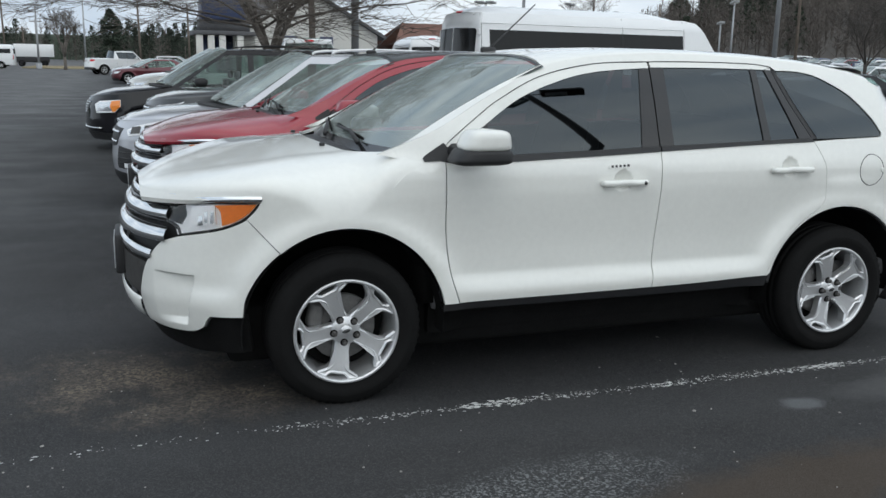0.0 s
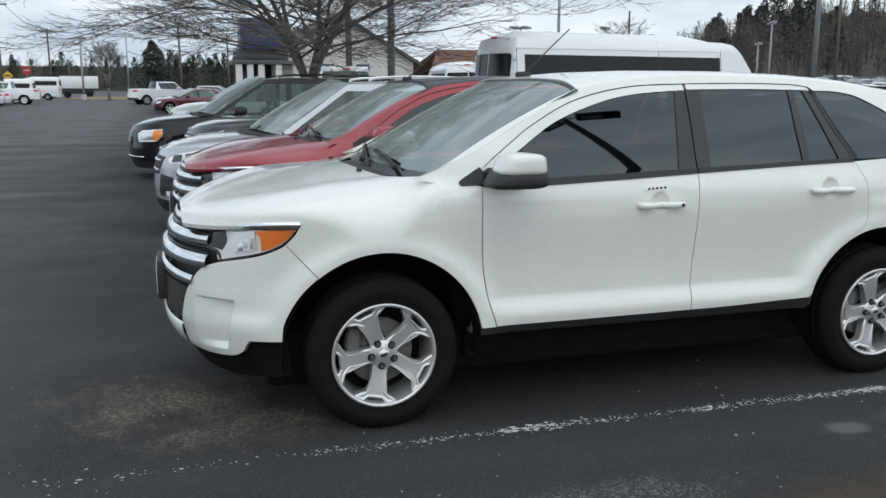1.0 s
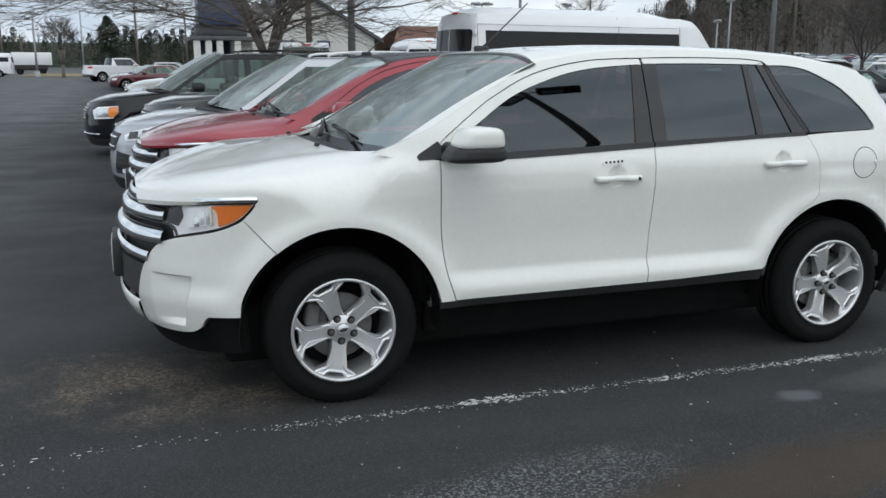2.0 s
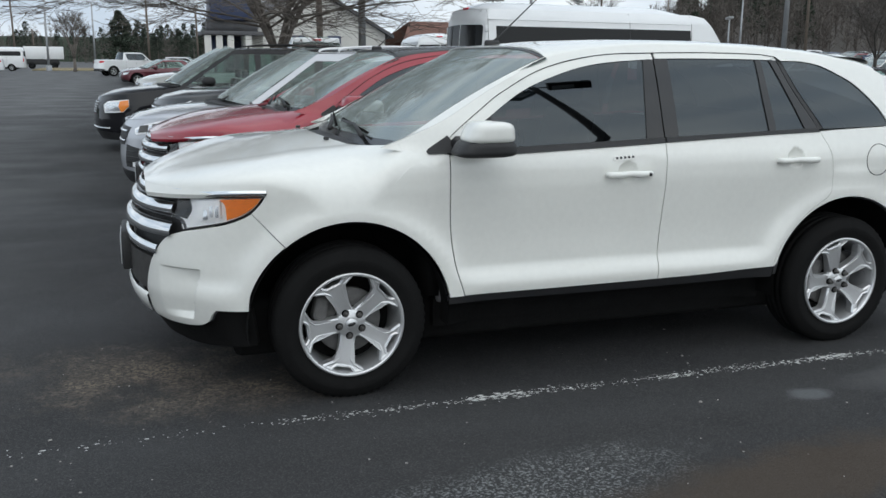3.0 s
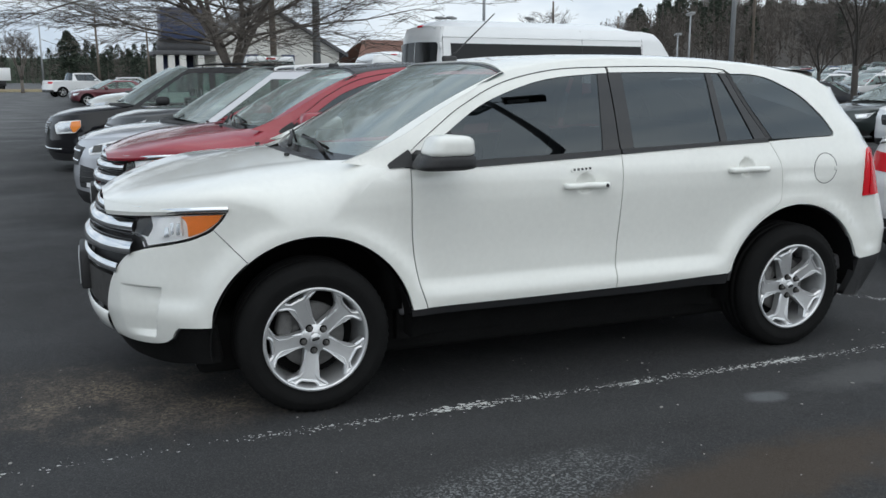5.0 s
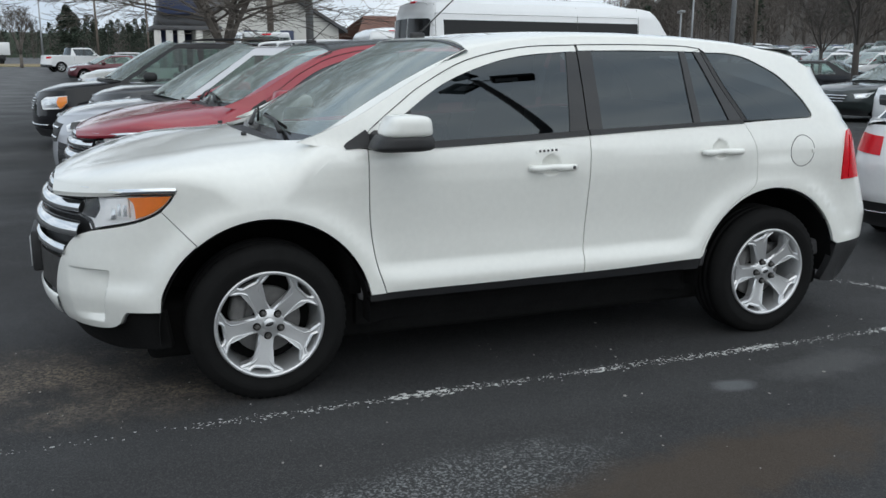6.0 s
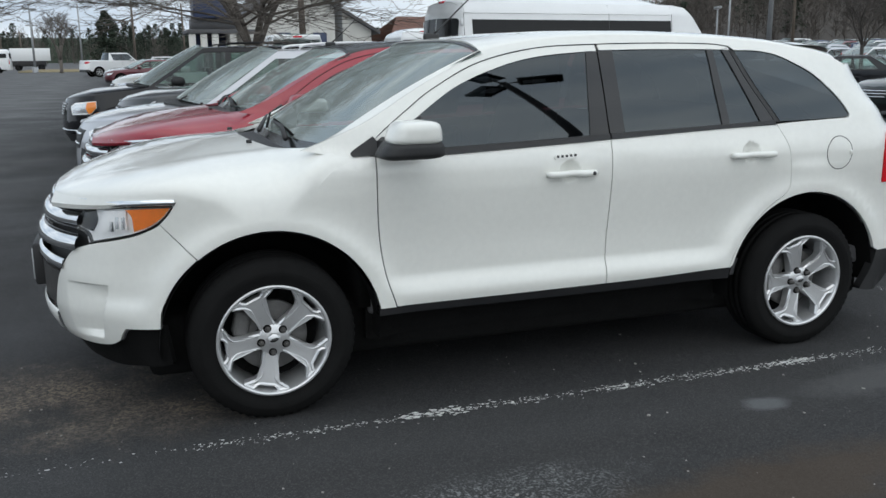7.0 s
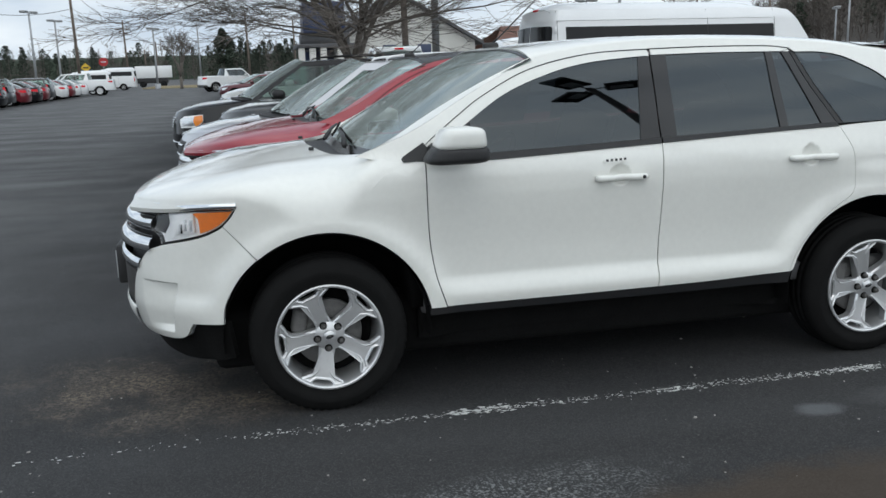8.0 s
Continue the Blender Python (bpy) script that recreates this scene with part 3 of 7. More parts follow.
    head_r = outline([(1.664, 1.611), (2.0, 1.6145), (2.30, 1.6095), (2.415, 1.597)], [(2.415, 1.597), (2.425, 1.582)], [(2.425, 1.582), (2.30, 1.585), (2.0, 1.588), (1.664, 1.585)], [(1.664, 1.585), (1.664, 1.611)])
    skin("window_header", head_r, off=0.004, parent=door_r, both=False, step=0.05)
    # glass
    win_f = outline([(0.68, 1.160), (0.70, 1.310)], [(0.70, 1.310), (0.881, 1.424), (1.119, 1.512), (1.327, 1.557), (1.592, 1.579)], [(1.592, 1.579), (1.558, 1.40), (1.532, 1.188)], [(1.532, 1.188), (1.2, 1.176), (0.68, 1.160)])
    skin("front_side_window", win_f, TINT, 0.010, 0.004, "dark tinted side glass", step=0.05)
    tri = [(0.375, 1.142), (0.367, 1.155), (0.378, 1.168), (0.470, 1.226), (0.486, 1.206), (0.54, 1.207), (0.66, 1.287), (0.70, 1.310), (0.68, 1.160), (0.55, 1.150)]
    skin("mirror_triangle", tri, TRIM, -0.007, 0.03, "black plastic corner at the mirror", both=False)
    win_r = outline([(1.740, 1.588), (1.726, 1.42), (1.721, 1.192)], [(1.721, 1.192), (2.0, 1.204), (2.283, 1.214)], [(2.283, 1.214), (2.275, 1.39), (2.286, 1.587)], [(2.286, 1.587), (2.0, 1.590), (1.740, 1.588)])
    skin("rear_side_window", win_r, TINT, 0.010, 0.004, "dark privacy glass", step=0.05)
    vent = outline([(2.322, 1.585), (2.318, 1.40), (2.328, 1.216)], [(2.328, 1.216), (2.516, 1.224)], [(2.516, 1.224), (2.436, 1.418), (2.376, 1.583)], [(2.376, 1.583), (2.322, 1.585)])
    skin("vent_window", vent, TINT, 0.010, 0.004, "dark privacy glass", step=0.05)
    quarter = outline(win_top, [(3.090, 1.250), (3.085, 1.233), (3.06, 1.227)], [(3.06, 1.227), (2.90, 1.222), (2.640, 1.217)], [(2.640, 1.217), (2.52, 1.41), (2.450, 1.580)])
    skin("quarter_window", shrink(quarter, 0.003), TINT, 0.006, 0.004, "dark privacy glass", step=0.05)
    # black pillar covers and window seals
    skin("pillar_cover", outline([(1.592, 1.581), (1.558, 1.40), (1.532, 1.188)], [(1.532, 1.188), (1.634, 1.192)], [(1.634, 1.192), (1.633, 1.28), (1.640, 1.449), (1.650, 1.583)], [(1.650, 1.583), (1.592, 1.581)]), GLOSS_BLACK, 0.005, parent=door_f, both=False)
    skin("pillar_cover", outline([(1.658, 1.587), (1.648, 1.449), (1.640, 1.28), (1.642, 1.192)], [(1.642, 1.192), (1.721, 1.196)], [(1.721, 1.196), (1.726, 1.42), (1.740, 1.590)], [(1.740, 1.590), (1.658, 1.587)]), GLOSS_BLACK, 0.005, parent=door_r, both=False)
    skin("window_divider", outline([(2.286, 1.588), (2.275, 1.39), (2.283, 1.214)], [(2.283, 1.214), (2.328, 1.216)], [(2.328, 1.216), (2.318, 1.40), (2.322, 1.587)], [(2.322, 1.587), (2.286, 1.588)]), GLOSS_BLACK, 0.004, parent=door_r, both=False)
    skin("pillar_cover", outline([(2.376, 1.585), (2.436, 1.418), (2.516, 1.222)], [(2.516, 1.222), (2.600, 1.222)], [(2.600, 1.222), (2.482, 1.418), (2.416, 1.592)], [(2.416, 1.592), (2.376, 1.585)]), GLOSS_BLACK, 0.004, parent=door_r, both=False)
    skin("pillar_seal", outline([(2.424, 1.592), (2.490, 1.418), (2.606, 1.222)], [(2.606, 1.222), (2.640, 1.217)], [(2.640, 1.217), (2.52, 1.41), (2.450, 1.582)], [(2.450, 1.582), (2.424, 1.592)]), TRIM, 0.008, both=False)
    skin("belt_moulding", outline([(0.476, 1.137), (0.75, 1.134), (1.033, 1.143), (1.33, 1.155), (1.634, 1.168)], [(1.634, 1.168), (1.634, 1.194)], [(1.634, 1.194), (1.2, 1.178), (0.68, 1.162), (0.476, 1.150)], [(0.476, 1.150), (0.476, 1.137)]), TRIM, -0.005, 0.02, parent=door_f, both=False)
    skin("belt_moulding", outline([(1.642, 1.169), (1.95, 1.182), (2.24, 1.194), (2.607, 1.206)], [(2.607, 1.206), (2.60, 1.226)], [(2.60, 1.226), (2.24, 1.214), (1.95, 1.204), (1.642, 1.195)], [(1.642, 1.195), (1.642, 1.169)]), TRIM, -0.005, 0.02, parent=door_r, both=False)
    # black strips behind the gaps, as rubber seals and to paint in their shade
    for lname, ln in (("door_seal", door_front), ("door_seal", b_seam), ("door_seal", arc_edge), ("bumper_gap_shade", [(-0.444, 0.902), (-0.37, 0.825), (-0.300, 0.752)]), ("pillar_gap_shade", [(0.375, 1.15), (0.34, 1.19), (0.30, 1.222)])):
        pts = spline(ln)
        part(lname, grid_bm([[W(s - 0.012, z, 0.012), W(s + 0.012, z, 0.012)] for s, z in pts]), TRIM, car)
    pts = spline(frame_top)
    part("door_seal", grid_bm([[W(s, z - 0.012, 0.012), W(s, z + 0.012, 0.012)] for s, z in pts]), TRIM, car)
    # sills and lower black cladding
    skin("rocker_trim", outline([(0.47, 0.462), (1.61, 0.466), (2.345, 0.484)], [(2.345, 0.484), (2.33, 0.43)], [(2.33, 0.43), (1.6, 0.425), (0.47, 0.428)], [(0.47, 0.428), (0.47, 0.462)]), GLOSS_BLACK, 0.002, 0.06, "black sill strip")
    skin("rocker_panel", outline([(0.44, 0.43), (2.36, 0.43)], [(2.36, 0.43), (2.36, 0.28)], [(2.36, 0.28), (0.44, 0.28)], [(0.44, 0.28), (0.44, 0.43)]), LINER, 0.14, 0.10)
    skin("lower_valance", outline([(-0.462, 0.457), (-0.625, 0.449)], [(-0.625, 0.449), (-0.652, 0.424), (-0.683, 0.386), (-0.76, 0.360), (-0.94, 0.350), (-1.09, 0.358)], [(-1.09, 0.358), (-1.58, 0.37)], [(-1.58, 0.37), (-1.58, 0.24)], [(-1.58, 0.24), (-1.0, 0.235), (-0.70, 0.25), (-0.44, 0.29)], [(-0.44, 0.29), (-0.462, 0.457)]), LINER, 0.030, 0.05, "black plastic air dam")
    skin("rear_valance", outline([(3.315, 0.496), (3.50, 0.503), (3.70, 0.508), (sh.s1, 0.51)], [(sh.s1, 0.51), (sh.s1, 0.30)], [(sh.s1, 0.30), (3.6, 0.28), (3.42, 0.262), (3.24, 0.275)], [(3.24, 0.275), (3.29, 0.40), (3.315, 0.496)]), TRIM, 0.006, 0.05, "black plastic lower rear bumper")
    # tail: lamp, bumper, tailgate
    lamp_bed = outline([(3.347, 1.10), (3.41, 1.147), (3.48, 1.15)], [(3.48, 1.15), (3.60, 0.872)], [(3.60, 0.872), (3.337, 0.876)], [(3.337, 0.876), (3.327, 1.0), (3.347, 1.10)])
    skin("lamp_surround", lamp_bed, off=0.002, step=0.05)
    tail = skin("tail_lamp", outline([(3.322, 1.10), (3.362, 1.146), (3.455, 1.152)], [(3.455, 1.152), (3.525, 0.872)], [(3.525, 0.872), (3.318, 0.872)], [(3.318, 0.872), (3.308, 1.0), (3.322, 1.10)]), RED_LENS, -0.008, 0.03, "red tail lamp lens", step=0.04)
    skin("lamp_rib", outline([(3.372, 1.12), (3.392, 1.125)], [(3.392, 1.125), (3.402, 0.885)], [(3.402, 0.885), (3.372, 0.885)], [(3.372, 0.885), (3.372, 1.12)]), RED_LENS, -0.014, 0.01, parent=tail, both=False)
    skin("tailgate", outline([(3.41, 1.15), (3.37, 1.28), (3.27, 1.40), (3.14, 1.50)], [(3.14, 1.50), (3.8, 1.53), (sh.s1, 1.545)], [(sh.s1, 1.545), (sh.s1, 0.87)], [(sh.s1, 0.87), (3.602, 0.868)], [(3.602, 0.868), (3.482, 1.15)], [(3.482, 1.15), (3.41, 1.15)]), step=0.08)
    skin("rear_bumper", outline([(3.602, 0.864), (sh.s1, 0.866)], [(sh.s1, 0.866), (sh.s1, 0.51)], [(sh.s1, 0.51), (3.702, 0.51)], [(3.702, 0.51), (3.71, 0.56), (3.67, 0.66), (3.602, 0.864)]), step=0.08)
    yc = sh.half
    # bonnet: crowned between the fender edges, down to the nose
    crown = lambda x: float(np.interp(x, [-0.9, -0.86, -0.80, -0.70, -0.6, -0.47, -0.2, 0.05, 0.30, 0.45], [0.972, 0.99, 1.022, 1.060, 1.088, 1.118, 1.165, 1.190, 1.203, 1.205]))
    xs = [-0.866 + 0.11 * (i / 10) ** 2 for i in range(10)] + list(np.linspace(-0.755, 0.0, 27))
    ss = np.linspace(sh.s0 + 1e-3, 0.47, 300)
    edge_pts = [W(s, ed(float(np.interp(s, sh.S, sh.X)))) for s in ss]
    lean_pts = [W(s, ed(float(np.interp(s, sh.S, sh.X))) - 0.02) for s in ss]
    ex, ey = np.array([p.x for p in edge_pts]), np.array([p.y for p in edge_pts])
    el = np.array([max(0.0, a.y - b.y) / 0.02 for a, b in zip(edge_pts, lean_pts)])

    def bonnet_row(x):
        row = []
        sweep = ((x + 0.866) / 0.866) ** 4
        for k in range(97):
            v = -math.cos(math.pi * k / 96)
            xx = x + sweep * (0.22 * v * v + 0.23 * v**6)
            y0, lean = float(np.interp(xx, ex, ey)), min(0.6, float(np.interp(xx, ex, el))) if xx > -0.42 else 0.0
            hw = yc - y0
            t = hw * (1 - abs(v))
            rise, zt = crown(xx) - ed(xx), ed(xx)
            wide = min(float(np.interp(xx, [-0.35, -0.1, 0.08, 0.24], [0.34, 0.42, 0.40, 0.20])), 0.48 * hw)
            w_ = max(0.0, (t - wide) / max(1e-6, hw - wide))
            z = zt + (shoulder(t, rise * 0.90, wide, lean) if t < wide else rise * (0.90 + 0.10 * (1 - (1 - w_) ** 2)))
            row.append(Vector((xx, yc + hw * v, z)))
        # the sheet tucks in under the fender's edge
        for k in (0, -1):
            p = row[k]
            sx = float(np.interp(p.x, sh.X[:160], sh.S[:160])) if p.x < sh.s_front else p.x
            q = W(sx, p.z - 0.014, 0.003)
            q = Vector((p.x, q.y if k == 0 else 2 * yc - q.y, q.z))
            row = [q] + row if k == 0 else row + [q]
        return row

    def fender_slope(p, near):
        n = sh.slope(float(np.interp(p.x, sh.X[:160], sh.S[:160])) if p.x < sh.s_front else p.x, p.z)
        return n if near else Vector((n.x, -n.y, n.z))

    rows = [bonnet_row(x) for x in xs]
    part("bonnet", thick(even_normals(grid_bm(rows), rows, fender_slope), 0.02), body, car)
    for y in (0.55, 1.36):
        part("washer_nozzle", box_bm(-0.008, 0.018, y - 0.009, y + 0.009, 1.172, 1.188, 0.004), TRIM, car)
    # windshield, cowl, roof
    def ws(u, v):
        b = Vector((0.14 + 0.11 * v * v, yc + 0.86 * v, 1.168 + 0.006 * v * v))
        t = Vector((0.985 + 0.055 * v * v, yc + 0.755 * v, 1.641 - 0.062 * abs(v) ** 5))
        p = b.lerp(t, u)
        bow = 4 * u * (1 - u) * 0.022
        return p + Vector((-0.5 * bow, 0, bow))
    glass = part("windshield", thick(grid_bm([[ws(u, v) for v in np.linspace(-1, 1, 25)] for u in np.linspace(-0.03, 1, 15)]), 0.005), SCREEN, car, "clear windshield mirroring bare branches")
    border = bmesh.new()
    for us, vs in (((0.975, 1.0), np.linspace(-1, 1, 25)), ((-0.03, 0.035), np.linspace(-1, 1, 25)), (np.linspace(0, 1, 15), (-1.0, -0.972)), (np.linspace(0, 1, 15), (0.972, 1.0))):
        grid_ = [[border.verts.new(ws(u, v) + Vector((-0.0015, 0, 0.003))) for v in vs] for u in us]
        for r0, r1 in zip(grid_, grid_[1:]):
            for c in range(len(r0) - 1):
                border.faces.new((r0[c], r0[c + 1], r1[c + 1], r1[c]))
    part("black_border", border, GLOSS_BLACK, glass, "black printed border of the windshield")
    cowl = [[Vector(((-0.03 + 0.30 * v * v) * (1 - k) + (0.17 + 0.12 * v * v) * k, yc + 0.86 * v, 1.160 - 0.035 * v * v + 0.006 * k)) for v in np.linspace(-0.96, 0.96, 19)] for k in (0.0, 0.5, 1.0)]
    part("cowl", thick(grid_bm(cowl, True), 0.02), TRIM, car, "black plastic cowl under the windshield")
    rim_line = spline([(0.163, 1.172), (0.304, 1.227), (0.453, 1.291), (0.742, 1.448), (1.041, 1.582)], 5)
    for far in (False, True):
        edge = [W(s_, z_, -0.001) for s_, z_ in rim_line]
        rows = [[p, ws(k / (len(edge) - 1), -0.985) + Vector((-0.004, 0, 0.006))] for k, p in enumerate(edge)]
        if far:
            rows = [[sh.mirror(p) for p in r] for r in rows]
        part("pillar_return", grid_bm(rows, not far), body, car)
    for y0, y1 in ((0.42, 1.02), (0.98, 1.52)):
        wiper = part("wiper", tube_bm([ws(0.03, (y0 - yc) / 0.86) + Vector((-0.05, 0, 0.012)), ws(0.07, (0.6 * y0 + 0.4 * y1 - yc) / 0.86) + Vector((-0.03, 0, 0.03)), ws(0.09, (y1 - yc) / 0.86) + Vector((-0.02, 0, 0.02))], [0.014, 0.010, 0.006], 6), TRIM, car)
        part("wiper_blade", tube_bm([ws(0.05, (y0 + 0.04 - yc) / 0.86) + Vector((-0.02, 0, 0.014)), ws(0.11, (y1 + 0.05 - yc) / 0.86) + Vector((-0.02, 0, 0.014))], 0.007, 6), RUBBER, wiper)
    re = lambda x: float(np.interp(x, [1.03, 1.18, 1.34, 1.52, 1.7, 2.0, 2.42, 2.70, 3.0, 3.14], [1.580, 1.609, 1.632, 1.648, 1.657, 1.655, 1.637, 1.612, 1.560, 1.502]))
    rc = lambda x: float(np.interp(x, [0.93, 1.05, 1.30, 1.6, 2.0, 2.36, 2.70, 3.0, 3.25], [1.642, 1.657, 1.678, 1.690, 1.690, 1.680, 1.655, 1.615, 1.570]))
    rows = []
    for x in np.linspace(0.975, 3.14, 36):
        row = []
        for k in range(49):
            v = -math.cos(math.pi * k / 48)
            xx = x + (0.06 * v * v) * max(0, 1 - (x - 0.975) / 0.5) - 0.06 * v * v * max(0, (x - 2.9) / 0.24)
            ze = re(xx)
            hw = yc - W(xx, ze).y
            t, rise = hw * (1 - abs(v)), max(0.02, rc(xx) - ze)
            w_ = max(0.0, (t - 0.22) / (hw - 0.22))
            z = ze + (roll(t, rise * 0.8, 0.22, 0.75) if t < 0.22 else rise * (0.8 + 0.2 * (1 - (1 - w_) ** 2)))
            row.append(Vector((xx, yc + hw * v, z)))
        for k in (0, -1):
            q = W(row[k].x, row[k].z - 0.014, 0.003)
            q = Vector((row[k].x, q.y if k == 0 else 2 * yc - q.y, q.z))
            row = [q] + row if k == 0 else row + [q]
        rows.append(row)
    part("roof", thick(even_normals(grid_bm(rows), rows, fender_slope, 6), 0.02), top or body, car, "black glass roof" if top else "")
    sp = []
    for k, dz in ((0.0, 0.0), (0.35, 0.004), (0.8, 0.004), (0.97, -0.004), (1.0, -0.016), (0.96, -0.030), (0.0, -0.070)):
        sp.append([Vector((2.86 + 0.41 * k - 0.15 * v * v * k, yc + 0.71 * v * (1 - 0.05 * k), 1.640 - 0.030 * k - 0.034 * v**4 * (1 - 0.4 * k) + dz)) for v in np.linspace(-1, 1, 17)])
    part("roof_spoiler", grid_bm(sp), body, car)
    ant = part("antenna", box_bm(1.01, 1.10, yc - 0.018, yc + 0.018, 1.645, 1.682, 0.014, 3), TRIM, car, "black roof antenna with a thin mast")
    part("mast", tube_bm([(1.06, yc, 1.672), (1.10, yc, 1.705), (1.34, yc, 1.925)], [0.008, 0.0045, 0.0035], 6), TRIM, ant)
    # nose: chrome strip, head lamps, grille, plate
    lamp_line = [(-0.80, 0.809), (-0.59, 0.848), (-0.49, 0.881), (-0.43, 0.920), (-0.382, 0.975)]
    lamp = outline([(-0.875, 0.945), (-0.70, 0.958), (-0.55, 0.968), (-0.384, 0.976)], lamp_line[::-1], [(-0.80, 0.809), (-0.83, 0.845), (-0.90, 0.86)], [(-0.90, 0.86), (-0.875, 0.945)])
    for far in (False, True):
        rows = sh.band(spline([(-0.86, 0.960), (-0.72, 0.973), (-0.58, 0.985), (-0.45, 0.992), (-0.374, 0.993)], 6), 0.028, 0.010)
        part("chrome_strip", grid_bm([[sh.mirror(p) for p in r] for r in rows] if far else rows, not far), CHROME, car, "chrome strip above the headlight")
        hl = part("headlight", sh.panel(shrink(lamp, 0.006), 0.022, 0.02, 0.04, far), LAMP_WHITE, car, "headlight with clear lens and amber corner")
        part("bezel", sh.panel(outline([(-0.90, 0.865), (-0.875, 0.94), (-0.80, 0.948)], [(-0.80, 0.948), (-0.775, 0.90), (-0.80, 0.855)], [(-0.80, 0.855), (-0.90, 0.865)]), 0.02, 0.02, 0.04, far), GLOSS_BLACK, hl)
        part("lamp_bowl", sh.panel(outline([(-0.735, 0.855), (-0.735, 0.945)], [(-0.735, 0.945), (-0.60, 0.955)], [(-0.60, 0.955), (-0.595, 0.872)], [(-0.595, 0.872), (-0.735, 0.855)]), 0.008, 0.03, 0.03, far), LAMP_WHITE, hl)
        part("lamp_divider", sh.panel(outline([(-0.69, 0.862), (-0.685, 0.905)], [(-0.685, 0.905), (-0.665, 0.905)], [(-0.665, 0.905), (-0.66, 0.865)], [(-0.66, 0.865), (-0.69, 0.862)]), 0.004, 0.03, 0.03, far), CHROME, hl)
        for s0 in (-0.655, -0.622):
            part("bulb_shade", sh.panel([(s0, 0.875), (s0, 0.925), (s0 + 0.018, 0.928), (s0 + 0.018, 0.878)], 0.005, 0.02, 0.03, far), REFLECTOR, hl)
        part("amber_corner", sh.panel(outline([(-0.60, 0.957), (-0.57, 0.93), (-0.562, 0.868)], [(-0.562, 0.868), (-0.49, 0.893), (-0.43, 0.932), (-0.398, 0.969)], [(-0.398, 0.969), (-0.50, 0.964), (-0.60, 0.957)]), 0.006, 0.02, 0.03, far), AMBER, hl)
        lens = part("lens", sh.panel(shrink(lamp, 0.004), 0.0, 0.006, 0.04, far), LENS, hl)
        lens.visible_shadow = False
        seal = shrink(lamp, -0.004)
        part("lamp_seal", sh.panel(seal, 0.045, 0.01, 0.06, far), TRIM, hl)
    back = outline([(sh.s0, 0.965), (-0.95, 0.965)], [(-0.95, 0.965), (-0.90, 0.86), (-0.83, 0.845), (-0.80, 0.806)], [(-0.80, 0.806), (-0.905, 0.772), (-0.975, 0.715), (-1.052, 0.61), (-1.098, 0.495), (-1.10, 0.37)], [(-1.10, 0.37), (sh.s0, 0.38)], [(sh.s0, 0.38), (sh.s0, 0.965)])
    grille = part("grille", sh.panel(back, 0.045, 0.02, 0.06), TRIM, car, "chrome barred grille over black mesh")
    part("grille_backing", sh.panel(back, 0.045, 0.02, 0.06, far=True), TRIM, grille)
    bars = ((0.956, 0.972, -0.86, 0.032, 0.004), (0.893, 0.900, -0.88, 0.050, 0.016), (0.795, 0.800, -0.87, 0.064, 0.020), (0.708, 0.700, -0.975, 0.046, 0.012))
    for zc, ze, s_end, wd, pr in bars:
        line = [(s, zc + (ze - zc) * ((s - sh.s0) / (s_end - sh.s0)) ** 2) for s in np.linspace(sh.s0, s_end, 22)]
        rows = sh.band(line, wd, pr)
        left = [[sh.mirror(p) for p in r] for r in reversed(rows)]
        part("grille_bar", grid_bm(left[:-1] + rows, True), CHROME, grille, "chrome bar")
    for zz in (0.93, 0.86, 0.835):
        line = [(s, zz) for s in np.linspace(sh.s0, -0.90, 14)]
        rows = sh.band(line, 0.012, -0.015)
        part("mesh_slat", grid_bm([[sh.mirror(p) for p in r] for r in reversed(rows)][:-1] + rows, True), GLOSS_BLACK, grille)
    # grey lower grille bar, white lower lip, plate
    low = outline([(sh.s0, 0.66), (-1.02, 0.655)], [(-1.02, 0.655), (-1.07, 0.57), (-1.095, 0.49)], [(-1.095, 0.49), (sh.s0, 0.50)], [(sh.s0, 0.50), (sh.s0, 0.66)])
    for far in (False, True):
        part("bumper_bar", sh.panel(low, 0.01, 0.03, 0.06, far), STEEL, car, "dark grey lower bumper bar")
    rows = sh.band([(s, 0.43 - 0.01 * math.sin((s - sh.s0) * 3)) for s in np.linspace(sh.s0, -1.10, 14)], 0.10, 0.012)
    part("lower_lip", grid_bm([[sh.mirror(p) for p in r] for r in reversed(rows)][:-1] + rows, True), body, car)
    pl = part("plate_holder", box_bm(-0.995, -0.935, yc - 0.17, yc + 0.17, 0.52, 0.72, 0.012), TRIM, car, "black front plate holder")
    part("plate", box_bm(-1.001, -0.996, yc - 0.15, yc + 0.15, 0.545, 0.69, 0.002, 1), PLATE, pl)
    # mirrors, handles, keypad, fuel door
    for far in (False, True):
        m = sh.mirror if far else (lambda v: v)
        sg = -1 if far else 1
        def lump(x0, x1, z0, z1, y0, y1, n=3.2):
            bm = bmesh.new()
            bmesh.ops.create_uvsphere(bm, u_segments=28, v_segments=18, radius=1)
            for v in bm.verts:
                c = v.co
                k = (abs(c.x) ** n + abs(c.y) ** n + abs(c.z) ** n) ** (-1 / n)
                c = c * k
                sx = c.x * (1 - (0.36 if c.x < 0 else 0.10) * (c.z + 1) / 2)
                v.co = m(Vector(((x0 + x1) / 2 + sx * (x1 - x0) / 2, (y0 + y1) / 2 + c.y * (y1 - y0) / 2, (z0 + z1) / 2 + c.z * (z1 - z0) / 2)))
            bmesh.ops.recalc_face_normals(bm, faces=bm.faces[:])
            return bm
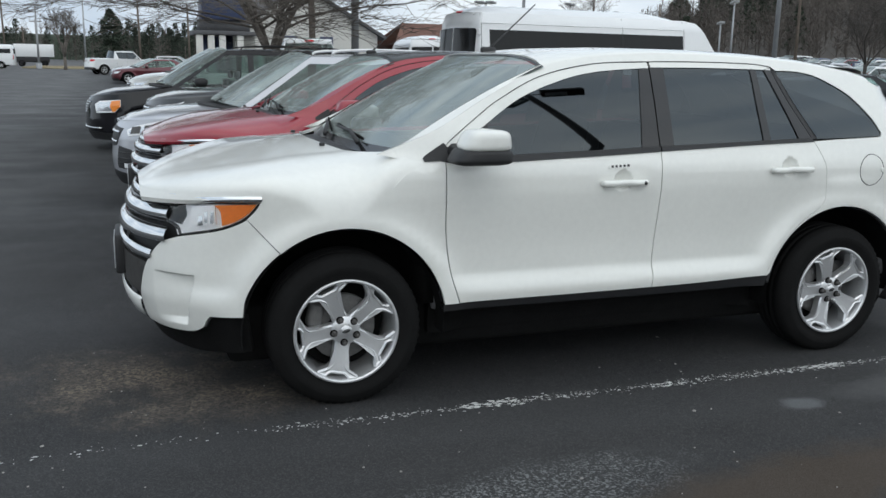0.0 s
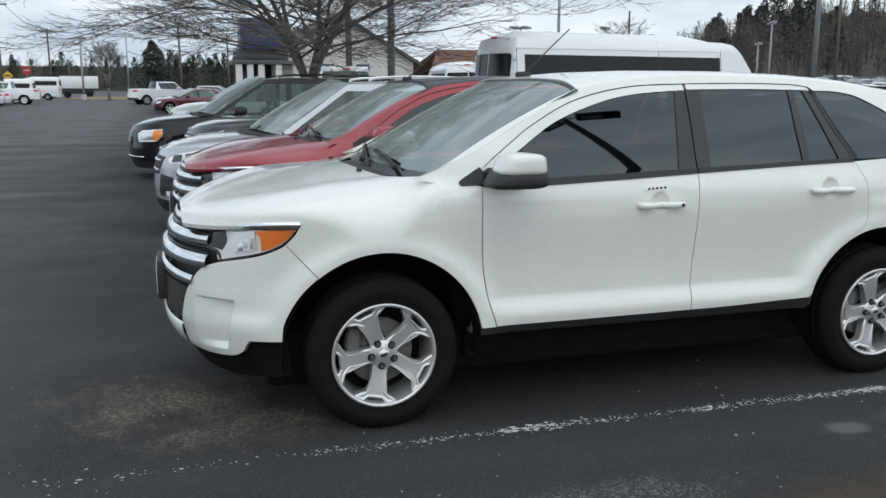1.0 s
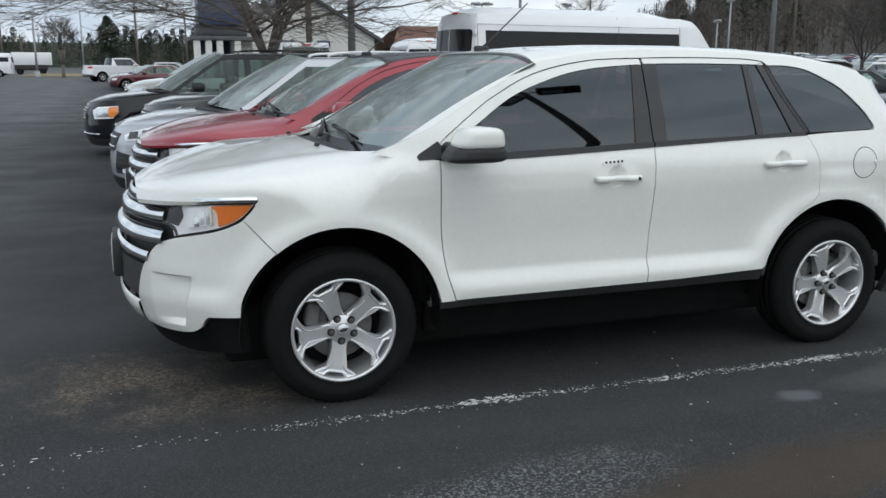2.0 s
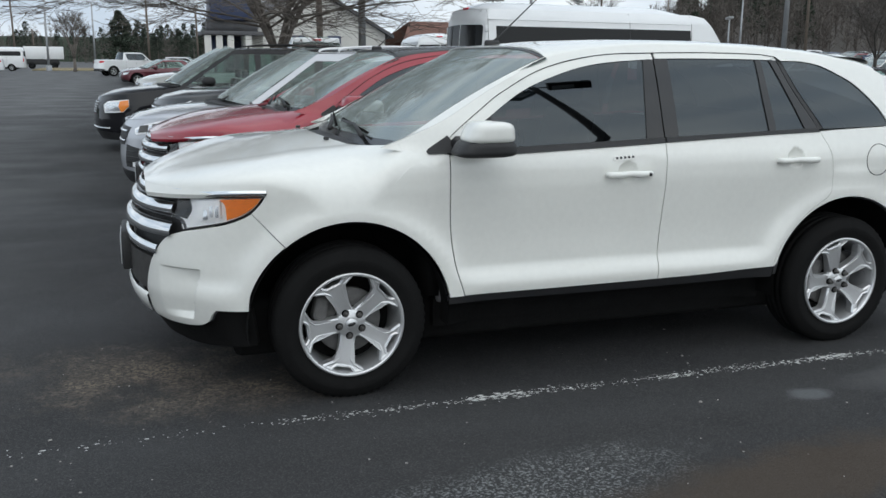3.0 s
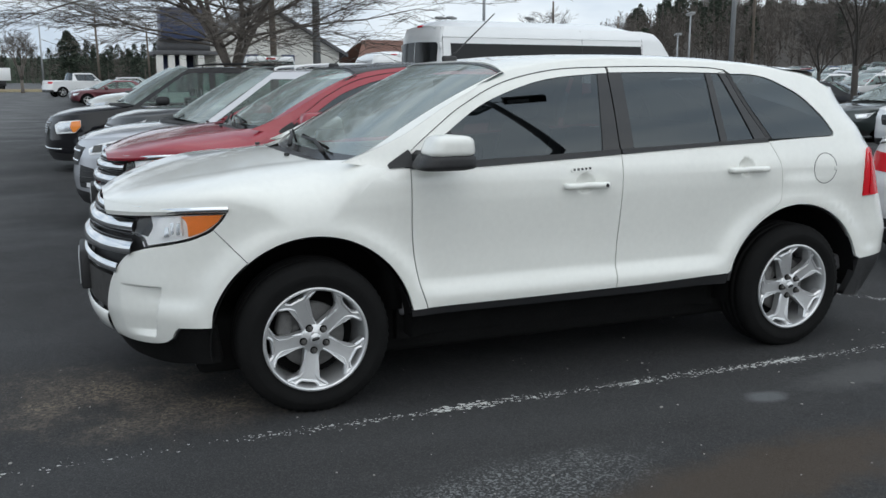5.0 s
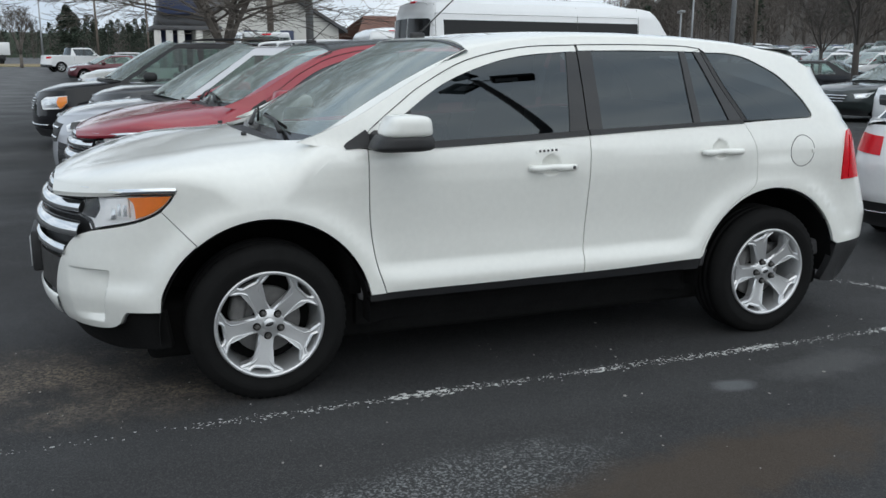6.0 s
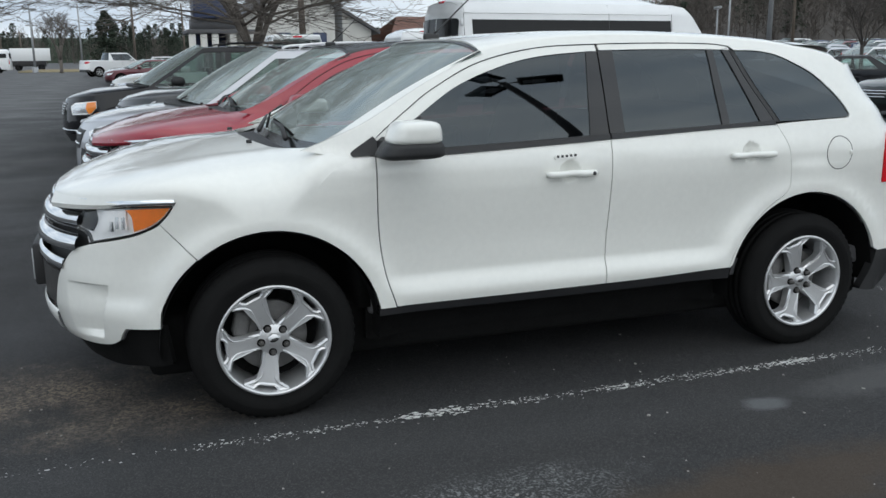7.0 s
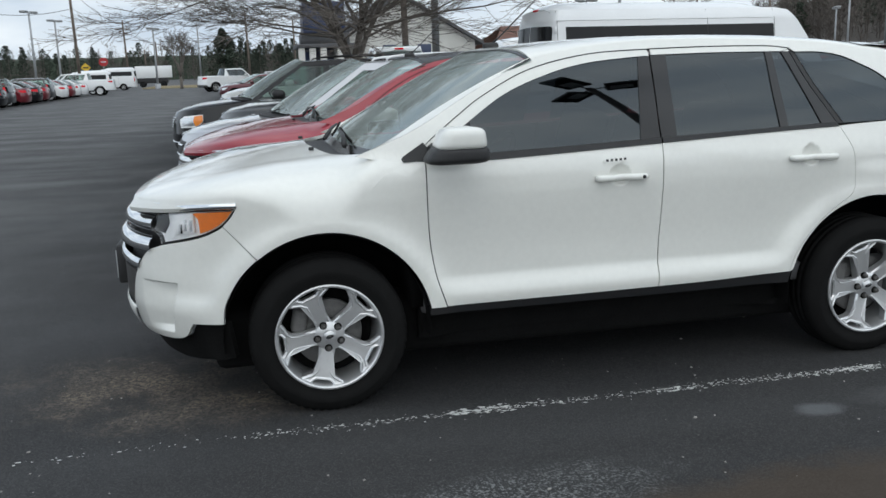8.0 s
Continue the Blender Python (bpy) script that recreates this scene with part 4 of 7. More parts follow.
        mirror = part("door_mirror", lump(0.425, 0.730, 1.142, 1.226, -0.236, -0.03, 4.0), TRIM, car, "door mirror with painted cap and black base")
        part("mirror_cap", lump(0.470, 0.710, 1.204, 1.303, -0.240, -0.05, 4.6), body, mirror)
        foot = [m(Vector(p)) for p in ((0.52, 0.04, 1.185), (0.54, -0.05, 1.19), (0.58, -0.10, 1.19))]
        part("mirror_foot", tube_bm(foot, [0.04, 0.035, 0.03], 10), TRIM, mirror)
    for dr, hx0, hx1, hz in ((door_f, 1.285, 1.545, 1.020), (door_r, 2.31, 2.575, 1.062)):
        pts = [W(hx0 + (hx1 - hx0) * u, hz + 0.001 * math.sin(math.pi * u), -0.006 - 0.026 * abs(math.sin(math.pi * u)) ** 0.24) for u in np.linspace(0, 1, 15)]
        bm = tube_bm(pts, [0.012] + [0.0165] * 13 + [0.012], 12)
        part("door_handle", bm, body, dr)
    lock = lathe_bm([(0.0001, -0.004), (0.0085, -0.003), (0.0095, 0.006)], 16, True)
    for v in lock.verts:
        v.co += W(1.515, 1.021, -0.043)
    part("key_lock", lock, TRIM, door_f)
    pad = part("keypad", sh.panel(outline([(1.335, 1.088), (1.325, 1.098), (1.335, 1.111)], [(1.335, 1.111), (1.44, 1.116)], [(1.44, 1.116), (1.45, 1.107), (1.445, 1.093)], [(1.445, 1.093), (1.335, 1.088)]), -0.005, 0.006, 0.05), body, door_f, "entry keypad with five dark buttons")
    for i in range(5):
        x = 1.345 + 0.0225 * i
        part("keypad_button", sh.panel([(x - 0.006, 1.0965 + 0.001 * i), (x - 0.006, 1.1075 + 0.001 * i), (x + 0.006, 1.1075 + 0.001 * i), (x + 0.006, 1.0965 + 0.001 * i)], -0.0065, 0.002), TRIM, pad)
    ring = tube_bm([W(2.998 + 0.083 * math.cos(a), 1.048 + 0.086 * math.sin(a), 0.0008) for a in np.linspace(0, 2 * math.pi, 49)], 0.0022, 5, caps=False)
    fuel = part("fuel_door", sh.panel([(2.998 + 0.080 * math.cos(a), 1.048 + 0.083 * math.sin(a)) for a in np.linspace(0, 2 * math.pi, 41)[:-1]], -0.001, 0.002, 0.05), body, car, "round fuel filler door")
    part("fuel_door_seam", ring, TRIM, fuel)
    part("finger_notch", box_bm(3.062, 3.082, -0.004, 0.01, 1.035, 1.06, 0.004), body, fuel)
    # under and inside
    part("underbody", box_bm(-0.52, 3.4, 0.20, 1.71, 0.19, 0.46, 0.04), LINER, car)
    part("cabin_floor", box_bm(0.45, 3.45, 0.12, 1.79, 0.40, 0.50, 0.02), SEAT, car)
    part("firewall", box_bm(0.40, 0.46, 0.12, 1.79, 0.44, 1.10), LINER, car)
    dash = [[Vector((x, yc + 0.80 * v, z - 0.02 * v * v)) for v in np.linspace(-1, 1, 13)] for x, z in ((0.16, 1.135), (0.35, 1.155), (0.62, 1.165), (0.72, 1.14), (0.76, 1.05), (0.78, 0.8))]
    part("dashboard", grid_bm(dash), DASH, car)
    wheel_ring = [Vector((0.93 + 0.10 * math.sin(a), 0.52 + 0.185 * math.cos(a), 1.05 + 0.155 * math.sin(a))) for a in np.linspace(0, 2 * math.pi, 25)]
    part("steering_wheel", tube_bm(wheel_ring, 0.015, 8, caps=False), DASH, car)
    for y in (0.52, 1.38):
        seat = part("front_seat", box_bm(1.15, 1.68, y - 0.25, y + 0.25, 0.62, 0.80, 0.06), SEAT, car)
        back_r = box_bm(1.56, 1.72, y - 0.24, y + 0.24, 0.74, 1.30, 0.05)
        bmesh.ops.rotate(back_r, verts=back_r.verts[:], cent=(1.62, y, 0.74), matrix=Matrix.Rotation(radians(16), 3, "Y"))
        part("backrest", back_r, SEAT, seat)
        part("headrest", box_bm(1.72, 1.82, y - 0.13, y + 0.13, 1.30, 1.47, 0.04), SEAT, seat)
    part("rear_seat", box_bm(2.1, 2.6, 0.25, 1.65, 0.62, 0.80, 0.06), SEAT, car)
    part("rear_backrest", box_bm(2.58, 2.74, 0.25, 1.65, 0.74, 1.28, 0.05), SEAT, car)
    for cx in (0.0, 2.824):
        wheel_well(sh, car, cx, H, 0.475), wheel_well(sh, car, cx, H, 0.475, True)
        wheel_parts(car, cx, 0.0, H, detail=True, phase=186 if cx < 1 else 180)
        wheel_parts(car, cx, 1.91, H, detail=False, side=-1)
    return car


white_crossover = crossover("white_crossover", WHITE, "white mid-size crossover with dark tinted windows", (0, 0, 0))

# ---- plainer cars, one function for all body styles ----
SPECS = {
    # W, front overhang, wheelbase, rear overhang, tyre, sill, bonnet front and back, belt front and back, windshield base and top x, roof z, roof end x, back glass base x, deck z
    "sedan": dict(W=1.82, fo=0.95, wb=2.78, ro=1.08, tyre=0.325, sill=0.24, nose=0.74, cowl=0.98, belt=(0.93, 1.02), ws=(0.62, 1.50), roof=1.46, roof_end=2.55, back=3.30, deck=1.08, b=1.62, c=2.62),
    "suv": dict(W=1.84, fo=0.90, wb=2.69, ro=0.93, tyre=0.345, sill=0.30, nose=0.90, cowl=1.10, belt=(1.06, 1.18), ws=(0.45, 1.22), roof=1.66, roof_end=3.15, back=3.42, deck=1.12, b=1.50, c=2.45),
    "pickup": dict(W=2.02, fo=0.93, wb=3.70, ro=1.20, tyre=0.41, sill=0.46, nose=1.17, cowl=1.34, belt=(1.33, 1.36), ws=(0.55, 1.12), roof=1.95, roof_end=2.70, back=2.85, deck=1.38, b=1.72, c=2.58, trunk=True),
    "minivan": dict(W=2.00, fo=0.95, wb=3.08, ro=1.12, tyre=0.345, sill=0.26, nose=0.90, cowl=1.13, belt=(1.09, 1.13), ws=(0.52, 1.42), roof=1.76, roof_end=3.70, back=3.95, deck=1.12, b=1.80, c=2.85),
}


def plain_car(name, style, body, label, m, group="", glass=None, lod=1, lamp_drop=0.0, **change):
    """A car of a body style at the pose m: nose to -x, front axle at x 0, near flank at y 0."""
    P = dict(SPECS[style], **change)
    glass = glass or SIDE_GLASS
    car = tagged(new(name, None), label, "car", group)
    W, fo, wb, ro, tr, sill = P["W"], P["fo"], P["wb"], P["ro"], P["tyre"], P["sill"]
    b0, b1 = P["belt"]
    roof, redge = P["roof"], P["roof"] - 0.07
    tumble = 0.20 if style != "minivan" else 0.16
    deck, nose_z = P["deck"], P["nose"]
    sh = Shell(W, -fo, wb + ro, [(0.2, 0.05), (sill + 0.06, 0.02), (0.55, 0.02), (0.78, 0.0), (b0, 0.03), (redge, 0.03 + tumble), (roof + 0.1, 0.1 + tumble)],
               [(0.2, 0.10), (0.34, 0.02), (0.5, 0.0), (nose_z - 0.12, 0.03), (nose_z + 0.05, 0.12)], [(0.2, 0.10), (0.45, 0.0), (0.7, 0.0), (deck, 0.10), (roof, 0.10 + 0.55 * (wb + ro - P["roof_end"] - 0.2))],
               front_round=(0.75, 2.3), rear_round=(0.6, 2.8), arches=((0, tr), (wb, tr)), flare=tr + 0.08)
    sh.exact = lod == 1
    yc, step = sh.half, 0.12 if lod > 1 else 0.08
    ar = tr + 0.065
    s_f, s_r = sh.s_front - 0.28, sh.s_rear + 0.22
    belt = lambda x: b0 + (b1 - b0) * (x - P["ws"][0]) / (P["back"] - P["ws"][0])
    shoulder = lambda x: float(np.interp(x, [-fo, -0.4, P["ws"][0]], [nose_z, nose_z + 0.06, b0]))
    sedan = P.get("trunk", style == "sedan")
    x_end = P["back"] + (0.25 if not sedan else 0.1)
    top = [(s_f, shoulder(s_f))] + [(x, shoulder(x)) for x in np.linspace(-0.35, P["ws"][0], 6)] + [(x, belt(x)) for x in np.linspace(P["ws"][0] + 0.2, min(P["back"], s_r), 8)]
    top += [(s_r, deck - 0.05)] if s_r > P["back"] + 0.05 else []
    fa = arch(0, tr, ar, 8, 172, 14)
    rr = arch(wb, tr, ar, 8, 172, 14)
    side = top + [(s_r, sill + 0.02)] + [(x, z) for x, z in rr if z > sill] + [(0.5 * wb, sill)] + [(x, z) for x, z in fa if z > sill] + [(s_f, sill + 0.02)]
    front = [(sh.s0, sill), (s_f, sill), (s_f, shoulder(s_f)), (sh.s0, nose_z)]
    rear = [(s_r, sill), (sh.s1, sill), (sh.s1, deck - 0.02), (s_r, deck - 0.05)]
    for far in (False, True):
        part("body_side", sh.panel(side, 0, 0.03, step, far), body, car)
        part("front_bumper", sh.panel(front, 0, 0.02, step, far), body, car)
        part("rear_bumper", sh.panel(rear, 0, 0.02, step, far), body, car)
        ws0, ws1 = P["ws"]
        A = [(ws0 - 0.06, belt(ws0)), (ws1, redge + 0.03)]
        zt = redge - 0.045
        k = (zt - belt(ws0)) / (redge + 0.03 - belt(ws0))
        ax0, ax1 = ws0 + 0.05, ws0 + 0.02 + (ws1 - ws0) * k + 0.04
        re, bk = P["roof_end"], P["back"]
        cx0, cx1 = bk - (0.42 if sedan else 0.28), re - (0.10 if sedan else 0.16)
        part("front_pillar", sh.panel([A[0], A[1], (ws1 + 0.16, redge + 0.035), (ax1 + 0.02, zt), (ax0, belt(ax0))], 0, 0.03, step, far), body, car)
        part("roof_rail", sh.panel([(ws1 + 0.02, redge + 0.03), (re, redge + 0.03), (re - 0.02, zt), (ax1 - 0.02, zt)], 0.001, 0.03, step, far), body, car)
        part("rear_pillar", sh.panel([(cx0, belt(cx0)), (cx1, zt), (cx1 + 0.02, redge + 0.03), (re, redge + 0.03), (min(bk, s_r), belt(bk))], 0.002, 0.03, step, far), body, car)
        bx, cx = P["b"], P["c"]
        part("door_pillar", sh.panel([(bx - 0.03, belt(bx)), (bx - 0.05, zt), (bx + 0.06, zt), (bx + 0.05, belt(bx))], 0.004, 0.02, step, far), GLOSS_BLACK, car)
        cuts = [(ax0, ax1, bx - 0.03, bx - 0.05), (bx + 0.05, bx + 0.06, cx, cx - 0.06)]
        if cx0 > cx + 0.3:
            cuts.append((cx + 0.05, cx - 0.01, cx0, cx1))
            part("door_pillar", sh.panel([(cx, belt(cx)), (cx - 0.06, zt), (cx - 0.01, zt), (cx + 0.05, belt(cx))], 0.004, 0.02, step, far), GLOSS_BLACK, car)
        else:
            cuts[1] = (bx + 0.05, bx + 0.06, cx0, cx1)
        for p0, p1, q0, q1 in cuts:
            part("side_window", sh.panel([(p0, belt(p0)), (p1, zt), (q1, zt), (q0, belt(q0))], 0.010, 0.004, step, far), glass, car)
        # lamps
        hl = [(s_f + 0.08, nose_z + 0.02 - lamp_drop), (s_f - 0.02, nose_z - 0.01 - lamp_drop), (s_f - 0.42, nose_z - 0.05 - lamp_drop), (s_f - 0.36, nose_z - 0.15 - lamp_drop), (s_f - 0.10, nose_z - 0.13 - lamp_drop)]
        if P.get("swept"):
            hl = [(s_f + 0.34, nose_z + 0.075), (s_f + 0.05, nose_z + 0.045), (s_f - 0.30, nose_z - 0.02), (s_f - 0.46, nose_z - 0.07), (s_f - 0.40, nose_z - 0.13), (s_f - 0.10, nose_z - 0.10), (s_f + 0.10, nose_z - 0.03)]
        if P.get("tall_lamp"):
            hl = [(s_f + 0.12, nose_z - 0.02), (s_f - 0.30, nose_z - 0.05), (s_f - 0.42, nose_z - 0.11), (s_f - 0.36, nose_z - 0.25), (s_f + 0.02, nose_z - 0.23), (s_f + 0.12, nose_z - 0.13)]
        lamp = part("headlight", sh.panel(hl, -0.004, 0.03, step, far), LAMP_WHITE, car, "clear headlight")
        if lod == 1:
            part("lamp_bowl", sh.panel(shrink(hl, 0.025), -0.007, 0.004, step, far), STEEL if lod > 1 else REFLECTOR, lamp)
        if P.get("swept"):
            for a0, a1 in ((-0.36, -0.22), (-0.16, -0.02)):
                part("lamp_housing", sh.panel([(s_f + a0, nose_z - 0.035 + 0.12 * (a0 + 0.36)), (s_f + a1, nose_z - 0.035 + 0.12 * (a1 + 0.36)), (s_f + a1, nose_z - 0.10 + 0.06 * (a1 + 0.36)), (s_f + a0, nose_z - 0.105)], -0.011, 0.004, step, far), STEEL, lamp)
        if P.get("tall_lamp"):
            part("amber_corner", sh.panel([(s_f + 0.115, nose_z - 0.03), (s_f - 0.03, nose_z - 0.045), (s_f - 0.06, nose_z - 0.13), (s_f - 0.02, nose_z - 0.22), (s_f + 0.02, nose_z - 0.22), (s_f + 0.115, nose_z - 0.13)], -0.012, 0.004, step, far), AMBER, lamp)
            strip = [sh.wall(s_, 0.40, -0.012) for s_ in np.linspace(sh.s0, s_f - 0.25, 9)]
            part("bumper_strip", tube_bm([sh.mirror(p) for p in strip] if far else strip, 0.012, 5), CHROME, car)
            rim_ = [sh.wall(sx_, belt(sx_) - 0.012, -0.006) for sx_ in np.linspace(ws0 + 0.1, bx, 7)]
            part("belt_strip", tube_bm([sh.mirror(p) for p in rim_] if far else rim_, 0.009, 5), CHROME, car)
        elif P.get("amber"):
            part("amber_corner", sh.panel([(s_f + 0.07, nose_z + 0.015 - lamp_drop), (s_f - 0.04, nose_z - 0.01 - lamp_drop), (s_f - 0.06, nose_z - 0.125 - lamp_drop), (s_f - 0.0, nose_z - 0.09 - lamp_drop)], -0.010, 0.004, step, far), AMBER, lamp)
        if P.get("intake"):
            part("side_intake", sh.panel([(s_f - 0.28, 0.42), (s_f - 0.34, 0.63), (s_f - 0.60, 0.66), (s_f - 0.62, 0.42)], -0.004, 0.02, step, far), TRIM, car)
            for z in (0.47, 0.53, 0.59):
                part("intake_slat", sh.panel([(s_f - 0.31, z), (s_f - 0.32, z + 0.012), (s_f - 0.60, z + 0.012), (s_f - 0.60, z)], -0.008, 0.01, step, far), GLOSS_BLACK, car)
            part("fog_lamp", sh.panel([(s_f - 0.31, 0.43), (s_f - 0.33, 0.48), (s_f - 0.45, 0.48), (s_f - 0.46, 0.43)], -0.010, 0.01, step, far), LAMP_WHITE, car)
        tl = [(s_r - 0.10, deck - 0.13), (s_r + 0.10, deck - 0.115), (s_r + 0.42, deck - 0.13), (s_r + 0.44, deck - 0.28), (s_r + 0.05, deck - 0.265), (s_r - 0.06, deck - 0.21)] if sedan else [(s_r - 0.02, belt(bk) + 0.0), (s_r + 0.16, belt(bk) + 0.02), (s_r + 0.20, 0.82), (s_r + 0.02, 0.84)]
        part("tail_lamp", sh.panel(tl, -0.006, 0.02, step, far), RED_LENS, car)
        part("sill_trim", sh.panel([(ar, sill + 0.01), (wb - ar, sill + 0.01), (wb - ar, sill - 0.10), (ar, sill - 0.10)], 0.05, 0.03, step, far), TRIM, car)
        part("lower_valance", sh.panel([(sh.s0, sill + 0.10), (s_f - 0.05, sill + 0.06), (s_f, sill - 0.06), (sh.s0, sill - 0.06)], 0.012 if lod > 1 else -0.002, 0.04, step, far), TRIM, car)
        if lod == 1:
            part("rear_valance", sh.panel([(s_r - 0.12, sill + 0.10), (s_r + 0.10, sill + 0.15), (sh.s1, sill + 0.17), (sh.s1, sill - 0.05), (s_r - 0.08, sill - 0.05)], -0.003, 0.04, step, far), TRIM, car)
            bar = [sh.wall(s_, sill + 0.06 + 0.03 * (s_ - s_r), -0.010) for s_ in np.linspace(s_r + 0.02, sh.s1 - 0.1, 9)]
            part("bumper_strip", tube_bm([sh.mirror(p) for p in bar] if far else bar, 0.008, 5), CHROME, car)
            if sedan:
                seam = [sh.wall(s_r + 0.46 + 0.05 * k, deck - 0.05 - 0.09 * k, -0.001) for k in range(5)]
                part("boot_seam", tube_bm([sh.mirror(p) for p in seam] if far else seam, 0.003, 4), TRIM, car)
            bm = bmesh.new()
            bmesh.ops.create_uvsphere(bm, u_segments=16, v_segments=10, radius=1)
            for v in bm.verts:
                c = v.co / (abs(v.co.x) ** 3 + abs(v.co.y) ** 3 + abs(v.co.z) ** 3) ** (1 / 3)
                p = Vector((ws0 + 0.42 + 0.11 * c.x, -0.13 + 0.10 * c.y, belt(ws0) + 0.09 + 0.075 * c.z))
                v.co = sh.mirror(p) if far else p
            part("door_mirror", bm, P.get("mirror", body), car)
            for hx in (bx - 0.28, cx - 0.22):
                pts = [sh.wall(hx + 0.22 * u, belt(hx) - 0.12, -0.02 * math.sin(math.pi * u) - 0.004) for u in np.linspace(0, 1, 7)]
                part("door_handle", tube_bm([sh.mirror(p) for p in pts] if far else pts, 0.011, 6), P.get("handle", body), car)
            for sx in (bx + 0.01, cx + 0.02, ws0 + 0.12):
                pts = [sh.wall(sx - 0.02 * math.sin(i), belt(sx) - (belt(sx) - sill - 0.05) * i / 8, -0.0005) for i in range(9)]
                part("door_seam", tube_bm([sh.mirror(p) for p in pts] if far else pts, 0.003, 4), TRIM, car)
    # grille, plate
    gz1, gz0 = nose_z - 0.06, nose_z - 0.27
    full = lambda rows: [[sh.mirror(p) for p in r] for r in reversed(rows)][:-1] + rows
    gpoly = [(sh.s0, gz0), (sh.s0 + 0.40, gz0 + 0.02), (sh.s0 + 0.52, gz1), (sh.s0, gz1 + 0.02)]
    grille = part("grille", sh.panel(gpoly, -0.003, 0.02, step), TRIM, car)
    part("grille_half", sh.panel(gpoly, -0.003, 0.02, step, True), TRIM, grille)
    for i in range(P.get("bars", 3)):
        z = gz0 + (gz1 - gz0) * (i + 0.6) / P.get("bars", 3)
        part("grille_bar", grid_bm(full(sh.band([(s, z) for s in np.linspace(sh.s0, sh.s0 + 0.42 + 0.03 * i, 10)], P.get("bar", 0.026), 0.014)), True), P.get("bar_mat", CHROME), grille)
    part("rear_plate", box_bm(wb + ro - 0.05, wb + ro + 0.012, yc - 0.15, yc + 0.15, deck - 0.26, deck - 0.12, 0.004, 1), PLATE, car)
    # top: bonnet, windshield, roof, back glass, deck
    def sheet(stations, n=15, shoulder_part=0.6):
        rows = []
        for x, ze, zc, sweep in stations:
            row = []
            for k in range(2 * n + 1):
                v = -math.cos(math.pi * k / (2 * n))
                xx = x + sweep * v * v
                y0 = sh.wall(min(max(xx, sh.s0 + 0.2), sh.s1), ze).y if xx > sh.s_front else None
                if y0 is None:
                    y0 = float(np.interp(xx, fr_x, fr_y))
                hw = yc - y0
                t = 1 - abs(v)
                bend = math.sqrt(1 - (1 - min(t / 0.25, 1.0)) ** 2)
                row.append(Vector((xx, yc + hw * v, ze + (zc - ze) * (shoulder_part * bend + (1 - shoulder_part) * (1 - v * v)))))
            rows.append(row)
        return rows
    fr = [sh.wall(s, shoulder(float(np.interp(s, sh.S, sh.X)))) for s in np.linspace(sh.s0 + 1e-3, 0.3, 120)]
    fr_x, fr_y = [p.x for p in fr], [p.y for p in fr]
    x0 = fr[0].x + 0.004
    ws0, ws1 = P["ws"]
    bonnet = [(x, shoulder(x), float(np.interp(x, [x0, x0 + 0.12, x0 + 0.4, ws0 - 0.1], [nose_z, nose_z + 0.07, 0.45 * nose_z + 0.55 * P["cowl"] + 0.02, P["cowl"]])), 0.22 * max(0, (x - x0) / (ws0 - x0)) ** 3) for x in [x0 + (ws0 - 0.22 - x0) * (i / 16) ** 1.4 for i in range(17)]]
    part("bonnet", thick(grid_bm(sheet(bonnet)), 0.02), body, car)
    def pane(bx0, bx1, bz, tx0, tx1, tz, bow):
        yb0, yt0 = sh.wall(min(bx1, sh.s_rear + 0.1), bz).y + 0.03, sh.wall(tx1, tz).y + 0.03
        rows = []
        for u in np.linspace(0, 1, 8):
            row = []
            for v in np.linspace(-1, 1, 15):
                b = Vector((bx0 + (bx1 - bx0) * v * v, yc + (yc - yb0) * v, bz + 0.05 - 0.05 * v * v))
                t = Vector((tx0 + (tx1 - tx0) * v * v, yc + (yc - yt0) * v, tz + 0.06 - 0.06 * v * v))
                row.append(b.lerp(t, u) + Vector((0, 0, bow * 4 * u * (1 - u))))
            rows.append(row)
        return rows
    part("windshield", thick(grid_bm(pane(ws0 - 0.26, ws0 - 0.02, P["cowl"] - 0.02, ws1 - 0.08, ws1 + 0.04, redge + 0.03, 0.03)), 0.005), SCREEN, car)
    part("cowl", thick(grid_bm([[Vector((ws0 - 0.40 + 0.2 * v * v + 0.2 * k, yc + (yc - 0.08) * v, P["cowl"] - 0.004 - 0.02 * v * v)) for v in np.linspace(-1, 1, 9)] for k in (0, 1)]), 0.02), TRIM, car)
    if lod == 1:
        for q in (0.3, -0.35):
            part("wiper", tube_bm([(ws0 - 0.26, yc - q - 0.3, P["cowl"] + 0.03), (ws0 - 0.16, yc - q, P["cowl"] + 0.06), (ws0 - 0.14, yc - q + 0.25, P["cowl"] + 0.055)], 0.009, 6), TRIM, car)
    rx = np.linspace(ws1 - 0.06, P["roof_end"], 12)
    roofs = [(x, redge + 0.025, roof - 0.03 * ((2 * (x - rx[0]) / (rx[-1] - rx[0])) - 0.9) ** 2, 0.10 * max(0, 1 - (x - rx[0]) / 0.4)) for x in rx]
    part("roof", thick(grid_bm(sheet(roofs)), 0.02), P.get("roof_mat", body), car)
    part("rear_window", thick(grid_bm(pane(P["back"] + 0.12, P["back"] - 0.02, belt(P["back"]) + (0.02 if sedan else 0), P["roof_end"] + 0.10, P["roof_end"] - 0.02, redge + 0.02, 0.02), True), 0.005), glass, car)
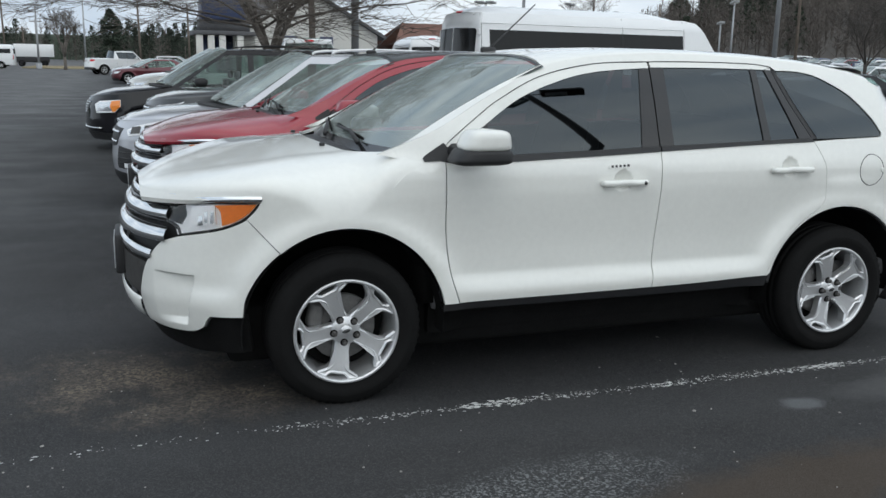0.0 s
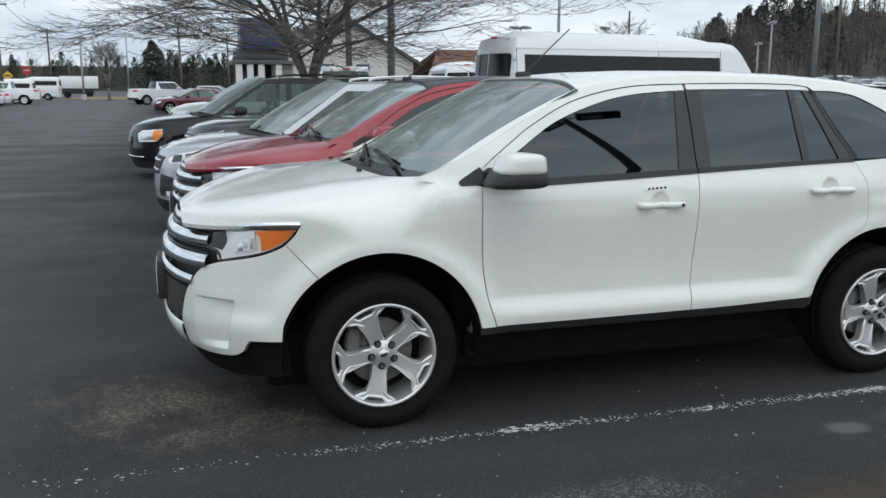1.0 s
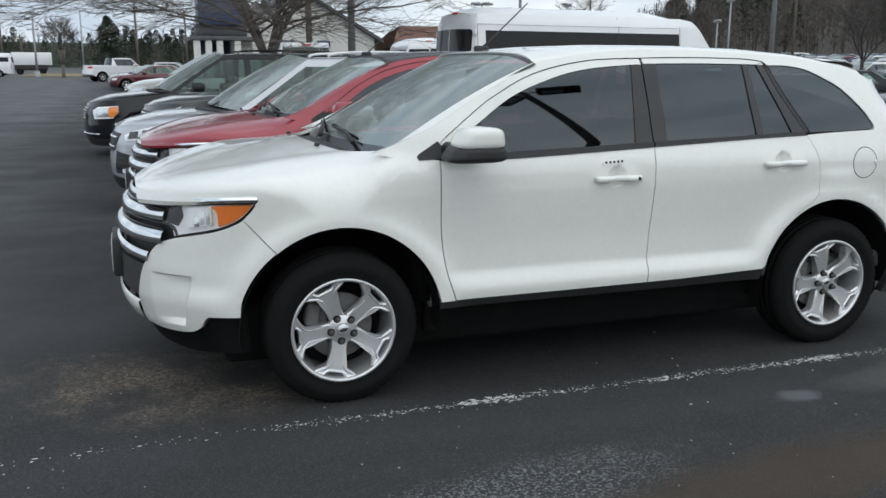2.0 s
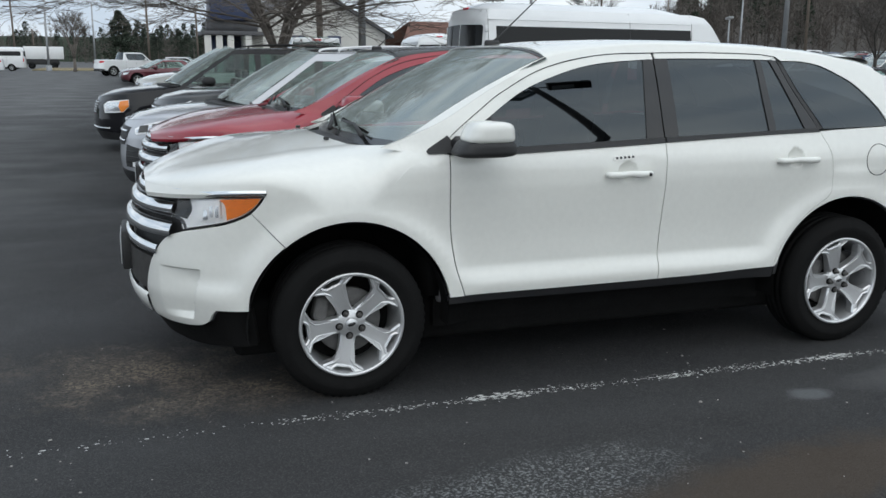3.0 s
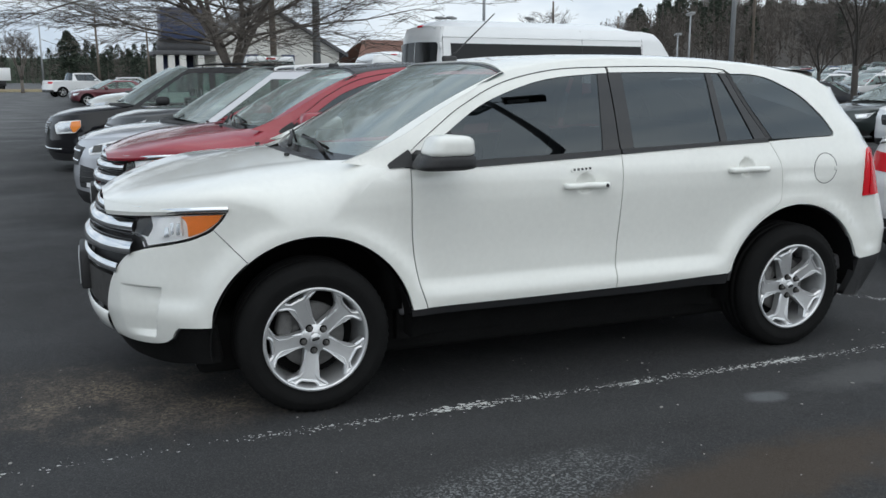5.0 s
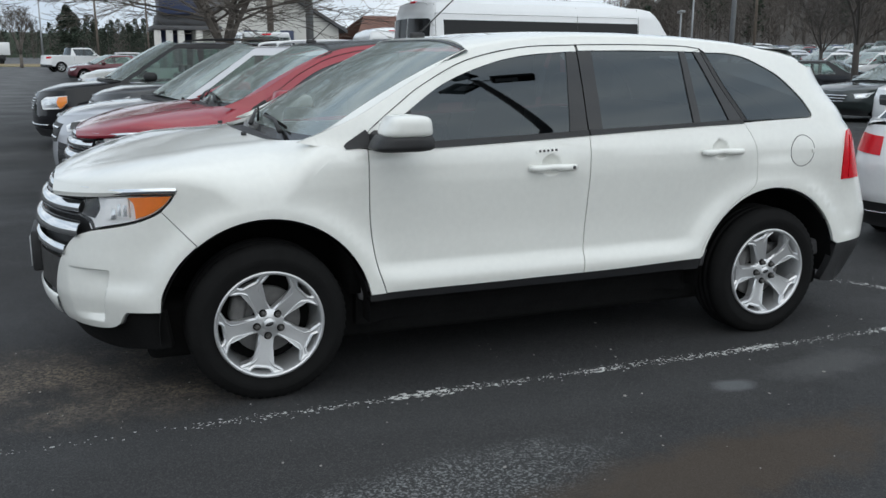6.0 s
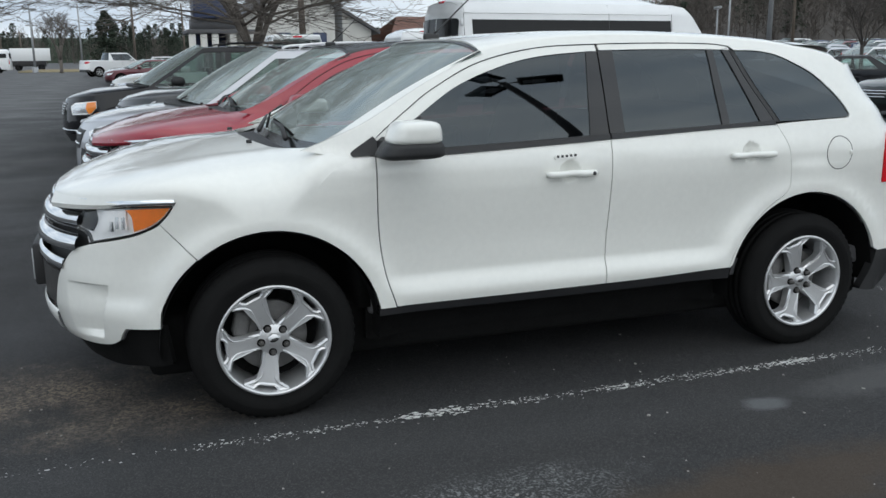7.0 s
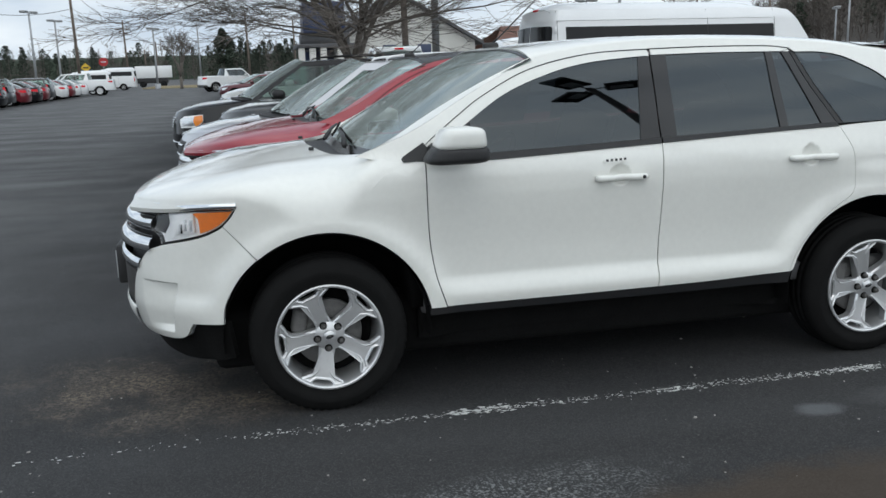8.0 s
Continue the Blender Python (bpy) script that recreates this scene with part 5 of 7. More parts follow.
    if sedan:
        x1 = wb + ro - 0.09
        part("boot_lid", thick(grid_bm(sheet([(x, deck - 0.05, deck + 0.02 * (1 - i / 7), 0) for i, x in enumerate(np.linspace(P["back"] - 0.05, s_r + 0.12, 8))]) + [[Vector((x1 - 0.25 * v * v, yc + (yc - 0.15) * v, deck - 0.01)) for v in (-math.cos(math.pi * k / 30) for k in range(31))]]), 0.02), body, car)
    else:
        part("tailgate", grid_bm([[Vector((P["back"] + 0.12 + 0.04 * i - 0.12 * v * v, yc + (yc - 0.12) * v, belt(P["back"]) + 0.05 - 0.17 * i)) for v in np.linspace(-1, 1, 11)] for i in range(3)], True), body, car)
    if P.get("rails"):
        for y in (0.36, W - 0.36):
            pts = [(ws1 + 0.25, y, roof - 0.04), (ws1 + 0.35, y, roof + 0.03), (0.5 * (ws1 + P["roof_end"]), y, roof + 0.05), (P["roof_end"] - 0.35, y, roof + 0.02), (P["roof_end"] - 0.2, y, roof - 0.05)]
            part("roof_rack_rail", tube_bm(spline(pts), 0.016, 6), P["rails"], car)
    part("underbody", box_bm(-0.5, wb + 0.5, 0.26, W - 0.26, sill - 0.08, sill + 0.12, 0.03), LINER, car)
    part("cabin_floor", box_bm(ws0, P["back"] - 0.2, 0.14, W - 0.14, sill + 0.12, sill + 0.20), SEAT, car)
    part("dashboard", box_bm(ws0 - 0.18, ws0 + 0.35, 0.14, W - 0.14, 0.6, P["cowl"] - 0.045, 0.05), DASH, car)
    for y in (0.48, W - 0.48) if lod == 1 else ():
        seat = part("front_seat", box_bm(ws0 + 0.95, ws0 + 1.12, y - 0.23, y + 0.23, 0.5, b0 + 0.12, 0.05), SEAT, car)
        part("headrest", box_bm(ws0 + 1.04, ws0 + 1.13, y - 0.12, y + 0.12, b0 + 0.13, b0 + 0.28, 0.03), SEAT, seat)
    part("rear_seat", box_bm(ws0 + 1.9, ws0 + 2.05, 0.25, W - 0.25, 0.5, b0 + 0.10, 0.05), SEAT, car)
    for cx in (0.0, wb):
        for far in (False, True):
            if lod == 1:
                wheel_well(sh, car, cx, tr, ar - 0.008, far)
            wheel_parts(car, cx, W - 0.01 if far else 0.01, tr, tr, tr * 0.66, 0.20, 5, PLAIN_SPOKE, 90, False, -1 if far else 1, simple=lod > 1)
    car.matrix_basis = m
    return car


ROW = "cars parked in the row"
red_crossover = crossover("red_crossover", RED, "red mid-size crossover with chrome barred grille", (0.08, 2.85, 0), GLOSS_BLACK)
silver_suv = plain_car("silver_suv", "suv", SILVER, "silver compact sport utility beside the red crossover", pose(-0.18, 5.75, 0), ROW, rails=ALLOY, bars=2, intake=True, swept=True)
dark_sedan = plain_car("charcoal_sedan", "sedan", DARK_GREY, "charcoal sedan between the silver car and the minivan", pose(0.25, 8.75, 0), ROW, nose=0.98, cowl=1.19, belt=(1.14, 1.18), roof=1.50, deck=1.15)
minivan = plain_car("black_minivan", "minivan", BLACK, "black minivan with roof rails and amber side lamps", pose(-0.62, 11.9, 0), ROW, rails=TRIM, mirror=TRIM, amber=True, bars=5, bar=0.014, tall_lamp=True)

# ---- tall passenger van ----
def tall_van(name, label, m, height=2.70, length=6.2, lod=1):
    car = tagged(new(name, None), label, "van", "white vans")
    W, fo, wb, tr = 2.06, 1.0, length - 2.45, 0.36
    ro = length - fo - wb
    re = height - 0.16
    sh = Shell(W, -fo, wb + ro, [(0.2, 0.05), (0.5, 0.0), (1.1, 0.0), (1.3, 0.02), (re - 0.15, 0.15), (re, 0.24), (height + 0.2, 0.42)], [(0.2, 0.1), (0.5, 0.0), (1.0, 0.05), (1.2, 0.16)],
               [(0.2, 0.04), (0.5, 0.0), (1.2, 0.02), (re - 0.2, 0.10), (re, 0.18)], front_round=(0.7, 2.4), rear_round=(0.28, 2.6), arches=((0, tr), (wb, tr)), flare=tr + 0.08)
    yc = sh.half
    fa = [(x, z) for x, z in arch(0, tr, tr + 0.07, 8, 172, 14) if z > 0.32]
    rr = [(x, z) for x, z in arch(wb, tr, tr + 0.07, 8, 172, 14) if z > 0.32]
    s_f, s_r = sh.s_front - 0.25, sh.s_rear + 0.12
    z0, z1 = re - 0.80, re - 0.32
    for far in (False, True):
        low = [(s_f, 1.0), (-0.1, 1.12), (0.25, 1.22), (s_r, 1.22), (s_r, 0.34)] + rr + [(wb / 2, 0.32)] + fa + [(s_f, 0.32)]
        part("body_side", sh.panel(low, 0, 0.03, 0.1, far), FLEET_WHITE, car)
        part("body_side_upper", sh.panel([(1.5, 1.222), (1.5, re), (s_r, re), (s_r, 1.222)], 0, 0.03, 0.1, far), FLEET_WHITE, car)
        part("cab_pillar", sh.panel([(0.25, 1.222), (1.0, re - 0.25), (1.2, re - 0.05), (1.5, re), (1.498, z0), (1.42, 1.9), (0.62, 1.26), (0.60, 1.222)], 0, 0.03, 0.1, far), FLEET_WHITE, car)
        part("cab_window", sh.panel([(0.62, 1.225), (0.64, 1.26), (1.42, 1.88), (1.49, 1.88), (1.49, 1.225)], 0.01, 0.01, 0.1, far), TINT, car)
        band = outline([(1.60, z0), (1.57, z0 + 0.03), (1.57, z1 - 0.05)], [(1.57, z1 - 0.05), (1.58, z1), (1.63, z1)], [(1.63, z1), (s_r - 0.32, z1)], [(s_r - 0.32, z1), (s_r - 0.28, z1), (s_r - 0.28, z1 - 0.05)], [(s_r - 0.28, z1 - 0.05), (s_r - 0.28, z0)], [(s_r - 0.28, z0), (1.60, z0)])
        part("side_window", sh.panel(band, -0.004, 0.012, 0.1, far), VAN_GLASS, car, "long dark side window band")
        for sx in (1.55, 3.1, s_r - 0.1):
            pts = [sh.wall(sx, z, -0.001) for z in np.linspace(0.5, re - 0.02, 12)]
            part("panel_seam", tube_bm([sh.mirror(p) for p in pts] if far else pts, 0.005, 4), TRIM, car)
        pts = [sh.wall(s, re - 0.20, -0.002) for s in np.linspace(1.6, s_r, 14)]
        part("roof_gutter", tube_bm([sh.mirror(p) for p in pts] if far else pts, 0.008, 4), FLEET_WHITE, car)
        part("rear_door", sh.panel([(s_r + 0.004, 0.4), (sh.s1, 0.4), (sh.s1, re), (s_r + 0.004, re)], 0, 0.02, 0.1, far), FLEET_WHITE, car)
        rw = outline([(s_r + 0.14, z0 - 0.05), (s_r + 0.13, z1 - 0.05)], [(s_r + 0.13, z1 - 0.05), (s_r + 0.15, z1), (s_r + 0.20, z1 + 0.02)], [(s_r + 0.20, z1 + 0.02), (sh.s1 - 0.02, z1 + 0.04)], [(sh.s1 - 0.02, z1 + 0.04), (sh.s1 - 0.02, z0 - 0.06)], [(sh.s1 - 0.02, z0 - 0.06), (s_r + 0.14, z0 - 0.05)])
        part("rear_window", sh.panel(rw, -0.004, 0.01, 0.08, far), VAN_GLASS, car, "dark rear door glass")
        for hz in (z1 - 0.05, 1.5, 0.8):
            p = sh.wall(s_r + 0.03, hz, -0.015)
            p = sh.mirror(p) if far else p
            part("hinge", box_bm(p.x - 0.03, p.x + 0.03, p.y - 0.02, p.y + 0.02, p.z - 0.06, p.z + 0.06, 0.01), FLEET_WHITE, car)
        part("tail_lamp", sh.panel([(s_r - 0.06, 1.0), (s_r + 0.05, 1.0), (s_r + 0.05, 1.5), (s_r - 0.02, 1.5)], -0.006, 0.02, 0.1, far), RED_LENS, car)
        part("front_bumper", sh.panel([(sh.s0, 0.3), (s_f, 0.3), (s_f, 1.0), (sh.s0, 1.02)], 0, 0.02, 0.1, far), FLEET_WHITE, car)
    rows = []
    xs = np.linspace(1.35, wb + ro - 0.20, 24)
    for x in xs:
        u = (x - xs[0]) / (xs[-1] - xs[0])
        top = height - 0.30 * (1 - min(1, u / 0.20)) ** 2 - 0.13 * max(0, (u - 0.9) / 0.1) ** 2
        ze = min(re, top - 0.06)
        y0 = sh.wall(min(x, s_r), ze).y + (0.12 * max(0, (u - 0.93) / 0.07))
        rows.append([Vector((x, yc + (yc - y0) * v, ze + (top - ze) * (1 - abs(v) ** 3.2))) for v in np.linspace(-1, 1, 25)])
    part("roof", thick(grid_bm(rows), 0.03), FLEET_WHITE, car)
    ws = [[Vector((0.28 + 1.10 * u - 0.16 * (1 - v * v), yc + (0.93 - 0.13 * u) * v, 1.22 + (re - 1.24) * u + 0.05 * (1 - v * v))) for v in np.linspace(-1, 1, 13)] for u in np.linspace(0, 1, 9)]
    part("windshield", thick(grid_bm(ws[:7]), 0.01), TINT, car)
    part("front_cap", thick(grid_bm(ws[6:]), 0.01), FLEET_WHITE, car)
    hood = [[Vector((-0.80 + 1.0 * u - 0.15 * (1 - v * v), yc + (0.80 + 0.12 * u) * v, 0.99 + 0.25 * u + 0.04 * (1 - v * v))) for v in np.linspace(-1, 1, 13)] for u in np.linspace(0, 1, 7)]
    part("bonnet", thick(grid_bm(hood), 0.02), FLEET_WHITE, car)
    part("brake_light", box_bm(wb + ro - 0.26, wb + ro - 0.195, yc - 0.13, yc + 0.13, height - 0.15, height - 0.11, 0.01), RED_LENS, car, "red high brake light")
    part("underbody", box_bm(-0.6, wb + 0.7, 0.3, W - 0.3, 0.25, 0.5, 0.03), LINER, car)
    for cx in (0.0, wb):
        for far in (False, True):
            wheel_well(sh, car, cx, tr, tr + 0.06, far)
            wheel_parts(car, cx, W - 0.01 if far else 0.01, tr, tr, 0.21, 0.20, 5, PLAIN_SPOKE, 90, False, -1 if far else 1)
    car.matrix_basis = m
    return car


def ground_z(x, y):
    """The lot climbs gently to the wooded hill."""
    return 0.01 + 0.034 * max(0.0, x - 24) - 0.00012 * max(0.0, x - 24) ** 2 if x < 90 else 0.01 + 0.034 * 66 - 0.00012 * 66**2 + 0.10 * (x - 90)


tall_van("passenger_van", "white high-roof passenger van with dark windows", pose(11.75, 14.6, 0, 0, 0, 184), 2.70, 7.6)
tall_van("cargo_van", "white van parked behind the tall passenger van", pose(10.05, 34.6, 0, 0, 0, 266), 2.62, 5.4)
tall_van("cargo_van", "white van in the second row of vans", pose(12.6, 35.6, 0, 0, 0, 266), 2.66, 5.4)

# rest of the near row
plain_car("white_suv", "suv", WHITE, "white sport utility beyond the black minivan", pose(0.02, 18.8, 0), ROW, nose=1.02, cowl=1.25, belt=(1.20, 1.27), roof=1.80)
plain_car("maroon_sedan", "sedan", MAROON, "maroon sedan in the row of parked cars", pose(-0.65, 51.0, 0), ROW)
plain_car("silver_sedan", "sedan", SILVER, "silver sedan in the row of parked cars", pose(-0.75, 54.2, 0), ROW, lod=2)
plain_car("white_sedan", "sedan", FLEET_WHITE, "white sedan at the end of the row", pose(-0.65, 57.3, 0), ROW, lod=2)
plain_car("grey_sedan", "sedan", DARK_GREY, "dark grey sedan at the end of the row", pose(-0.6, 60.5, 0), ROW, lod=2)
near_pickup = plain_car("white_pickup", "pickup", FLEET_WHITE, "white pickup truck parked past the minivan", pose(4.0, 29.0, 0, 0, 0, -90), lod=2, roof=2.3, belt=(1.5, 1.55), cowl=1.5, nose=1.3, deck=1.5)
cap = part("cab_rear_edge", box_bm(2.52, 2.84, 0.24, 1.78, 2.10, 2.27, 0.05, 3), FLEET_WHITE, near_pickup)
part("brake_light", box_bm(2.82, 2.85, 0.86, 1.16, 2.17, 2.23, 0.008), RED_LENS, cap, "red high brake light")
far_pickup = plain_car("white_pickup", "pickup", FLEET_WHITE, "white crew-cab pickup truck at the end of the lane", pose(0.4, 80.2, 0, 0, 0, 200), lod=1, roof=2.0, glass=TINT)
plain_car("grey_pickup", "pickup", DARK_GREY, "grey pickup truck behind the white pickup", pose(0.6, 86.5, 0, 0, 0, 190), lod=2)
plain_car("silver_suv", "suv", SILVER, "silver sport utility by the far pickup", pose(5.6, 88, 0, 0, 0, 170), lod=2)
plain_car("white_suv", "suv", FLEET_WHITE, "white sport utility by the far pickup", pose(9.6, 90, 0, 0, 0, 170), lod=2)

# behind and beyond the white crossover
plain_car("white_sedan", "sedan", FLEET_WHITE, "white sedan parked tail to tail with the crossover", pose(8.60, 3.26, 0, 0, 0, 203), "cars across the lot", glass=TINT, deck=1.06)
plain_car("white_suv", "suv", FLEET_WHITE, "white sport utility with black grille", pose(14.6, 7.9, 0), "cars across the lot", bars=1, bar_mat=STEEL)
plain_car("dark_green_sedan", "sedan", DARK_GREEN, "dark green sedan with silver wheels", pose(17.2, 12.1, 0), "cars across the lot")
plain_car("black_sedan", "sedan", BLACK, "black sedan with its red tail lamps towards the lane", pose(21.0, 21.4, 0, 0, 0, -60), "cars across the lot", lod=2)

protos = []
for nm, style, pm, col in (("white_sedan", "sedan", FLEET_WHITE, "white"), ("silver_sedan", "sedan", SILVER, "silver"), ("black_sedan", "sedan", BLACK, "black"), ("red_sedan", "sedan", DEEP_RED, "deep red"), ("white_suv", "suv", FLEET_WHITE, "white"), ("grey_suv", "suv", DARK_GREY, "dark grey"), ("blue_sedan", "sedan", BLUE, "blue"), ("tan_sedan", "sedan", TAN, "tan")):
    protos.append((nm, style, pm, col))
rng = random.Random(4)
made = {}


def stock_car(i, m, group, where):
    """One car of the dealer's stock: built once in each colour, then copied."""
    nm, style, pm, col = protos[i]
    key = (i, group)
    if key not in made:
        made[key] = plain_car(nm, style, pm, f"{col} {'sport utility' if style == 'suv' else 'sedan'} in {where}", m, group, lod=2)
        return made[key]
    return copy_thing(made[key], m)


for r in range(5):
    for k in range(13):
        x = 27.0 + 10.5 * r + (0 if r % 2 else 5.2)
        y = 15.0 + 6.0 * r + 3.0 * k
        az = math.degrees(math.atan2(x + 0.9, y + 3.8))
        if not 37 < az < 55:
            continue
        i = rng.choice((0, 0, 0, 1, 1, 2, 4, 4, 5, 3, 6, 7))
        z = ground_z(x, y)
        stock_car(i, pose(x + rng.uniform(-0.3, 0.3), y, z - 0.01, 0, -1.8, 180 if r % 2 else 0), "cars in the far lot", "the far rows of the lot")
for k in range(11):
    i = (5, 2, 5, 3, 2, 3, 5, 0, 3, 0, 0)[k]
    stock_car(i, pose(-16.7 + 0.15 * rng.random(), 44.5 + 3.0 * k, 0), "cars along the far lane", "the row along the far lane")
plain_car("white_pickup", "pickup", FLEET_WHITE, "white work pickup beside the far lane", pose(-15.9, 78.2, 0), "work trucks", lod=2)
plain_car("white_pickup", "pickup", FLEET_WHITE, "white utility pickup beside the far lane", pose(-17.2, 83, 0), "work trucks", lod=2)
tall_van("cargo_van", "white panel van beside the far lane", pose(-17.0, 105, 0), 2.6, 6.0)
tall_van("cargo_van", "white panel van among the work trucks", pose(-18.6, 96, 0), 2.3, 6.0)

# box truck with a black flat bed
truck = tagged(new("box_truck", None), "white box truck with a black chassis", "truck", "work trucks")
part("box", box_bm(-1.5, 3.4, 0, 2.3, 1.25, 2.9, 0.05), FLEET_WHITE, truck)
part("chassis", box_bm(-1.4, 2.8, 0.1, 2.2, 0.55, 1.24, 0.03), TRIM, truck)
for cx in (-0.6, 2.2):
    wheel_parts(truck, cx, 0.1, 0.42, 0.42, 0.24, 0.25, 5, PLAIN_SPOKE, 90, False, 1, TRIM)
    wheel_parts(truck, cx, 2.2, 0.42, 0.42, 0.24, 0.25, 5, PLAIN_SPOKE, 90, False, -1, TRIM)
truck.matrix_basis = pose(-12.9, 127, 0, 0, 0, 3)

# ---- poles, lamps, signs, wires ----
GALV = mat("galvanised_steel", (0.34, 0.35, 0.36), 0.5, 0.5, vary=0.15, scale=6, bump=0.1)
WOOD = mat("weathered_pole_wood", (0.13, 0.105, 0.085), 0.9, vary=0.35, scale=5, bump=0.4, bump_scale=60)
HEAD = mat("lamp_housing", (0.30, 0.31, 0.31), 0.5, 0.3, vary=0.1, scale=10)
DARK_HEAD = mat("bronze_lamp_housing", (0.045, 0.042, 0.04), 0.5, 0.3, vary=0.1, scale=10)


def street_lamp(x, y, h, r=0.09, heads=2, turn=0.0, housing=HEAD, label="grey lamp pole with flat shoebox heads"):
    lamp = tagged(new("street_lamp", None), label, "street lamp", "lot lamps")
    z = ground_z(x, y)
    lamp.matrix_basis = pose(x, y, z, 0, 0, turn)
    part("pole", tube_bm([(0, 0, -0.02), (0, 0, h * 0.5), (0, 0, h)], [r, r * 0.85, r * 0.7], 12), GALV if housing is HEAD else DARK_HEAD, lamp)
    part("base", lathe_shift([(0.0001, 0.6), (r * 2.4, 0.6), (r * 2.4, 0.0)]), GALV, lamp)
    for i in range(heads):
        a = 2 * math.pi * i / heads
        d = Vector((math.cos(a), math.sin(a), 0))
        arm = part("arm", tube_bm([(0, 0, h - 0.12), d * 0.5 + Vector((0, 0, h - 0.05))], 0.04, 8), GALV if housing is HEAD else DARK_HEAD, lamp)
        big = 1.0 if housing is HEAD else 1.5
        bm = box_bm(0.42, 0.42 + 0.8 * big, -0.26 * big, 0.26 * big, h - 0.12, h + 0.10, 0.03)
        bmesh.ops.rotate(bm, verts=bm.verts[:], matrix=Matrix.Rotation(a, 3, "Z"))
        hd = part("lamp_head", bm, housing, lamp)
        bm = box_bm(0.5, 1.12, -0.2, 0.2, h - 0.13, h - 0.121, 0.002, 1)
        bmesh.ops.rotate(bm, verts=bm.verts[:], matrix=Matrix.Rotation(a, 3, "Z"))
        part("lamp_glass", bm, LAMP_WHITE, hd)
    return lamp


def lathe_shift(profile, segs=20):
    """Turns (radius, z) pairs about the z axis."""
    return grid_bm([[Vector((r * math.cos(2 * math.pi * i / segs), r * math.sin(2 * math.pi * i / segs), z)) for i in range(segs)] for r, z in profile], True, True)


def utility_pole(x, y, h, arms=1, r=0.15, label="weathered wooden utility pole with a crossarm"):
    pole = tagged(new("utility_pole", None), label, "utility pole", "utility poles")
    pole.matrix_basis = pose(x, y, ground_z(x, y), 0, -1.0, 20)
    part("pole", tube_bm([(0, 0, -0.02), (0, 0, h)], [r, r * 0.7], 10), WOOD, pole)
    for i in range(arms):
        arm = part("crossarm", box_bm(-1.1, 1.1, -0.06, 0.06, h - 0.55 - 0.9 * i, h - 0.42 - 0.9 * i, 0.01), WOOD, pole)
        for k in (-0.95, -0.45, 0.45, 0.95):
            part("insulator", tube_bm([(k, 0, h - 0.43 - 0.9 * i), (k, 0, h - 0.28 - 0.9 * i)], 0.04, 6), GALV, arm)
    return pole


def ray_spot(az, dist):
    """A place at a bearing from the walk's middle."""
    return -0.9 + dist * math.sin(radians(az)), -3.8 + dist * math.cos(radians(az))


street_lamp(*ray_spot(39.8, 36), 11.5, 0.10, 2, 20)
street_lamp(*ray_spot(37.3, 88), 6.6, 0.10, 2, 60)
street_lamp(*ray_spot(36.6, 96), 5.0, 0.10, 2, 60)
street_lamp(*ray_spot(24.6, 46), 10.5, 0.09, 2, 30)
street_lamp(*ray_spot(27.5, 92), 6.9, 0.10, 2, 50)
street_lamp(*ray_spot(30.4, 120), 7.2, 0.11, 2, 50)
street_lamp(*ray_spot(22.2, 95), 7.4, 0.09, 4, 10)
street_lamp(*ray_spot(14.0, 21), 9.5, 0.095, 4, 15, label="stout grey lamp pole behind the bare tree")
street_lamp(*ray_spot(-11.3, 100), 8.2, 0.13, 2, 70)
street_lamp(*ray_spot(-10.0, 110), 7.9, 0.13, 2, 70)
street_lamp(*ray_spot(-4.6, 110), 6.9, 0.13, 2, 70)
street_lamp(*ray_spot(-2.05, 130), 8.6, 0.13, 0, 70, label="slim grey metal lamp pole")
utility_pole(*ray_spot(-8.9, 95), 10.5, 2, 0.17)
utility_pole(*ray_spot(-6.3, 150), 10.2, 2, 0.17)
utility_pole(*ray_spot(-4.6, 190), 8.2, 1, 0.17)
utility_pole(*ray_spot(-5.3, 200), 7.0, 1, 0.17)
utility_pole(*ray_spot(1.05, 90), 7.2, 0, 0.12, "slim weathered wooden utility pole")
utility_pole(*ray_spot(11.4, 39), 9.5, 0, 0.15, "stout wooden pole behind the bare tree")
utility_pole(*ray_spot(3.9, 95), 6.8, 0, 0.11, "slim weathered wooden utility pole")
utility_pole(*ray_spot(29.0, 70), 7.0, 0, 0.10, "slim weathered wooden utility pole")
utility_pole(*ray_spot(33.0, 100), 7.2, 0, 0.12, "slim weathered wooden utility pole")
utility_pole(*ray_spot(41.0, 60), 11.0, 0, 0.10, "slim weathered wooden utility pole")
# the lamp that the tinted windows mirror, across the lane
street_lamp(6.85, -8.2, 11.6, 0.17, 3, 20, DARK_HEAD, "dark bronze lamp pole with three shoebox heads")

WIRE = mat("cable", (0.02, 0.02, 0.02), 0.7, vary=0.1)
for n, (a, b, h0, h1) in enumerate(((-16, -8.9, 9.5, 9.9), (-16, -8.9, 7.6, 8.2), (-8.9, -6.3, 9.9, 9.7), (-6.3, -4.6, 9.7, 7.9))):
    d0, d1 = {-16: 80, -8.9: 95, -6.3: 150, -4.6: 190}[a], {-8.9: 95, -6.3: 150, -4.6: 190}[b]
    p, q = Vector((*ray_spot(a, d0), h0)), Vector((*ray_spot(b, d1), h1))
    pts = [p.lerp(q, u) - Vector((0, 0, 3.2 * u * (1 - u))) for u in np.linspace(0, 1, 14)]
    tagged(part("power_line", tube_bm(pts, 0.025, 5), WIRE), "dark overhead power line between wooden poles", "cable", "power lines")

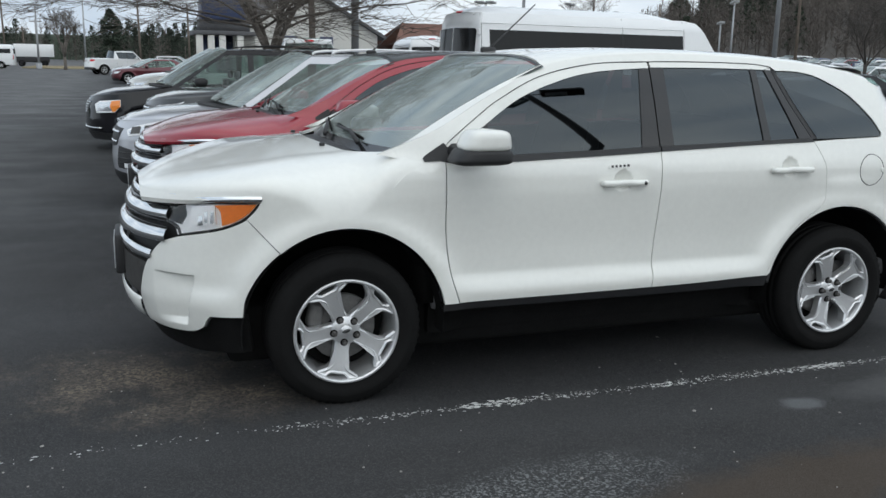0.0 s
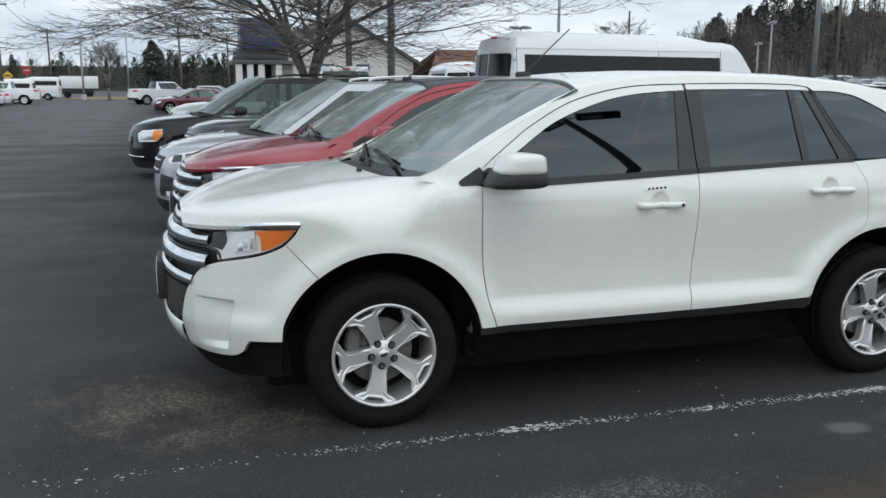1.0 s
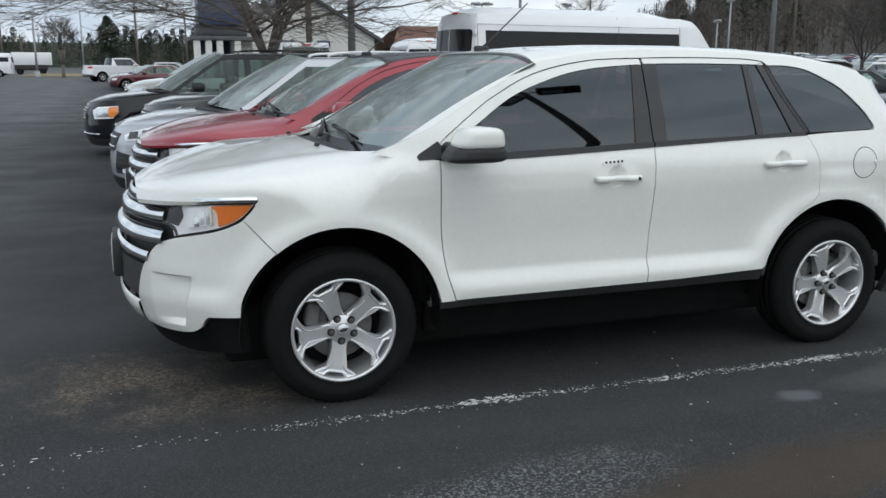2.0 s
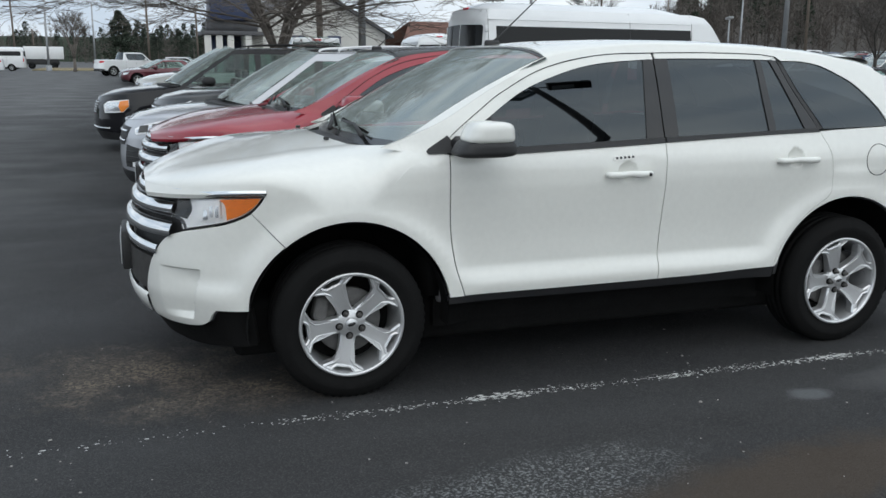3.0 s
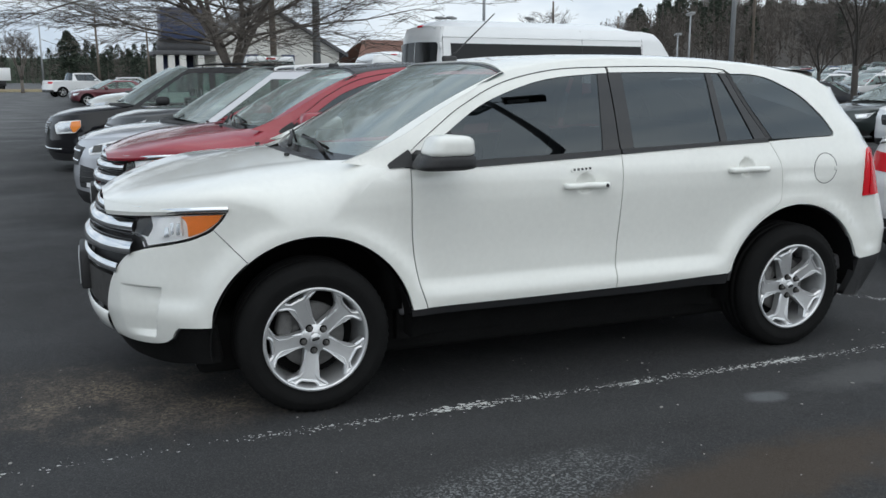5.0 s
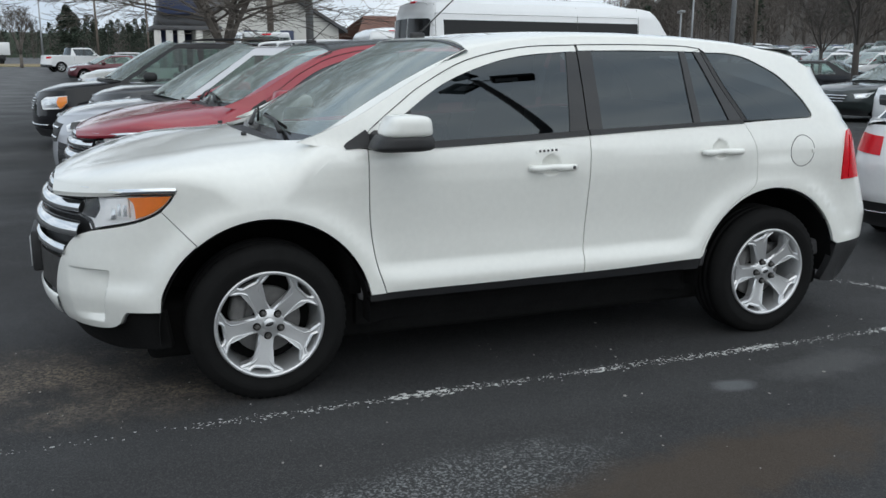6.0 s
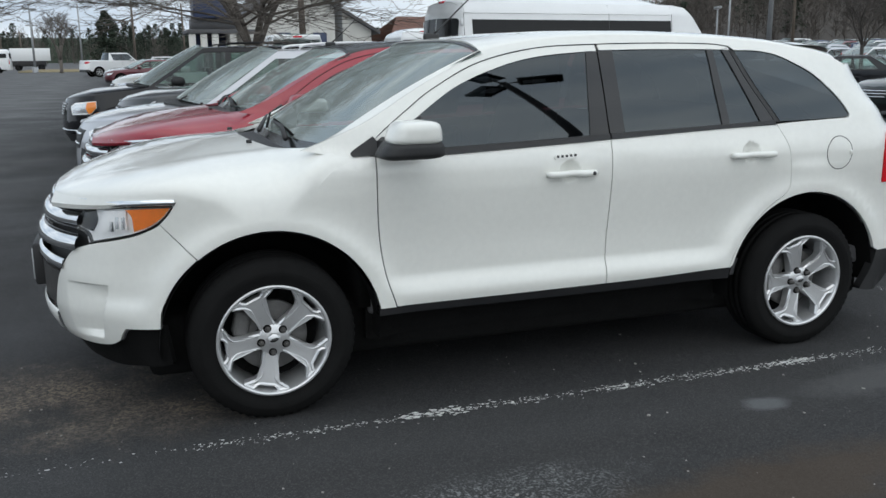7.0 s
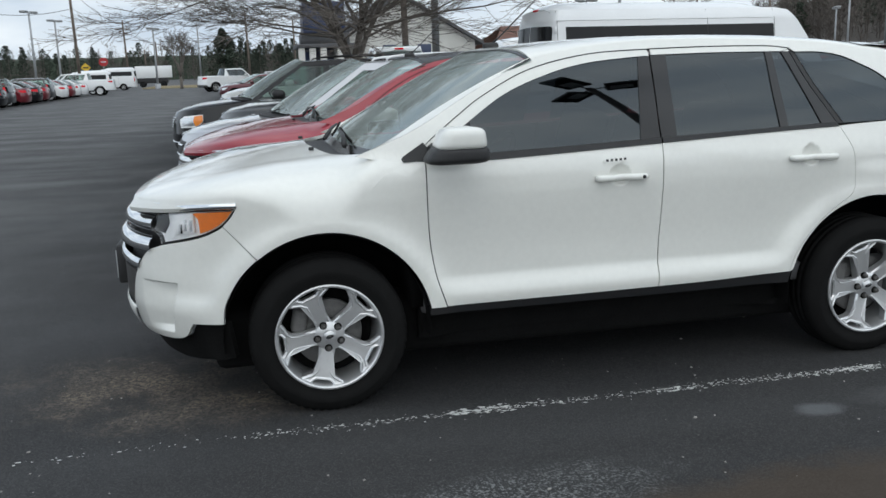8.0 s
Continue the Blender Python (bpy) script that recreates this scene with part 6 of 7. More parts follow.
SIGN_RED = mat("sign_red", (0.42, 0.02, 0.025), 0.45, vary=0.1, scale=5)
SIGN_YELLOW = mat("sign_yellow", (0.65, 0.42, 0.03), 0.45, vary=0.1, scale=5)
for nm, az, dist, h, sides, size, m_, lab in (("stop_sign", -7.6, 118, 3.4, 8, 0.55, SIGN_RED, "red octagonal road sign on a post"), ("warning_sign", -8.6, 112, 2.7, 4, 0.55, SIGN_YELLOW, "yellow diamond road sign on a post")):
    x, y = ray_spot(az, dist)
    sign = tagged(new(nm, None), lab, "road sign")
    sign.matrix_basis = pose(x, y, ground_z(x, y))
    part("post", tube_bm([(0, 0.04, 0), (0, 0.04, h)], 0.04, 6), GALV, sign)
    off = 0 if sides == 4 else math.pi / 8
    disc = [[Vector((size * k * math.cos(off + 2 * math.pi * i / sides), yy, h + size * k * math.sin(off + 2 * math.pi * i / sides))) for i in range(sides)] for k, yy in ((0.001, -0.01), (1, -0.01), (1, 0.01), (0.001, 0.01))]
    face = part("sign_face", grid_bm(disc, False, True), m_, sign, smooth=False)
    part("sign_bar", box_bm(-0.3, 0.3, -0.02, -0.012, h - 0.07, h + 0.07), PLATE if sides == 8 else TRIM, face)

# ---- buildings behind the tree ----
STUCCO = mat("white_stucco", (0.62, 0.61, 0.57), 0.85, vary=0.1, scale=1.2, bump=0.2, bump_scale=40)
ROOF_GREY = mat("grey_roofing", (0.10, 0.10, 0.105), 0.8, vary=0.2, scale=2)
BLUE_PANEL = mat("blue_cladding", (0.04, 0.055, 0.11), 0.4, vary=0.12, scale=1.5)
ROOF_TILE = mat("brown_shingle", (0.15, 0.075, 0.055), 0.85, vary=0.25, scale=3, bump=0.4)
shop = tagged(new("dealer_building", None), "white stucco dealer building with a blue entrance", "building")
shop.location = (0, 0, 0)
def gable_bm(x0, x1, xr, y0, y1, z_low, z_ridge, drop=0.0):
    """A block whose front wall climbs from both sides to a ridge at xr."""
    prof = [(x0, drop), (x1, drop), (x1, z_low), (xr, z_ridge), (x0, z_low)]
    bm = bmesh.new()
    a_ = [bm.verts.new((x, y0, z)) for x, z in prof]
    b_ = [bm.verts.new((x, y1, z)) for x, z in prof]
    bm.faces.new(a_), bm.faces.new(b_[::-1])
    for i in range(5):
        bm.faces.new((a_[i], b_[i], b_[(i + 1) % 5], a_[(i + 1) % 5]))
    bmesh.ops.recalc_face_normals(bm, faces=bm.faces[:])
    return bm


part("wall", gable_bm(6.0, 15.6, 10.4, 56, 76, 3.35, 6.3), STUCCO, shop, smooth=False)
for xa, za, xb, zb in ((10.4, 6.5, 16.1, 3.2), (10.4, 6.5, 5.5, 3.2)):
    slab = bmesh.new()
    near_, back_ = [[slab.verts.new((x, y, z)) for x, z in ((xa, za), (xb, zb), (xb, zb - 0.22), (xa, za - 0.22))] for y in (55.5, 76.3)]
    slab.faces.new(near_), slab.faces.new(back_[::-1])
    for i in range(4):
        slab.faces.new((near_[i], back_[i], back_[(i + 1) % 4], near_[(i + 1) % 4]))
    bmesh.ops.recalc_face_normals(slab, faces=slab.faces[:])
    part("roof_slope", slab, ROOF_GREY, shop, "grey sloping roof edge", smooth=False)
part("entrance_tower", box_bm(3.9, 6.6, 54.8, 57.5, 3.95, 5.9, 0.05), BLUE_PANEL, shop, "blue clad entrance block")
part("canopy", box_bm(3.4, 7.6, 54.4, 59, 3.0, 3.25, 0.03), ROOF_GREY, shop, "grey entrance canopy")
part("recess_wall", box_bm(3.8, 6.9, 55.2, 58, 3.25, 3.95), ROOF_GREY, shop)
part("entrance_glazing", box_bm(3.8, 6.0, 57.0, 58, 0.0, 3.0), BLUE_PANEL, shop, "dark blue entrance glazing")
for cx in (3.7, 4.4, 5.1, 6.2, 7.3):
    part("column", box_bm(cx - 0.2, cx + 0.2, 54.5, 54.9, 0, 3.0, 0.02), STUCCO, shop)
for wx in (9.2, 11.6):
    w = part("window", box_bm(wx, wx + 0.9, 55.93, 55.99, 2.2, 3.1, 0.01), BLUE_PANEL, shop, "blue tinted window")
    part("window_frame", box_bm(wx - 0.06, wx + 0.96, 55.95, 55.995, 2.13, 2.195), STUCCO, w)
house = tagged(new("gabled_building", None), "low building with a brown gabled roof", "building")
part("wall", box_bm(20.6, 30, 68, 78, 0, 2.3), STUCCO, house)
part("roof", grid_bm([[Vector((20.0, 67.4, 2.25)), Vector((30.6, 67.4, 2.25))], [Vector((22.5, 73, 4.9)), Vector((28.5, 73, 4.9))], [Vector((20.0, 78.6, 2.25)), Vector((30.6, 78.6, 2.25))]]), ROOF_TILE, house, smooth=False)

# ---- trees ----
BARK = mat("grey_brown_bark", (0.125, 0.108, 0.094), 0.9, vary=0.3, scale=6, bump=0.6, bump_scale=40)
FAR_BARK = mat("winter_twigs", (0.115, 0.100, 0.088), 0.95, vary=0.35, scale=0.3)
NEEDLES = mat("pine_needles", (0.032, 0.046, 0.030), 0.9, vary=0.4, scale=0.6)
LITTER = mat("leaf_litter_slope", (0.075, 0.066, 0.058), 0.95, vary=0.3, scale=0.10, bump=0.8, bump_scale=1.5)


def branch(bm, rnd, p, d, length, radius, depth, spread, droop, thin):
    n = 4 if depth > 1 else 3
    pts, rad = [p], [radius]
    for i in range(n):
        d = (d + Vector((rnd.uniform(-1, 1), rnd.uniform(-1, 1), rnd.uniform(-1, 1))) * 0.17 + Vector((0, 0, droop))).normalized()
        p = p + d * (length / n)
        pts.append(p)
        rad.append(radius * (1 - 0.55 * (i + 1) / n))
    tube_bm(pts, rad, 7 if depth > 3 else 4 if depth > 1 else 3, bm, False)
    if depth == 0:
        return
    kids = 5 if depth > 2 else 6
    for k in range(kids):
        u = 0.25 + 0.75 * (k + rnd.random() * 0.7) / kids
        j = min(n, max(1, round(u * n)))
        q = pts[j]
        side = Vector((rnd.uniform(-1, 1), rnd.uniform(-1, 1), rnd.uniform(-0.35, 0.75))).normalized()
        nd = (d * (1 - spread) + side * spread).normalized()
        branch(bm, rnd, q, nd, length * rnd.uniform(0.5, 0.78), max(thin, rad[j] * rnd.uniform(0.45, 0.62)), depth - 1, spread, droop, thin)


def bare_tree(name, x, y, stems, length, radius, depth, seed, spread=0.55, lean=0.6, droop=0.015, thin=0.006, label="bare winter tree with spreading branches", trunk_h=1.0, low=0.75):
    rnd = random.Random(seed)
    tree = tagged(new(name, None), label, "tree", "bare trees")
    tree.location = (x, y, ground_z(x, y) - 0.02)
    bm = tube_bm([(0, 0, -0.05), (0.02, 0, 0.3), (0, 0.03, trunk_h)], [radius * 1.7, radius * 1.35, radius * 1.15], 10)
    for s in range(stems):
        a = 2 * math.pi * (s + rnd.random() * 0.6) / stems
        out = lean * (0.5 + 0.9 * ((s * 0.618) % 1))
        d = Vector((math.cos(a) * out, math.sin(a) * out, low)).normalized()
        tube_bm([(0, 0, trunk_h - 0.25), d * 0.5 + Vector((0, 0, trunk_h - 0.1)), d * 1.3 + Vector((0, 0, trunk_h + 0.1))], [radius * 0.9, radius * 0.8, radius * 0.7], 8, bm)
    part("trunk", bm, BARK, tree)
    rnd = random.Random(seed)
    for s in range(stems):
        a = 2 * math.pi * (s + rnd.random() * 0.6) / stems
        out = lean * (0.5 + 0.9 * ((s * 0.618) % 1))
        d = Vector((math.cos(a) * out, math.sin(a) * out, low)).normalized()
        bm = bmesh.new()
        branch(bm, random.Random(seed * 31 + s), d * 1.25 + Vector((0, 0, trunk_h + 0.08)), d, length * rnd.uniform(0.85, 1.1), radius * 0.7, depth, spread, droop, thin)
        part("limb", bm, BARK, tree)
    return tree




def tube_tris(verts, faces, pts, rad, sides):
    """Adds a thin round bar along pts to plain lists."""
    start = len(verts)
    for i, p in enumerate(pts):
        t = (pts[min(i + 1, len(pts) - 1)] - pts[max(i - 1, 0)]).normalized()
        u = t.orthogonal().normalized()
        w = t.cross(u)
        for k in range(sides):
            a = 2 * math.pi * k / sides
            verts.append(p + rad[i] * (u * math.cos(a) + w * math.sin(a)))
    for i in range(len(pts) - 1):
        for k in range(sides):
            a, b = start + i * sides + k, start + i * sides + (k + 1) % sides
            faces.append((a, b, b + sides, a + sides))


def grow(verts, faces, rnd, p, d, length, radius, depth, bend):
    """One branch: it arches towards the level, forks by turns to both sides and ends in fine twigs."""
    n = 7 if depth > 2 else 4 if depth > 0 else 2
    pts, dirs, rad = [p], [d], [radius]
    for i in range(n):
        level = Vector((d.x, d.y, -0.02)).normalized() if abs(d.x) + abs(d.y) > 0.05 else d
        d = (d + (level - d) * bend + Vector((rnd.gauss(0, 1), rnd.gauss(0, 1), rnd.gauss(0, 0.8))) * 0.12).normalized()
        p = p + d * (length / n)
        pts.append(p), dirs.append(d), rad.append(max(0.0038, radius * (1 - 0.78 * (i + 1) / n)))
    tube_tris(verts, faces, pts, rad, 7 if depth > 3 else 5 if depth > 2 else 3)
    if depth == 0:
        return
    kids = {4: 12, 3: 9, 2: 8, 1: 6}[depth]
    for k in range(kids):
        u = 0.06 + 0.94 * ((k + 0.7 * rnd.random()) / kids) ** 1.25 if depth == 4 else 0.25 + 0.75 * (k + 0.7 * rnd.random()) / kids
        j = min(n, max(1, int(u * n + 0.5)))
        e = dirs[j]
        side = e.cross(Vector((0, 0, 1)))
        side = side.normalized() if side.length > 0.05 else Vector((1, 0, 0))
        if depth == 4:
            turn = 2.4 * k + rnd.uniform(-0.5, 0.5)
            side = Vector((math.cos(turn), math.sin(turn), 0.0))
            ang = radians(rnd.uniform(48, 74))
        else:
            side = side * (1 if k % 2 else -1) + Vector((0, 0, rnd.uniform(-0.5, 0.7)))
            ang = radians(rnd.uniform(26, 52))
        nd = (e * math.cos(ang) + side.normalized() * math.sin(ang)).normalized()
        size = length * (rnd.uniform(0.70, 0.98) * (1.1 - 0.45 * u) if depth == 4 else rnd.uniform(0.36, 0.58) * (1.15 - 0.4 * u))
        grow(verts, faces, rnd, pts[j], nd, size, max(0.0048, rad[j] * (0.5 if depth == 4 else rnd.uniform(0.42, 0.6))), depth - 1, 0.07 if depth == 4 else 0.04)


def spreading_tree(x, y, seed, label):
    """A broad bare tree: a short trunk, steep stems that fan out low, and long level limbs with fine twigs."""
    tree = tagged(new("bare_tree", None), label, "tree", "bare trees")
    tree.location = (x, y, 0.15)
    rnd = random.Random(seed)
    part("trunk", tube_bm([(0, 0, -0.12), (0.02, 0, 0.25), (0.0, 0.02, 1.0), (0.03, 0, 1.72)], [0.19, 0.135, 0.11, 0.115], 12), BARK, tree)
    for i in range(6):
        a = 2 * math.pi * (i * 0.382 + 0.06)
        rise = (1.5, 2.3, 1.7, 3.6, 1.4, 2.6)[i]
        d = Vector((math.cos(a), math.sin(a), rise)).normalized()
        verts, faces = [], []
        foot = Vector((0.02 + 0.05 * math.cos(a), 0.05 * math.sin(a), 1.42 + 0.10 * (i % 3)))
        grow(verts, faces, rnd, foot, d, rnd.uniform(4.9, 5.5), 0.066, 4, 0.06)
        me = bpy.data.meshes.new("limb")
        me.from_pydata(verts, [], faces)
        me.shade_smooth()
        me.materials.append(BARK)
        limb = new("limb", me)
        limb.parent = tree
    return tree


spreading_tree(*ray_spot(8.7, 20.2), 11, "large bare spreading tree with many stems")
YOUNG_BARK = mat("dark_smooth_bark", (0.055, 0.048, 0.042), 0.85, vary=0.25, scale=8, bump=0.3, bump_scale=50)


def vase_tree(x, y, seed, fork, stem, r, label):
    """A young street tree: a slim trunk and a vase of steep dark branches."""
    tree = tagged(new("bare_tree", None), label, "tree", "bare trees")
    tree.location = (x, y, ground_z(x, y) - 0.02)
    rnd = random.Random(seed)
    part("trunk", tube_bm([(0, 0, -0.05), (0.02, 0, fork * 0.5), (0.0, 0.02, fork + 0.1)], [r * 1.3, r, r * 0.95], 10), YOUNG_BARK, tree)
    for i in range(6):
        a = 2 * math.pi * (i * 0.382 + 0.11)
        d = Vector((math.cos(a), math.sin(a), (2.0, 2.8, 1.7, 4.0, 2.2, 3.2)[i])).normalized()
        verts, faces = [], []
        grow(verts, faces, rnd, Vector((0, 0, fork - 0.1 * (i % 3))), d, stem * rnd.uniform(0.85, 1.1), r * 0.55, 3, 0.0)
        me = bpy.data.meshes.new("limb")
        me.from_pydata(verts, [], faces)
        me.shade_smooth()
        me.materials.append(YOUNG_BARK)
        limb = new("limb", me)
        limb.parent = tree
    return tree


vase_tree(*ray_spot(46.75, 31), 23, 2.0, 3.4, 0.105, "bare young tree between parked cars")
vase_tree(*ray_spot(44.8, 44), 29, 1.7, 2.7, 0.085, "small bare tree between parked cars")
vase_tree(*ray_spot(28.4, 62), 37, 2.6, 3.0, 0.09, "slender bare tree behind the van")
bare_tree("bare_tree", *ray_spot(-3.2, 105), 5, 2.0, 0.13, 3, 41, 0.45, 0.45, 0.02, 0.018, "bare tree at the end of the lane", 1.6, 1.0)
bare_tree("bare_tree", *ray_spot(51.5, 40), 5, 2.9, 0.15, 4, 43, 0.50, 0.5, 0.03, 0.010, "bare tree at the edge of the far rows", 2.4, 1.0)


def pine(bm_wood, bm_leaf, rnd, x, y, z, h, w):
    """A pine: a tapered trunk and whorls of needle clumps with gaps."""
    tube_bm([(x, y, z - 0.3), (x, y, z + h)], [0.014 * h + 0.03, 0.02], 5, bm_wood, False)
    for i in range(int(260 + 30 * h)):
        u, a = rnd.random() ** 0.8, rnd.random() * 2 * math.pi
        r = w * (0.12 + 0.88 * (1 - u) ** 0.75) * rnd.random() ** 0.4 * (0.75 + 0.25 * math.sin(u * 21 + x) + 0.2 * math.sin(a * 3 + u * 9))
        c = Vector((x + r * math.cos(a), y + r * math.sin(a), z + h * (0.16 + 0.84 * u) - 0.15 * r))
        s = rnd.uniform(0.035, 0.075) * w + 0.09
        for _ in range(2):
            d1 = Vector((rnd.uniform(-1, 1), rnd.uniform(-1, 1), rnd.uniform(-0.5, 0.5))) * s
            d2 = Vector((rnd.uniform(-1, 1), rnd.uniform(-1, 1), rnd.uniform(-0.3, 0.9))) * s
            bm_leaf.append((c - d1, c + d1, c + d2))


def tri_mesh(name, tris, material, parent):
    me = bpy.data.meshes.new(name)
    me.from_pydata([v for t in tris for v in t], [], [(3 * i, 3 * i + 1, 3 * i + 2) for i in range(len(tris))])
    me.materials.append(material)
    ob = new(name, me)
    ob.parent = parent
    return ob


rnd = random.Random(7)
big_pine = tagged(new("pine_tree", None), "dark green pine at the end of the lane", "tree")
wood, needles = bmesh.new(), []
px, py = ray_spot(-0.6, 125)
for grown in range(3):
    pine(wood, needles, rnd, px, py, 0, 7.4, 3.1)
part("trunk", wood, BARK, big_pine)
tri_mesh("crown", needles, NEEDLES, big_pine)

# far woods: trunks, twigs and pines joined
wood, twigs, needles = bmesh.new(), [], []


def far_wood(az0, az1, dist, deep, count, h, base, pines):
    for _ in range(count):
        az = rnd.uniform(az0, az1)
        d = dist + deep * rnd.random()
        x, y = ray_spot(az, d)
        z = base(az, d)
        hh = h(az) * rnd.uniform(0.75, 1.12)
        if rnd.random() < pines:
            pine(wood, needles, rnd, x, y, z, hh, 0.22 * hh + 0.8)
            continue
        top = Vector((x + rnd.uniform(-0.5, 0.5), y + rnd.uniform(-0.5, 0.5), z + hh))
        foot = Vector((x, y, z - 0.4))
        tube_bm([foot, foot.lerp(top, 0.5), top], [0.005 * hh + 0.02, 0.0035 * hh + 0.012, 0.012], 4, wood, False)
        for _ in range(80):
            u = rnd.uniform(0.12, 1.0)
            p = foot.lerp(top, u)
            q = p + Vector((rnd.uniform(-1, 1), rnd.uniform(-1, 1), rnd.uniform(0.2, 1.1))) * (0.24 * hh * (1.25 - u))
            wv = Vector((rnd.uniform(-1, 1), rnd.uniform(-1, 1), 0)).normalized() * 0.035
            twigs.append((p - wv, p + wv, q))
            for _ in range(2):
                p2 = p.lerp(q, rnd.uniform(0.3, 0.9))
                q2 = p2 + Vector((rnd.uniform(-1, 1), rnd.uniform(-1, 1), rnd.uniform(-0.1, 1.0))) * (0.10 * hh * (1.25 - u))
                twigs.append((p2 - wv * 0.7, p2 + wv * 0.7, q2))


hill_top = lambda az: float(np.interp(az, [31, 33, 35, 37.5, 40, 44, 48, 60], [2.0, 5.5, 9.0, 13.0, 15.0, 15.0, 13.5, 12.0]))
hill_z = lambda az, d: 1.9 + hill_top(az) * min(1.0, max(0.0, (d - 108) / 60)) * 0.62
far_wood(32, 58, 106, 62, 760, lambda az: 6.5, hill_z, 0.03)
far_wood(33.5, 40, 150, 25, 40, lambda az: 7.5, hill_z, 0.9)
far_wood(-0.5, 8, 150, 40, 70, lambda az: 7.0, lambda az, d: 0.0, 0.35)
far_wood(16, 33, 190, 60, 150, lambda az: 7.0, lambda az, d: 0.0, 0.65)
far_wood(-22, 16, 230, 80, 420, lambda az: 9.0, lambda az, d: 0.0, 0.28)
woods = tagged(new("far_woods", None), "bare brown winter woods mixed with dark pines", "woods", kind="stuff")
part("trunks", wood, FAR_BARK, woods)
tri_mesh("twigs", twigs, FAR_BARK, woods)
tri_mesh("needles", needles, NEEDLES, woods)
rows = []
for d in np.linspace(104, 190, 14):
    rows.append([Vector((*ray_spot(az, d), (hill_z(az, d) if az > 31 else -1.0 + (2.6 * max(0, (az - 29)) / 2 if az > 29 else 0)) + 0.5 * noise.noise(Vector((az * 0.4, d * 0.05, 3))))) for az in np.linspace(29, 62, 60)])
for d, up in ((191, 3.2), (194, 5.2)):
    rows.append([Vector((*ray_spot(az, d), hill_z(az, d) * min(1.0, max(0.0, az - 29) / 3) + up * min(1.0, max(0.0, az - 30) / 3) * (1 + 0.35 * noise.noise(Vector((az * 2.1, up, 5))) + 0.2 * noise.noise(Vector((az * 9.0, up, 8)))))) for az in np.linspace(29, 62, 60)])
tagged(part("wooded_slope", grid_bm(rows), LITTER), "brown leaf-covered slope under the woods", "hillside", kind="structure")
rows = [[Vector((*ray_spot(az, d), z + 0.6 * noise.noise(Vector((az * 0.9, d * 0.02, 1))))) for az in np.linspace(-40, 32, 120)] for d, z in ((330, -0.5), (332, 7.4), (350, 8.6), (420, 8.0))]
tagged(part("far_treeline", grid_bm(rows), NEEDLES), "dark distant line of trees along the horizon", "woods", kind="structure")

# ---- ground, paint, stones ----
ASPHALT = bpy.data.materials.new("worn_asphalt")
ASPHALT.use_nodes = True
an, al = ASPHALT.node_tree.nodes, ASPHALT.node_tree.links
ap = an["Principled BSDF"]
ap.inputs["Specular IOR Level"].default_value = 0.28
atc = an.new("ShaderNodeTexCoord")


def an_noise(scale, detail=5.0, rough=0.55, squash=(1, 1, 1)):
    mp = an.new("ShaderNodeMapping")
    mp.inputs["Scale"].default_value = squash
    t = an.new("ShaderNodeTexNoise")
    t.inputs["Scale"].default_value, t.inputs["Detail"].default_value, t.inputs["Roughness"].default_value = scale, detail, rough
    al.new(atc.outputs["Object"], mp.inputs["Vector"]), al.new(mp.outputs[0], t.inputs["Vector"])
    return t.outputs["Fac"]


def an_range(value, a, b, c, d):
    r = an.new("ShaderNodeMapRange")
    for key, v in zip(("From Min", "From Max", "To Min", "To Max"), (a, b, c, d)):
        r.inputs[key].default_value = v
    al.new(value, r.inputs["Value"])
    return r.outputs[0]


def an_mix(fac, a, b):
    mx = an.new("ShaderNodeMixRGB")
    for sock, v in zip((mx.inputs[0], mx.inputs[1], mx.inputs[2]), (fac, a, b)):
        if isinstance(v, tuple):
            sock.default_value = (*v, 1)
        elif isinstance(v, float):
            sock.default_value = v
        else:
            al.new(v, sock)
    return mx.outputs[0]


def an_spot(cx, cy, rx, ry, turn=0.0):
    """1 inside a soft oval of the lot, 0 outside, with a ragged rim."""
    mp = an.new("ShaderNodeMapping")
    mp.vector_type = "TEXTURE"
    mp.inputs["Location"].default_value, mp.inputs["Rotation"].default_value, mp.inputs["Scale"].default_value = (cx, cy, 0), (0, 0, radians(turn)), (rx, ry, 1)
    g = an.new("ShaderNodeTexGradient")
    g.gradient_type = "SPHERICAL"
    al.new(atc.outputs["Object"], mp.inputs["Vector"]), al.new(mp.outputs[0], g.inputs["Vector"])
    m_ = an.new("ShaderNodeMath")
    m_.operation = "MULTIPLY_ADD"
    al.new(an_noise(7.0, 6.0, 0.65), m_.inputs[0])
    m_.inputs[1].default_value = 0.9
    al.new(g.outputs["Fac"], m_.inputs[2])
    return an_range(m_.outputs[0], 0.62, 1.05, 0.0, 1.0)


def an_times(a, b):
    m_ = an.new("ShaderNodeMath")
    m_.operation = "MULTIPLY"
    al.new(a, m_.inputs[0])
    if isinstance(b, float):
        m_.inputs[1].default_value = b
    else:
        al.new(b, m_.inputs[1])
    return m_.outputs[0]


base = an_mix(an_range(an_noise(0.35, 4.0), 0.35, 0.65, 0.0, 1.0), (0.019, 0.020, 0.022), (0.034, 0.034, 0.035))
base = an_mix(an_range(an_noise(0.5, 3.0, 0.5, (0.35, 2.2, 1)), 0.52, 0.72, 0.0, 0.55), base, (0.058, 0.060, 0.062))
